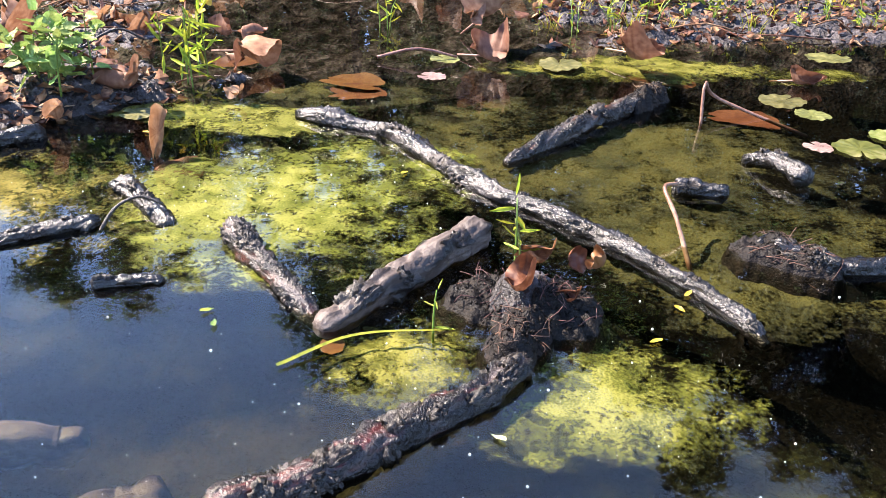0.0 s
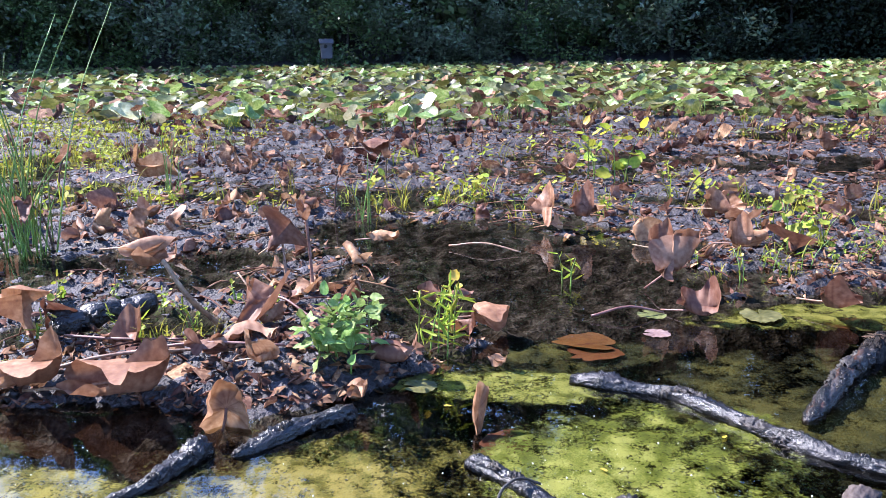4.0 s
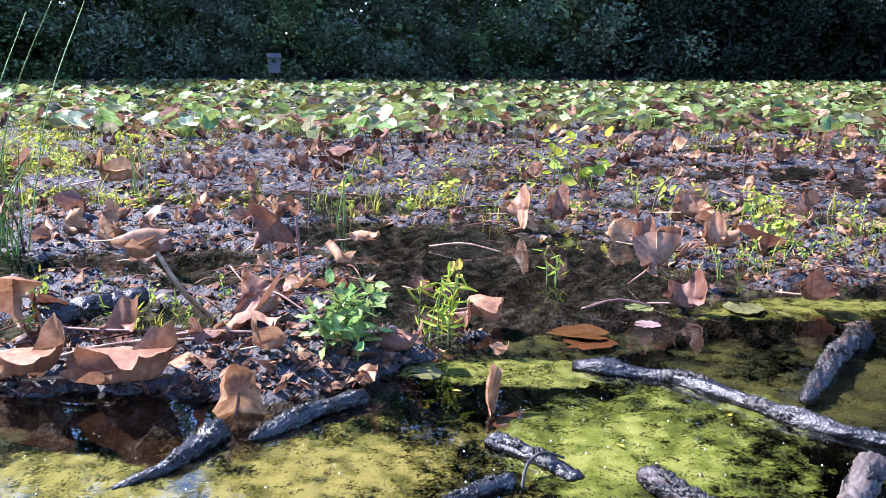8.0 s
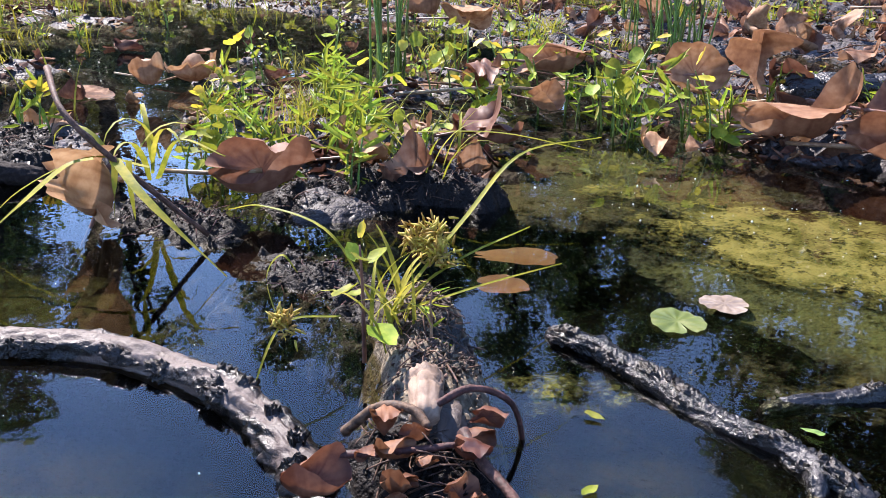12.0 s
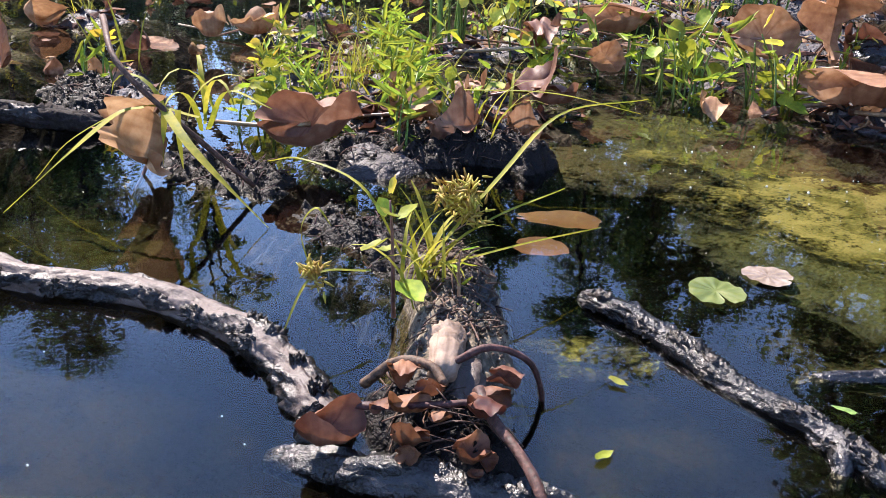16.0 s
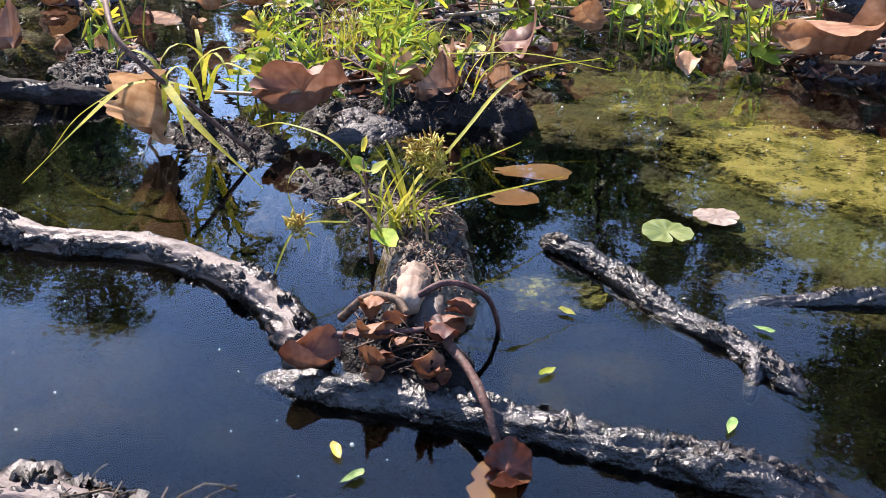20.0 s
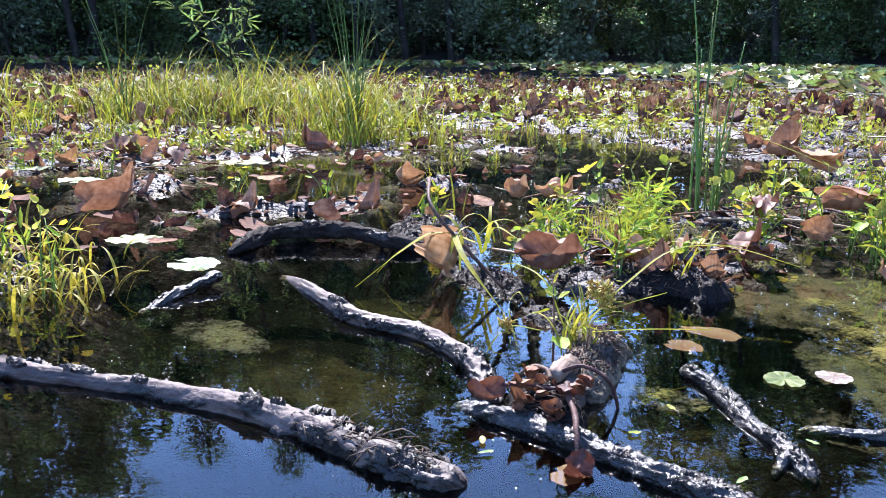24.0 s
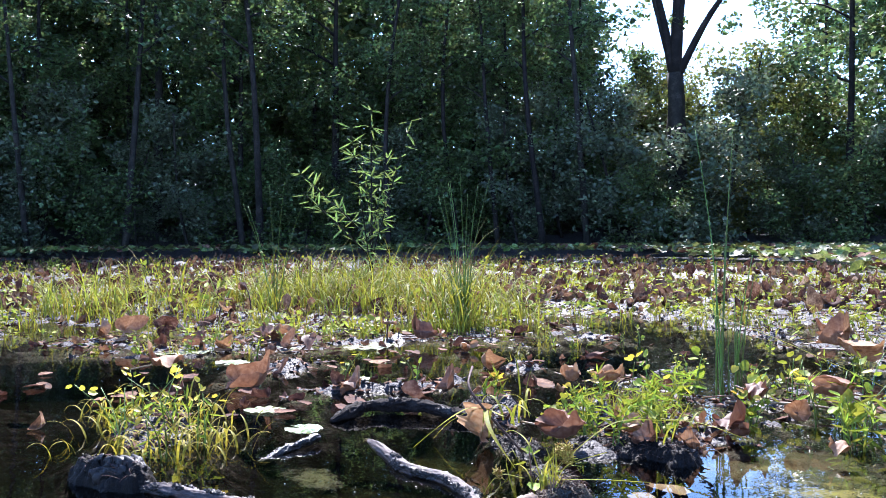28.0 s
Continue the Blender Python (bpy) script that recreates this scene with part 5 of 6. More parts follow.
stalk("tall thin brown stalk standing on the bank", [(-1.04, 2.44, -0.02), (-1.045, 2.45, 0.1), (-1.06, 2.47, 0.27)], 0.0055)
stalk("brown stalk of a drooping leaf", [(-1.16, 2.61, -0.02), (-1.165, 2.63, 0.06), (-1.18, 2.67, 0.14)], 0.005)
stalk("leaning brown stalk of the rolled leaf", [(-1.24, 2.18, 0.0), (-1.30, 2.12, 0.1), (-1.36, 2.12, 0.2)], 0.008)
stalk("bent brown leaf stalk trailing over the log", [(-1.445, 0.575, 0.045), (-1.42, 0.56, 0.04), (-1.385, 0.545, 0.034), (-1.36, 0.53, 0.026), (-1.34, 0.52, 0.004)], 0.0042, STALK_DARK)
stalk("arched dark root beside the rotten log", [(-1.48, 0.585, 0.045), (-1.462, 0.61, 0.056), (-1.445, 0.64, 0.035), (-1.44, 0.655, -0.01)], 0.0029, STALK_DARK)
stalk("brown root along the debris", [(-1.535, 0.555, 0.02), (-1.51, 0.565, 0.045), (-1.485, 0.57, 0.05), (-1.465, 0.565, 0.045)], 0.004, STALK_DARK)
stalk("brown twig across the debris", [(-1.51, 0.52, 0.03), (-1.47, 0.54, 0.038), (-1.44, 0.57, 0.04)], 0.003, STALK_DARK)
stalk("thin arched black twig over a log", [(-0.535, 1.24, -0.01), (-0.52, 1.285, 0.02), (-0.49, 1.31, 0.03), (-0.455, 1.31, 0.02)], 0.003, CRUMB)
stalk("dark looping stalk arched over the puddle", [(-0.97, 1.98, 0.02), (-0.93, 2.06, 0.05), (-0.86, 2.12, 0.085), (-0.80, 2.13, 0.06)], 0.004, CRUMB)
stalk("bent pale stalk standing out of the algae", [(0.72, 1.90, -0.03), (0.53, 1.93, 0.035), (0.49, 1.9, 0.075), (0.485, 1.86, -0.01)], 0.004)
stalk("pale broken stalk poking out of the water", [(0.36, 1.27, -0.03), (0.34, 1.33, 0.03), (0.325, 1.375, 0.06), (0.35, 1.40, 0.058)], 0.004)
for i, (a, b) in enumerate((((-1.62, 1.70), (-1.15, 1.86)), ((-1.55, 1.95), (-1.25, 1.92)), ((-1.38, 1.83), (-0.98, 1.80)), ((-0.25, 2.24), (-0.05, 2.28)), ((-2.35, 1.65), (-1.95, 1.95)), ((-1.2, 2.35), (-1.0, 2.2)), ((-0.66, 3.1), (-0.4, 3.0)))):
    c = ((a[0] + b[0]) / 2, (a[1] + b[1]) / 2)
    stalk("dead brown leaf stalk lying on the mud", [(*a, top_at(*a) + 0.01), (*c, top_at(*c) + 0.03), (*b, top_at(*b) + 0.008)], 0.0042)



def dead_stalk(x, y, high, seed):
    """A dead lily stalk with its shrivelled leaf hanging from the top."""
    r = random.Random(seed)
    root = tagged(new("dead_lily_stalk"), "dead brown lily stalk with a shrivelled leaf on top", "dead plant", "dead lily stalks")
    root.location = (x, y, top_at(x, y))
    a, k = r.uniform(0, 6.28), high * r.uniform(0.1, 0.7)
    top = (k * math.cos(a), k * math.sin(a), high)
    part("stalk", tube(spline([(0, 0, -0.03), (0.3 * top[0], 0.3 * top[1], high * 0.6), top], 9), np.linspace(0.005, 0.0035, 9), 6, 0.2), STALK_DARK, root)
    s = r.uniform(0.07, 0.13)
    leaf = part("leaf", WITHERED[seed % 14], None, root)
    leaf.matrix_basis = Matrix.Translation((top[0], top[1], top[2] - 0.25 * s)) @ Euler((r.uniform(0.6, 1.5), r.gauss(0, 0.5), r.uniform(0, 6.28))).to_matrix().to_4x4() @ Matrix.Scale(s / 0.15, 4)
    return root


sr = random.Random(71)
count = 0
while count < 46:
    yaw, d = radians(sr.uniform(-34, 100)), sr.uniform(2.7, 8)
    x, y = -0.6 - math.sin(yaw) * d, math.cos(yaw) * d
    if on_mud(x, y) and y > np.interp(x, SHORE_X, SHORE_Y) + 0.3:
        dead_stalk(x, y, sr.uniform(0.07, 0.24), count)
        count += 1

# ---- root clumps ----
ROOT = surface("crumbly_root_soil", [(0.022, 0.015, 0.011), (0.10, 0.072, 0.053), (0.26, 0.198, 0.148)], 0.02, 0.003, (0.6, 0.9), 0.9, 0.004, vary=0.35, island=True, spec=0.15)


WET_SOIL = surface("wet_black_soil", [(0.0022, 0.0018, 0.0015), (0.0055, 0.0044, 0.0036), (0.021, 0.0165, 0.013)], 0.012, 0.003, (0.35, 0.85), 1.0, 0.006, vary=0.1, spec=0.15)
DRY_SOIL = surface("crumbly_brown_soil", [(0.02, 0.014, 0.01), (0.075, 0.055, 0.041), (0.2, 0.152, 0.115)], 0.018, 0.004, (0.6, 0.9), 1.0, 0.006, vary=0.1, spec=0.25)


def root_clump(label, line, wide, high, count, seed, thick=0.0007, dry=False):
    """A lumpy mound of soil along a line, with crumbs and thin rootlets in it."""
    r = random.Random(seed)
    pts = spline(line, 24)
    root = tagged(new("root_clump"), label, "root clump")
    lo, hi = pts.min(0) - wide * 1.5, pts.max(0) + wide * 1.5
    xs, ys = np.arange(lo[0], hi[0], 0.0035), np.arange(lo[1], hi[1], 0.0035)
    u, v = np.meshgrid(xs, ys)
    far = np.min(np.hypot(u[..., None] - pts[:, 0], v[..., None] - pts[:, 1]), -1) / wide
    far = far + 0.3 * fbm(u, v, 0.05, 3, seed) + 0.12 * fbm(u, v, 0.014, 2, seed + 4)
    w = high * (1 - np.clip(far, 0, 1.6) ** 2) * (0.85 + 0.5 * fbm(u, v, 0.035, 3, seed + 7)) + 0.009 * fbm(u, v, 0.02, 3, seed + 9) + 0.008 * fbm(u, v, 0.009, 2, seed + 12)
    w = np.where(far > 1.0, w - 0.05 * (far - 1.0), w) + float(pts[:, 2].mean())
    keep = far < 1.5
    index = -np.ones(keep.shape, int)
    index[keep] = np.arange(keep.sum())
    q = keep[:-1, :-1] & keep[1:, :-1] & keep[:-1, 1:] & keep[1:, 1:]
    faces = [tuple(int(i) for i in (index[a, b], index[a, b + 1], index[a + 1, b + 1], index[a + 1, b])) for a, b in zip(*np.nonzero(q))]
    part("mound", (np.stack([u, v, w], -1)[keep].tolist(), faces), DRY_SOIL if dry else WET_SOIL, root)
    crumbs, hairs = [], []
    tri = [(0, 1, 4), (1, 2, 4), (2, 3, 4), (3, 0, 4), (1, 0, 5), (2, 1, 5), (3, 2, 5), (0, 3, 5)]
    base = ((1, 0, 0), (0, 0.7, 0), (-1, 0, 0), (0, -0.7, 0), (0, 0, 0.6), (0, 0, -0.6))
    for n in range(int(count * (0.8 if dry else 0.6))):
        p = pts[r.randrange(24)]
        a, d = r.uniform(0, 6.28), r.random() ** 0.6
        x, y = p[0] + math.cos(a) * d * wide, p[1] + math.sin(a) * d * wide
        top = w[min(len(ys) - 1, max(0, int((y - lo[1]) / 0.0035))), min(len(xs) - 1, max(0, int((x - lo[0]) / 0.0035)))]
        c = Vector((x, y, float(top) + 0.001))
        if n % (12 if dry else 9):
            e, k = Euler((r.uniform(0, 3), r.uniform(0, 3), r.uniform(0, 6))).to_matrix(), r.uniform(0.0012, 0.0042)
            crumbs.append(([tuple(c + e @ (Vector(t) * k * r.uniform(0.6, 1.4))) for t in base], tri))
        else:
            g = Vector((r.gauss(0, 1), r.gauss(0, 1), r.gauss(0, 0.3))).normalized() * r.uniform(0.008, 0.024)
            k = Vector((r.gauss(0, 1), r.gauss(0, 1), abs(r.gauss(0, 1)))) * 0.005
            hairs.append(tube(spline([c - g, c + k, c + g], 5), thick * r.uniform(0.5, 1.3), 4))
    tagged(part("soil_crust", joined(crumbs), ROOT if dry else WET_SOIL, root), kind="stuff")
    tagged(part("root_mat", joined(hairs), STALK_DARK, root), kind="stuff")
    return root


root_clump("crumbly dark root clump rising from the pond", [(0.06, 1.10, -0.01), (0.11, 1.10, 0.0), (0.155, 1.08, -0.01)], 0.06, 0.042, 1440, 1)
root_clump("crumbled roots where the wet log meets the mound", [(0.09, 0.99, 0.0), (0.11, 1.03, 0.005)], 0.035, 0.035, 480, 2)
root_clump("crumbly soil and roots heaped on the rotten log", [(-1.62, 0.755, 0.0), (-1.585, 0.72, 0.01), (-1.545, 0.68, 0.012), (-1.515, 0.645, 0.012)], 0.04, 0.03, 1440, 3, dry=True)
root_clump("tangle of rootlets and bark on the log joint", [(-1.50, 0.56, 0.012), (-1.46, 0.555, 0.015), (-1.43, 0.56, 0.01)], 0.03, 0.02, 608, 4)
root_clump("dark root clod at the rushes' bank", [(-1.93, 1.07, 0.0), (-1.86, 1.11, 0.0), (-1.80, 1.13, -0.01)], 0.05, 0.045, 800, 5)
root_clump("knobbly root tip of the sunken branch", [(0.36, 1.95, 0.01), (0.41, 2.02, 0.01)], 0.03, 0.03, 416, 6)
root_clump("black root clod in the water", [(0.46, 1.29, 0.0), (0.53, 1.245, 0.0)], 0.035, 0.03, 560, 7)
root_clump("crumbling bark on the broad rotten log", [(-1.55, 0.28, 0.01), (-1.47, 0.315, 0.01), (-1.39, 0.36, 0.0)], 0.024, 0.012, 640, 9)
root_clump("low shelf of crumbled black mud by the rotten log", [(-1.66, 0.77, -0.012), (-1.74, 0.785, -0.012), (-1.84, 0.79, -0.014)], 0.06, 0.022, 760, 10)
root_clump("low hump of crumbled black mud under the torn leaf", [(-1.98, 0.81, -0.012), (-2.12, 0.82, -0.012)], 0.07, 0.03, 700, 11)
root_clump("crumbled black mud hump below the weeds", [(-1.99, 0.96, -0.015), (-1.95, 1.0, -0.01), (-1.9, 1.06, -0.012)], 0.06, 0.035, 700, 12)
root_clump("black crumbling head of the rotten stump", [(-2.075, -0.215, 0.015), (-2.02, -0.165, 0.03), (-1.98, -0.12, 0.01)], 0.04, 0.03, 600, 13)
root_clump("muddy root clump among leaves", [(-2.6, 0.9, 0.0), (-2.45, 0.86, 0.0)], 0.06, 0.04, 640, 8)

# ---- floating pads and bits ----


def floating_pad(x, y, size, material, label, seed, tilt=0.0):
    ob = part("lily_pad", leaf_shape(size, size * 0.92, 0.85, 0.0, 0.008, 0, seed, 6, 60, ragged=0.01, slit=0.09), material)
    ob.matrix_basis = pose(x, y, 0.0025, tilt, tilt * 0.5, seed * 47 % 360)
    return tagged(ob, label, "lily pad", "floating lily pads")


PAD_RED = surface("reddish_pad", [(0.10, 0.065, 0.05), (0.17, 0.12, 0.095), (0.25, 0.19, 0.15)], 0.03, 0.005, (0.25, 0.5), 0.3, 0.002, vary=0.1)
PAD_OLIVE = surface("olive_pad", [(0.035, 0.037, 0.011), (0.07, 0.071, 0.02), (0.13, 0.125, 0.04)], 0.04, 0.008, (0.35, 0.6), 0.3, 0.002, vary=0.3, spec=0.3)
PAD_PALE = surface("pale_wet_pad", [(0.16, 0.20, 0.09), (0.26, 0.29, 0.16), (0.36, 0.37, 0.24)], 0.05, 0.008, (0.18, 0.4), 0.3, 0.003, glow=0.1, vary=0.15)
floating_pad(-1.42, 0.92, 0.058, PAD, "small round green pad with a notch, floating", 3)
floating_pad(-1.395, 0.99, 0.05, PAD_RED, "small brown pad floating beside the green one", 4)
floating_pad(-1.97, 1.02, 0.078, PAD_RED, "purplish-grey pad at the foot of the weeds", 5, 4)
for i, (x, y, s) in enumerate(((-2.74, 0.23, 0.137), (-4.3, -0.03, 0.33), (-4.2, 0.87, 0.27), (-4.25, 0.46, 0.2), (-2.43, 0.31, 0.11), (-3.24, 0.62, 0.1), (-3.85, 0.18, 0.16))):
    floating_pad(x, y, s, PAD_PALE, "pale glistening pad floating in the shallows", 20 + i, 2)
for i, (x, y, s) in enumerate(((0.77, 1.75, 0.11), (0.74, 1.95, 0.08), (0.93, 2.44, 0.118), (0.70, 2.04, 0.11), (0.21, 2.27, 0.117), (-0.08, 2.28, 0.08), (-0.68, 1.765, 0.074), (-2.40, 2.57, 0.12), (0.86, 1.83, 0.09))):
    floating_pad(x, y, s, PAD if i in (0, 8) else PAD_OLIVE, "flat green lily pad floating on the pond", 40 + i, 1)
floating_pad(0.69, 1.75, 0.06, PAD_RED, "small brown pad floating on the pond", 60)
floating_pad(-0.10, 2.12, 0.07, PAD_RED, "grey-brown dead pad on the water", 61)
BIT = [mesh("leaf_bit", *leaf_shape(0.022, 0.009, 0.1, 0.1, 0.03, 0.5, 500 + i, 3, 12, 0.5), m) for i, m in enumerate((GREEN, YELLOW, GREEN_DULL, PAD_PALE))]
for i, (x, y, k) in enumerate(((-1.41, 0.71, 0), (-1.37, 0.62, 0), (0.08, 0.83, 3), (0.33, 1.15, 1), (0.31, 1.11, 1), (-0.30, 1.04, 0), (-0.28, 1.01, 2), (-1.26, 0.79, 2), (-1.40, 0.44, 2), (-1.43, 0.45, 1), (-0.10, 1.52, 1), (-0.34, 1.39, 1), (0.27, 1.03, 1), (-1.23, 0.65, 2), (-0.62, 1.66, 1))):
    ob = part("leaf_bit", BIT[k], None)
    ob.matrix_basis = pose(x, y, 0.003, 6, 4, i * 77 % 360) @ Matrix.Diagonal((0.7, 0.9, 0.7, 1))
    tagged(ob, "small fallen leaf floating on the water", "leaf", "floating leaf bits")

# ---- green plants ----
LEAF_LANCE = [mesh("leaf", *leaf_shape(0.05, 0.013, 0.0, 0.15, 0.02, 0.9, 600 + i, 3, 12, 0.3), GREEN) for i in range(2)]
LEAF_ROUND = [mesh("leaf", *leaf_shape(0.034, 0.03, 0.3, 0.12, 0.02, 0.6, 610 + i, 3, 14, 0.12), GREEN) for i in range(2)]
LEAF_NETTLE = [mesh("leaf", *leaf_shape(0.036, 0.024, 0.05, 0.1, 0.04, 0.5, 620 + i, 3, 14, 0.4), GREEN_DULL) for i in range(2)]
LEAF_YELLOW = mesh("leaf", *leaf_shape(0.034, 0.028, 0.2, 0.1, 0.03, 0.6, 630, 3, 14, 0.2), YELLOW)


def sprig(label, stems, tall, leaves, per, scale=1.0, seed=0, lean=0.35, yellow=0, stem_mat=None, group="", drop=25):
    """A small plant: a few bent stems, each with its leaves in turn along it."""
    r = random.Random(seed)
    root = tagged(new("weed"), label, "plant", group)
    for s in range(stems):
        a, h = r.uniform(0, 6.28), tall * r.uniform(0.65, 1.05)
        k = lean * h * (r.uniform(0.2, 1.2) if stems > 1 else 0.5)
        bx, by = (r.uniform(-0.02, 0.02) * scale * stems ** 0.5 for _ in "xy")
        line = spline([(bx, by, -0.03), (bx + 0.3 * k * math.cos(a), by + 0.3 * k * math.sin(a), h * 0.5), (bx + k * math.cos(a), by + k * math.sin(a), h)], 8)
        part("stem", tube(line, np.linspace(0.0024, 0.001, 8) * (0.6 + 0.4 * scale), 5), stem_mat or RUSH, root)
        for j in range(per):
            t = 0.25 + 0.75 * (j + 0.5) / per
            p = line[min(7, int(t * 8))]
            ob = part("leaf", LEAF_YELLOW if (yellow and j >= per - yellow) else r.choice(leaves), None, root)
            az = j * 2.4 + r.uniform(-0.4, 0.4)
            sc = scale * r.uniform(0.7, 1.15) * (1.1 - 0.35 * t)
            tilt = radians(r.gauss(drop, 34))
            ob.matrix_basis = Matrix.Translation(p) @ Euler((r.gauss(0, 0.55), tilt - radians(35), az)).to_matrix().to_4x4() @ Matrix.Translation((0.028 * sc, 0, 0)) @ Matrix.Scale(sc, 4)
    return root


def at(ob, x, y, turn=0.0, scale=1.0, z=None):
    ob.matrix_basis = Matrix.LocRotScale((x, y, top_at(x, y) if z is None else z), Euler((0, 0, turn)), (scale,) * 3)
    return ob


at(sprig("pale green nettle-like sprout on the mud bank", 8, 0.14, LEAF_NETTLE, 16, 1.15, 71, 0.4), -0.86, 1.80)
at(sprig("slender green sprout with yellow top leaves", 6, 0.19, LEAF_LANCE, 12, 1.0, 72, 0.35, 1), -0.66, 2.0)
at(sprig("green seedling growing on the mud mound", 2, 0.11, LEAF_LANCE, 6, 0.7, 73, 0.2), 0.095, 1.14, z=0.035)
at(sprig("thin green seedling in the water's edge", 1, 0.075, LEAF_LANCE, 4, 0.45, 74, 0.2), 0.0, 1.03, z=0.0)
at(sprig("bushy bright green sprout between brown leaves", 5, 0.09, LEAF_LANCE, 6, 0.8, 75, 0.5), -1.41, 2.0)
at(sprig("green sprout standing in the pool", 3, 0.09, LEAF_LANCE, 5, 0.8, 76, 0.5), -0.28, 2.6, z=0.0)
at(sprig("red-stemmed plant with round green leaves on the rotten log", 1, 0.105, LEAF_ROUND, 7, 0.8, 77, 0.15, 1, STALK), -1.60, 0.655, z=0.035)
at(sprig("small red-stemmed seedling on the rotten log", 2, 0.05, LEAF_LANCE, 4, 0.35, 78, 0.3, 0, STALK), -1.555, 0.69, z=0.04)
at(sprig("bright heart-leaved plant on the far mud", 5, 0.3, LEAF_ROUND, 6, 2.4, 79, 0.4, 1), 0.15, 4.7)
at(sprig("heart-leaved green plant on the mud", 4, 0.16, LEAF_ROUND, 5, 1.6, 80, 0.4), 0.62, 3.05)
for i, (x, y) in enumerate(((-2.58, 1.66), (-2.29, 1.72), (-2.39, 2.2), (-2.15, 1.85), (-1.85, 1.72), (-2.7, 1.55), (-2.35, 1.9))):
    at(sprig("bright green heart-leaved weed on the bank", 3, 0.13, LEAF_ROUND, 3, 1.3, 90 + i, 0.5, i % 2), x, y)
for i, (x, y) in enumerate(((-1.62, 1.72), (-1.78, 1.63), (-1.9, 1.7), (-2.0, 1.5), (-2.12, 1.22), (-2.2, 1.08), (-2.3, 1.12), (-2.17, 0.95), (-2.28, 1.35), (-2.4, 1.2), (-2.1, 1.05), (-1.98, 1.2))):
    at(sprig("leafy yellow-green weed at the water's edge", 4, 0.1, LEAF_ROUND if i % 4 == 3 else LEAF_LANCE, 8, 0.9, 110 + i, 0.6, i % 3 == 0), x, y)


for i, (x, y) in enumerate(((-1.76, 1.76), (-1.93, 1.88), (-1.83, 1.7), (-1.68, 1.7), (-2.02, 1.76))):
    at(sprig("yellow-green heart-leaved weed between curled leaves", 3, 0.15, LEAF_ROUND if i % 2 else LEAF_LANCE, 4, 1.35, 230 + i, 0.6, i % 2), x, y)
for i in range(7):
    x, y = -2.55 + 0.72 * ((i * 0.618) % 1), 0.92 + 0.75 * ((i * 0.381) % 1)
    if height(x, y) > -0.012:
        at(sprig("bushy yellow-green weed on the bank by the rotten log", 3, 0.1, LEAF_LANCE, 9, 1.0, 210 + i, 0.55, i % 4 == 0), x, y, 0, 1, max(0.0, height(x, y)))


def tuft(label, blades, tall, width, droop, spread=0.03, seed=0, material=None, group="", name="grass_tuft"):
    """A tuft of grass, each blade a part."""
    r = random.Random(seed)
    root = tagged(new(name), label, "grass", group)
    for _ in range(blades):
        a = r.uniform(0, 6.28)
        b = (r.gauss(0, spread), r.gauss(0, spread), -0.02)
        part("blade", blade(b, a, tall * r.uniform(0.55, 1.1), width * r.uniform(0.7, 1.2), droop * r.uniform(0.4, 1.4)), material or GRASS, root)
    return root


at(tuft("arching bright green sedge on the rotten log", 26, 0.095, 0.0045, 0.8, 0.016, 130), -1.60, 0.69, z=0.045)
at(tuft("fine bright green grass clump on the bank", 170, 0.14, 0.0022, 0.4, 0.05, 131), -2.26, 1.27)
at(tuft("drooping broad grass clump among torn leaves", 6, 0.16, 0.009, 1.0, 0.03, 132), -2.15, 0.86, z=0.06)
at(tuft("two upright grass blades in the puddle", 3, 0.16, 0.008, 0.25, 0.03, 133), -2.78, 1.13, z=0.0)
for i, (x, y) in enumerate(((-2.42, -0.02), (-2.55, 0.02), (-2.3, 0.03), (-2.65, -0.12), (-2.8, -0.05), (-2.48, -0.16), (-2.95, -0.2), (-2.25, -0.05), (-2.4, -0.1), (-2.6, -0.03), (-2.72, -0.2), (-2.36, 0.06))):
    at(tuft("yellow-green sedge clump on its mud islet", 17, 0.13, 0.0062, 1.15, 0.07, 140 + i, DRY_GRASS), x, y, 0, 1, 0.005)
    if i % 2:
        at(sprig("leafy weed in the sedge islet", 3, 0.16, LEAF_LANCE, 8, 0.8, 150 + i, 0.8, 3), x + 0.06, y - 0.03, z=0.0)


def lone_blade(label, points, width):
    """One long sedge blade along a line."""
    line = spline(points, 18)
    verts, faces = [], []
    for i, p in enumerate(line):
        d = line[min(17, i + 1)] - line[max(0, i - 1)]
        s = np.cross(d, (0, 0, 1.0))
        s = s / (np.linalg.norm(s) + 1e-9) * width * (1 - (i / 17) ** 3 * 0.9) / 2
        verts += [tuple(p + s + (0, 0, 0.0012)), tuple(p), tuple(p - s + (0, 0, 0.0012))]
        if i < 17:
            k = 3 * i
            faces += [(k, k + 1, k + 4, k + 3), (k + 1, k + 2, k + 5, k + 4)]
    return tagged(part("sedge", (verts, faces), GRASS), label, "grass")


bank = random.Random(88)
for i in range(26):
    x, y = bank.uniform(-2.5, -1.62), bank.uniform(1.05, 1.85)
    if height(x, y) < -0.01 or (x > -1.85 and y < 1.5):
        continue
    at(tuft("yellow-green grass tuft among the bank's weeds", 12, 0.13, 0.0042, 0.7, 0.03, 300 + i), x, y, 0, bank.uniform(0.7, 1.15))
lone_blade("long arching green sedge blade", [(-1.60, 0.70, 0.05), (-1.57, 0.76, 0.12), (-1.56, 0.84, 0.165), (-1.53, 0.95, 0.165)], 0.0055)
lone_blade("long green sedge blade leaning over", [(-1.60, 0.70, 0.05), (-1.56, 0.74, 0.09), (-1.52, 0.79, 0.115)], 0.005)
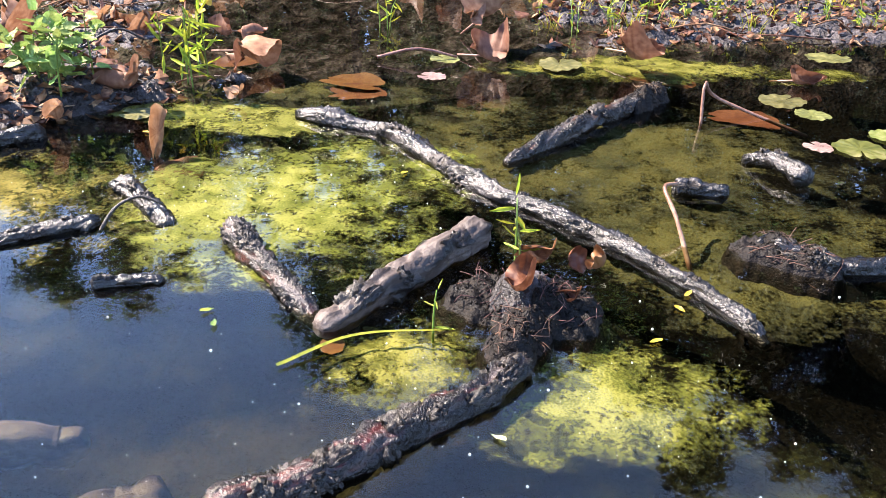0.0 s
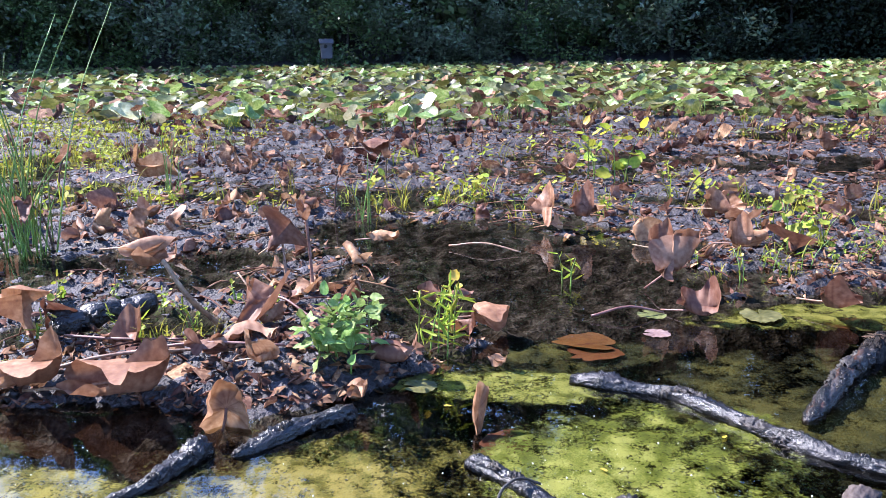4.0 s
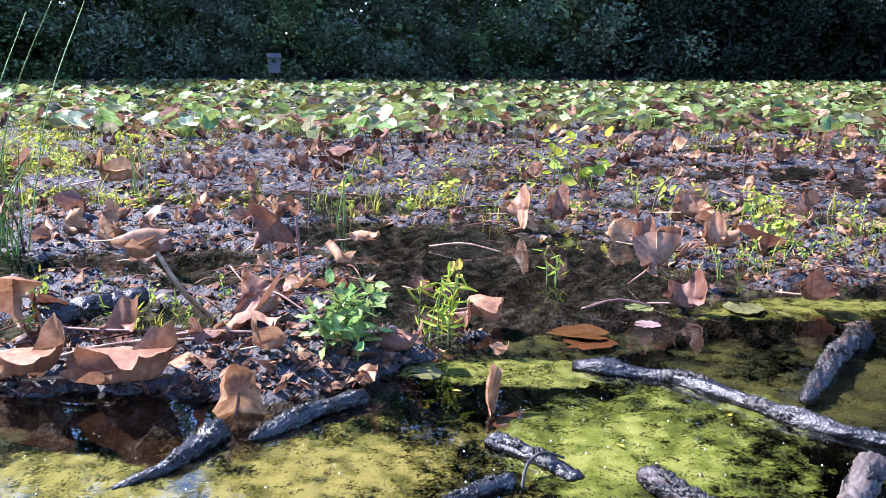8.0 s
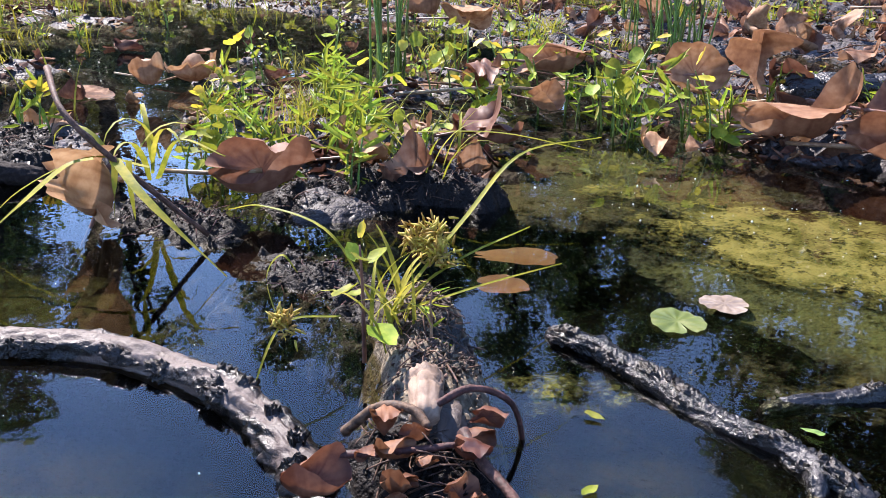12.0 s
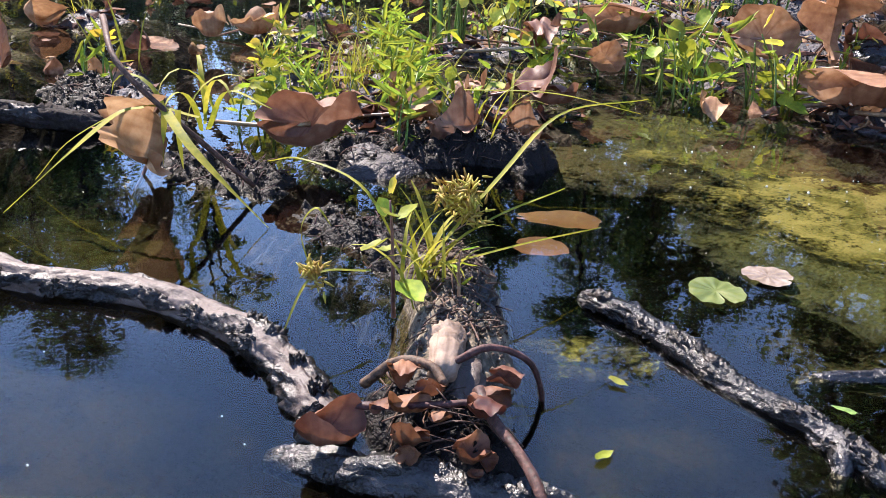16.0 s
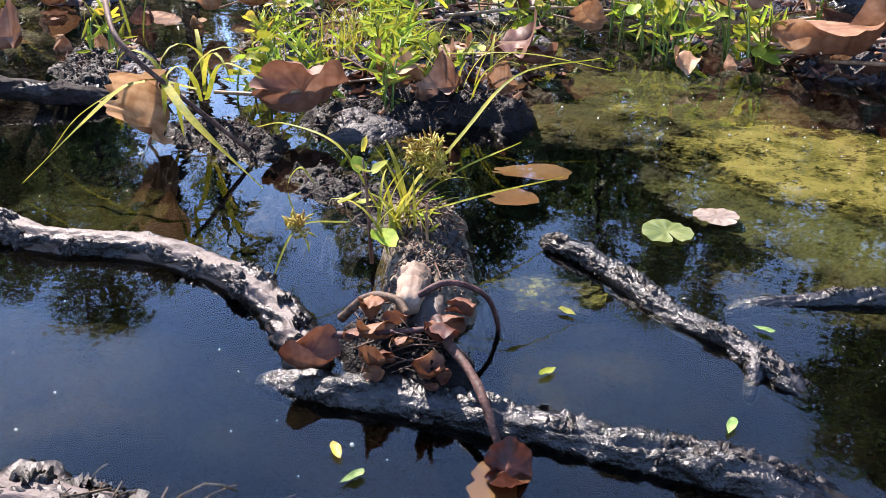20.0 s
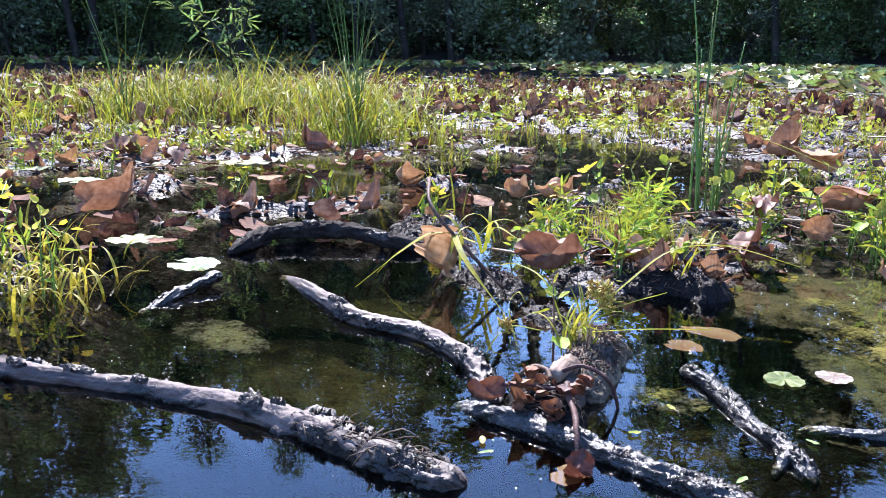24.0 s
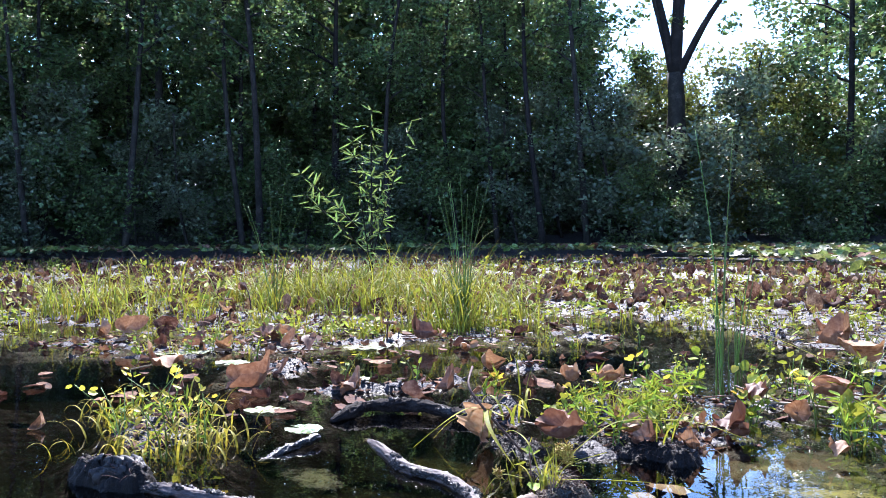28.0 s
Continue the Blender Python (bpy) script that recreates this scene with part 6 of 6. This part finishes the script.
lone_blade("thin sedge blade arching aside", [(-1.62, 0.69, 0.05), (-1.66, 0.68, 0.11), (-1.74, 0.68, 0.118), (-1.79, 0.68, 0.105)], 0.004)
lone_blade("curling pale sedge blade", [(-1.70, 0.66, 0.0), (-1.71, 0.65, 0.06), (-1.70, 0.66, 0.085), (-1.685, 0.665, 0.07)], 0.006)
lone_blade("sedge blade lying low over the water", [(-1.59, 0.68, 0.05), (-1.56, 0.79, 0.05), (-1.54, 0.9, 0.04)], 0.0035)
lone_blade("sedge blade bent down to the water", [(-1.63, 0.66, 0.045), (-1.65, 0.61, 0.05), (-1.645, 0.565, 0.004)], 0.0035)
lone_blade("broad sedge blade bent down to the water", [(-2.01, 0.71, 0.11), (-1.95, 0.695, 0.088), (-1.90, 0.70, 0.055), (-1.86, 0.73, 0.0)], 0.012)
lone_blade("long drooping sedge blade with its tip in the water", [(-2.02, 0.69, 0.115), (-2.03, 0.66, 0.11), (-2.035, 0.60, 0.075), (-2.08, 0.54, 0.012)], 0.011)
lone_blade("sedge blade hanging straight down", [(-2.01, 0.71, 0.112), (-2.008, 0.703, 0.08), (-2.01, 0.70, 0.045)], 0.009)
lone_blade("sedge blade hanging beside the bent stem", [(-2.0, 0.72, 0.11), (-1.995, 0.715, 0.08), (-1.985, 0.71, 0.045)], 0.007)
lone_blade("yellow sedge blade over the torn leaf", [(-2.02, 0.76, 0.09), (-2.08, 0.72, 0.1), (-2.14, 0.66, 0.06), (-2.17, 0.62, 0.01)], 0.008)
lone_blade("sedge blade leaning over the brown leaf", [(-2.06, 0.80, 0.06), (-2.0, 0.79, 0.12), (-1.93, 0.80, 0.11)], 0.008)
stalk("dark bent stem holding the drooping sedge", [(-2.14, 0.72, 0.2), (-2.05, 0.68, 0.165), (-2.01, 0.71, 0.11), (-1.96, 0.79, 0.01)], 0.004, STALK_DARK)
lone_blade("straw-coloured dry stem across the leaves", [(-1.93, 1.16, 0.075), (-1.8, 1.2, 0.085), (-1.68, 1.24, 0.07)], 0.004)
lone_blade("yellow grass stem floating by the stump", [(-0.18, 0.93, 0.004), (-0.1, 0.995, 0.008), (0.02, 1.02, 0.008)], 0.006)
lone_blade("long fallen green rush leaning across the weeds", [(-2.42, 1.62, 0.30), (-2.2, 1.75, 0.22), (-1.9, 1.9, 0.1)], 0.006)


def seed_head(x, y, z, seed):
    """A bristling sedge flower head of many spikelets."""
    r = random.Random(seed)
    root = tagged(new("sedge_flower"), "bristly yellow-brown sedge flower head", "flower")
    root.location = (x, y, z)
    for _ in range(64):
        d = Vector((r.gauss(0, 1), r.gauss(0, 1), 0.5 + r.gauss(0, 0.9))).normalized()
        c = Vector((r.gauss(0, 0.005), r.gauss(0, 0.005), r.gauss(0, 0.006)))
        part("spikelet", tube([c + d * 0.001, c + d * 0.005, c + d * 0.011], [0.0008, 0.0013, 0.0004], 5), SEED, root)
    return root


SEED = surface("sedge_spikelet", [(0.3, 0.2, 0.025), (0.46, 0.34, 0.05)], 0.01, 0.003, (0.5, 0.7), 0.2, 0.001, glow=0.2, vary=0.25)
seed_head(-1.645, 0.605, 0.055, 1)
for i, (x, y, z) in enumerate(((-1.60, 0.725, 0.105), (-1.585, 0.735, 0.11), (-1.6, 0.74, 0.095), (-1.575, 0.73, 0.095))):
    seed_head(x, y, z, 2 + i)


def rush(label, stems, tall, seed, splay=0.16, tall_ones=3, wide=0.02):
    r = random.Random(seed)
    root = tagged(new("rush_clump"), label, "rushes")
    for i in range(stems):
        a, h = r.uniform(0, 6.28), tall * (r.uniform(0.85, 1.05) if i < tall_ones else r.uniform(0.22, 0.6))
        k = splay * h * r.uniform(0.1, 1.3)
        bx, by = r.gauss(0, wide), r.gauss(0, wide)
        part("stem", tube(spline([(bx, by, -0.04), (bx + 0.4 * k * math.cos(a), by + 0.4 * k * math.sin(a), h * 0.55), (bx + k * math.cos(a), by + k * math.sin(a), h)], 9), np.linspace(0.0034, 0.0012, 9), 6), RUSH, root)
    return root


at(rush("tall green rushes standing on the weedy bank", 13, 0.95, 160, 0.14, 2), -2.42, 1.72)
at(rush("leaning green rushes on the mud", 36, 0.95, 161, 0.5, 9, 0.075), -2.24, 3.06)
at(rush("short green rushes on the far mud", 9, 0.34, 166, 0.35, 3, 0.03), -2.1, 4.2)
at(rush("clump of green rushes by the mud flat", 10, 0.7, 162, 0.4, 3), -2.6, 3.5)
at(rush("tall thick clump of green rushes behind the flat", 30, 0.95, 163, 0.2, 8), -4.9, 1.6)
at(rush("thin green rushes on the mud", 7, 0.32, 164, 0.3, 2), -1.03, 3.6)
at(rush("sparse rushes in the grass", 12, 0.9, 165, 0.3, 5), -6.3, 0.6)


def willow(x, y):
    """A young willow: thin stems with long narrow leaves."""
    r = random.Random(170)
    root = tagged(new("willow_sapling"), "young willow sapling with narrow bright green leaves", "sapling")
    root.location = (x, y, top_at(x, y))
    long_leaf = mesh("leaf", *leaf_shape(0.10, 0.021, 0.0, 0.1, 0.01, 0.8, 640, 3, 12, 0.25), GREEN_DULL)
    for s in range(7):
        a, h = s * 0.9 + r.random(), r.uniform(0.9, 1.75) if s else 1.75
        k = 0.0 if s == 0 else r.uniform(0.3, 0.7)
        z0 = 0.0 if s == 0 else r.uniform(0.2, 0.7)
        line = spline([(0, 0, z0 - 0.03), (k * 0.5 * math.cos(a), k * 0.5 * math.sin(a), z0 + (h - z0) * 0.5), (k * math.cos(a), k * math.sin(a), h)], 12)
        part("stem" if s == 0 else "branch", tube(line, np.linspace(0.014 if s == 0 else 0.007, 0.002, 12), 6), TREE_BARK, root)
        for j in range(60 if s == 0 else 40):
            p = line[r.randrange(2, 12)]
            ob = part("leaf", long_leaf, None, root)
            ob.matrix_basis = Matrix.Translation(p) @ Euler((r.gauss(0, 0.4), r.gauss(-0.15, 0.5), r.uniform(0, 6.28))).to_matrix().to_4x4() @ Matrix.Translation((0.07, 0, 0)) @ Matrix.Scale(r.uniform(0.7, 1.3), 4)
    return root


willow(-7.8, 1.65)

# ---- nest box ----
box = tagged(new("nest_box"), "grey wooden nest box on a post before the far bank", "nest box")
box.matrix_basis = pose(-5.0, 25.7, 0, 0, 0, 14)


def slab(cx, cy, cz, sx, sy, sz, slope=0.0):
    bm = bmesh.new()
    bmesh.ops.create_cube(bm, size=1.0)
    for v in bm.verts:
        v.co = Vector((cx + v.co.x * sx, cy + v.co.y * sy, cz + v.co.z * sz + slope * v.co.y))
    bmesh.ops.bevel(bm, geom=bm.edges[:], offset=min(sx, sy, sz) * 0.06, segments=1, affect="EDGES")
    geo = [tuple(v.co) for v in bm.verts], [tuple(v.index for v in f.verts) for f in bm.faces]
    bm.verts.index_update()
    geo = [tuple(v.co) for v in bm.verts], [tuple(v.index for v in f.verts) for f in bm.faces]
    bm.free()
    return geo


part("body", slab(0, 0, 0.83, 0.34, 0.30, 0.48), BOARD, box, smooth=False)
part("roof", slab(0, -0.03, 1.10, 0.42, 0.42, 0.03, 0.12), BOARD, box, smooth=False)
# Black disc on the closed front, painting in the hole's dark inside.
part("entrance_hole", tube([(-0.03, -0.149, 0.95), (-0.03, -0.154, 0.95)], 0.055, 14), DARK, box, "round black disc painting the shade of the entrance hole")
part("post", tube([(0, 0.16, -0.3), (0, 0.16, 1.1)], 0.035, 10), TREE_BARK, box)

# ---- boulder on the far bank ----
rock_bm = bmesh.new()
bmesh.ops.create_icosphere(rock_bm, subdivisions=4, radius=1.0)
for v in rock_bm.verts:
    k = 1 + 0.12 * float(fbm(v.co.x * 2 + v.co.z, v.co.y * 2 - v.co.z, 1.0, 3, 91))
    v.co = Vector((v.co.x * 0.72 * k, v.co.y * 0.6 * k, v.co.z * 0.95 * k * (1.0 if v.co.z > 0 else 0.4)))
for face in rock_bm.faces:
    face.smooth = True
rock_me = bpy.data.meshes.new("boulder")
rock_bm.to_mesh(rock_me)
rock_bm.free()
rock_me.materials.append(ROCK)
boulder = tagged(part("boulder", rock_me, None), "big dark grey rounded boulder, the far bank's shade put into its colour", "boulder")
boulder.location = (15.85, 24.8, 0.15)

# ---- weeds over the mud ----
TUFTS = [tuft("yellow-green grass tuft on the mud", 11, 0.11, 0.0045, 0.6, 0.02, 180 + i, group="grass tufts") for i in range(5)]
HERBS = [sprig("small yellow-green weed on the mud", 2, 0.085, LEAF_LANCE if i % 2 else LEAF_ROUND, 5, 0.62, 190 + i, 0.6, i % 3 == 0, group="small weeds") for i in range(6)]


def lushness(x, y):
    """How thick the green growth stands at a place, 0 to 1."""
    d = math.hypot(x + 0.6, y)
    side = float(step(-1.4, -3.2, x))
    v = 0.02 + 0.36 * side + (0.25 if -0.3 < x and y < 4.3 else 0.0) + 1.0 * float(fbm(x, y, 0.7, 3, 55))
    return v * (0.3 if side < 0.5 and d > 7.5 else 0.5 if side < 0.5 and d > 4.2 else 1.0)


wr = random.Random(31)
spots = []
while len(spots) < 2500:
    yaw, d = radians(wr.uniform(-38, 112)), 1.9 + 9.5 * wr.random() ** 0.85
    x, y = -0.6 - math.sin(yaw) * d, math.cos(yaw) * d
    if (y < np.interp(x, SHORE_X, SHORE_Y) + 0.12 and (x > -1.9 or height(x, y) < 0.004)) or height(x, y) < -0.02 or wr.random() > lushness(x, y):
        continue
    spots.append((d, x, y))
spots.sort()
weeds, grass = [], []
for i, (d, x, y) in enumerate(spots):
    s = wr.uniform(0.6, 1.25)
    if i < 230:
        place((TUFTS if wr.random() < 0.4 else HERBS)[wr.randrange(5)], x, y, top_at(x, y) - 0.005, wr.uniform(0, 6.28), s)
    elif wr.random() < 0.55:
        for _ in range(7):
            grass.append(blade((x + wr.gauss(0, 0.03), y + wr.gauss(0, 0.03), top_at(x, y) - 0.01), wr.uniform(0, 6.28), 0.13 * s * wr.uniform(0.6, 1.3), 0.006, wr.uniform(0.2, 0.9), 0.25, 5))
    else:
        for _ in range(9):
            m = Matrix.LocRotScale((x + wr.gauss(0, 0.04), y + wr.gauss(0, 0.04), top_at(x, y) + wr.uniform(0.01, 0.10) * s), Euler((wr.gauss(0, 0.5), wr.gauss(0, 0.5), wr.uniform(0, 6.28))), (s, s, s))
            weeds.append(moved(leaf_shape(0.04, wr.uniform(0.015, 0.034), 0.1, 0.1, 0.02, 0.5, i, 1, 7, 0.2), m))
for _ in range(950):
    x, y = wr.uniform(-9.5, -4.6), wr.uniform(-1.5, 4.5)
    thick = max(1.3 - math.hypot(x + 7.0, y - 1.5) / 1.5, 1.2 - math.hypot(x + 5.0, y - 1.6) / 0.6, 1.0 - math.hypot(x + 6.8, y + 0.4) / 1.3)
    if wr.random() * 0.9 > thick + 0.45 * float(fbm(x, y, 0.5, 3, 61)) + 0.02:
        continue
    tall = wr.uniform(0.25, 0.6) * (0.45 + 0.75 * max(0.0, min(1.0, thick)))
    for _ in range(14):
        grass.append(blade((x + wr.gauss(0, 0.06), y + wr.gauss(0, 0.06), top_at(x, y) - 0.02), wr.uniform(0, 6.28), tall * wr.uniform(0.5, 1.15), 0.009, wr.uniform(0.3, 1.15), 0.25, 6))
WEED = surface("small_weed_leaves", [(0.13, 0.16, 0.016), (0.25, 0.27, 0.028), (0.38, 0.36, 0.05)], 0.05, 0.008, (0.5, 0.75), 0, 0, spec=0.25, glow=0.4, vary=0.35, hue=0.03, island=True)
for _ in range(330):
    yaw, d = radians(wr.uniform(42, 112)), wr.uniform(5, 19)
    x, y = -0.6 - math.sin(yaw) * d, math.cos(yaw) * d
    if fbm(x, y, 0.9, 3, 65) < 0.08 or in_pads(x, y):
        continue
    tall = wr.uniform(0.1, 0.32)
    for _ in range(16):
        s = wr.uniform(0.8, 1.6)
        m = Matrix.LocRotScale((x + wr.gauss(0, 0.09), y + wr.gauss(0, 0.09), top_at(x, y) + tall * wr.random()), Euler((wr.gauss(0, 0.6), wr.gauss(0, 0.6), wr.uniform(0, 6.28))), (s, s, s))
        weeds.append(moved(leaf_shape(0.05, wr.uniform(0.014, 0.034), 0.1, 0.1, 0.02, 0.5, _, 1, 7, 0.2), m))
for _ in range(2600):
    yaw, d = radians(wr.uniform(40, 112)), wr.uniform(8, 26)
    x, y = -0.6 - math.sin(yaw) * d, math.cos(yaw) * d
    if in_pads(x, y) or wr.random() > 0.45 + 0.9 * float(fbm(x, y, 1.4, 3, 67)):
        continue
    for _ in range(5):
        grass.append(blade((x + wr.gauss(0, 0.09), y + wr.gauss(0, 0.09), top_at(x, y) - 0.02), wr.uniform(0, 6.28), wr.uniform(0.07, 0.22), 0.018, wr.uniform(0.3, 1.15), 0.25, 4))
tagged(part("grass", joined(grass), GRASS), "yellow-green grass over the mud flats", "grass", kind="stuff")
tagged(part("weeds", joined(weeds), WEED), "small yellow-green weeds over the mud flats", "weeds", kind="stuff")

# ---- debris on the mud ----


def chips(count, size, material, name, label, category, flat, seed, reach=6.5):
    """Small broken pieces strewn over the mud."""
    r = np.random.default_rng(seed)
    base = np.array([(1, 0, 0), (0, 1, 0), (-1, 0, 0), (0, -1, 0), (0, 0, 1), (0, 0, -1)], float)
    tri = [(0, 1, 4), (1, 2, 4), (2, 3, 4), (3, 0, 4), (1, 0, 5), (2, 1, 5), (3, 2, 5), (0, 3, 5)]
    verts, faces, k = [], [], 0
    while k < count:
        yaw, d = radians(r.uniform(-40, 112)), 1.7 + reach * r.random() ** 1.25
        x, y = -0.6 - math.sin(yaw) * d, math.cos(yaw) * d
        h = height(x, y)
        if h < -0.008:
            continue
        s = size * r.uniform(0.4, 1.6)
        turn = Euler((r.normal() * 0.4, r.normal() * 0.4, r.uniform(0, 6.28))).to_matrix()
        p = base * (1 + 0.5 * r.normal(size=(6, 1))) * (s, s * r.uniform(0.3, 1.0), s * flat)
        verts += [tuple(turn @ Vector(q) + Vector((x, y, h + s * flat * 0.5))) for q in p]
        faces += [tuple(i + 6 * k for i in f) for f in tri]
        k += 1
    return tagged(part(name, (verts, faces), material, smooth=False), label, category, kind="stuff")


chips(20000, 0.015, LEAF_STUFF, "leaf_crumbs", "brown crumbs of leaves and bark on the mud", "debris", 0.2, 1)
chips(14000, 0.009, MUD, "mud_clods", "small black clods on the wet mud", "mud", 0.55, 2)
tr2 = random.Random(41)
twigs = []
while len(twigs) < 760:
    yaw, d = radians(tr2.uniform(-38, 112)), 1.9 + 6 * tr2.random()
    x, y = -0.6 - math.sin(yaw) * d, math.cos(yaw) * d
    if y < np.interp(x, SHORE_X, SHORE_Y) + 0.05 or height(x, y) < -0.01:
        continue
    a, n = tr2.uniform(0, 6.28), tr2.uniform(0.04, 0.16)
    p = [(x + math.cos(a) * n * q, y + math.sin(a) * n * q, top_at(x + math.cos(a) * n * q, y + math.sin(a) * n * q) + 0.006 + 0.03 * tr2.random() * (q == 0)) for q in (-1, 0, 1)]
    twigs.append(tube(spline(p, 5), 0.0025, 5))
tagged(part("twigs", joined(twigs), LEAF_STUFF), "dead stalks and twigs strewn on the mud", "twigs", kind="stuff")
scraps = []
for i in range(1100):
    x = tr2.uniform(-2.5, 1.4)
    y = float(np.interp(x, SHORE_X, SHORE_Y)) + 0.55 * tr2.random() ** 1.3 - 0.03
    if height(x, y) < -0.004:
        continue
    s = tr2.uniform(0.3, 1.1)
    m = Matrix.LocRotScale((x, y, height(x, y) + 0.006), Euler((tr2.gauss(0, 0.5), tr2.gauss(0, 0.5), tr2.uniform(0, 6.28))), (s, s, s))
    scraps.append(moved(leaf_shape(0.05, tr2.uniform(0.012, 0.04), 0.3, tr2.uniform(-0.2, 0.4), 0.08, tr2.uniform(0.5, 4.0), i, 2, 10, 0.1, 0.2, 0.4, 0.05), m))
tagged(part("leaf_scraps", joined(scraps), LEAF_STUFF), "torn brown scraps of leaves along the bank", "leaves", kind="stuff")
# bubbles caught in the algae
br = np.random.default_rng(51)
bubbles = []
while len(bubbles) < 420:
    cx, cy, rx, ry = ((-0.33, 1.42, 0.26, 0.26), (0.08, 0.95, 0.22, 0.14), (-0.95, 1.25, 0.35, 0.2), (-1.5, 1.3, 0.35, 0.15), (-0.33, 1.42, 0.2, 0.2), (0.3, 0.85, 0.4, 0.25), (-0.2, 0.8, 0.5, 0.2), (-1.55, 0.45, 0.4, 0.2))[br.integers(0, 8)]
    x, y, s = cx + br.normal() * rx * 0.6, cy + br.normal() * ry * 0.6, 0.0005 + 0.0013 * br.random() ** 3
    bubbles.append(moved(tube([(0, 0, -s), (0, 0, -s * 0.5), (0, 0, s * 0.4), (0, 0, s * 0.9)], [s * 0.3, s, s * 0.9, s * 0.3], 7), Matrix.Translation((x, y, 0.001))))
FOAM = surface("pale_bubbles", [(0.5, 0.52, 0.42), (0.7, 0.7, 0.6)], 0.01, 0.002, (0.1, 0.3), 0, 0, vary=0.2, island=True)
tagged(part("bubbles", joined(bubbles), FOAM), "pale bubbles caught in the algae", "bubbles", kind="stuff")
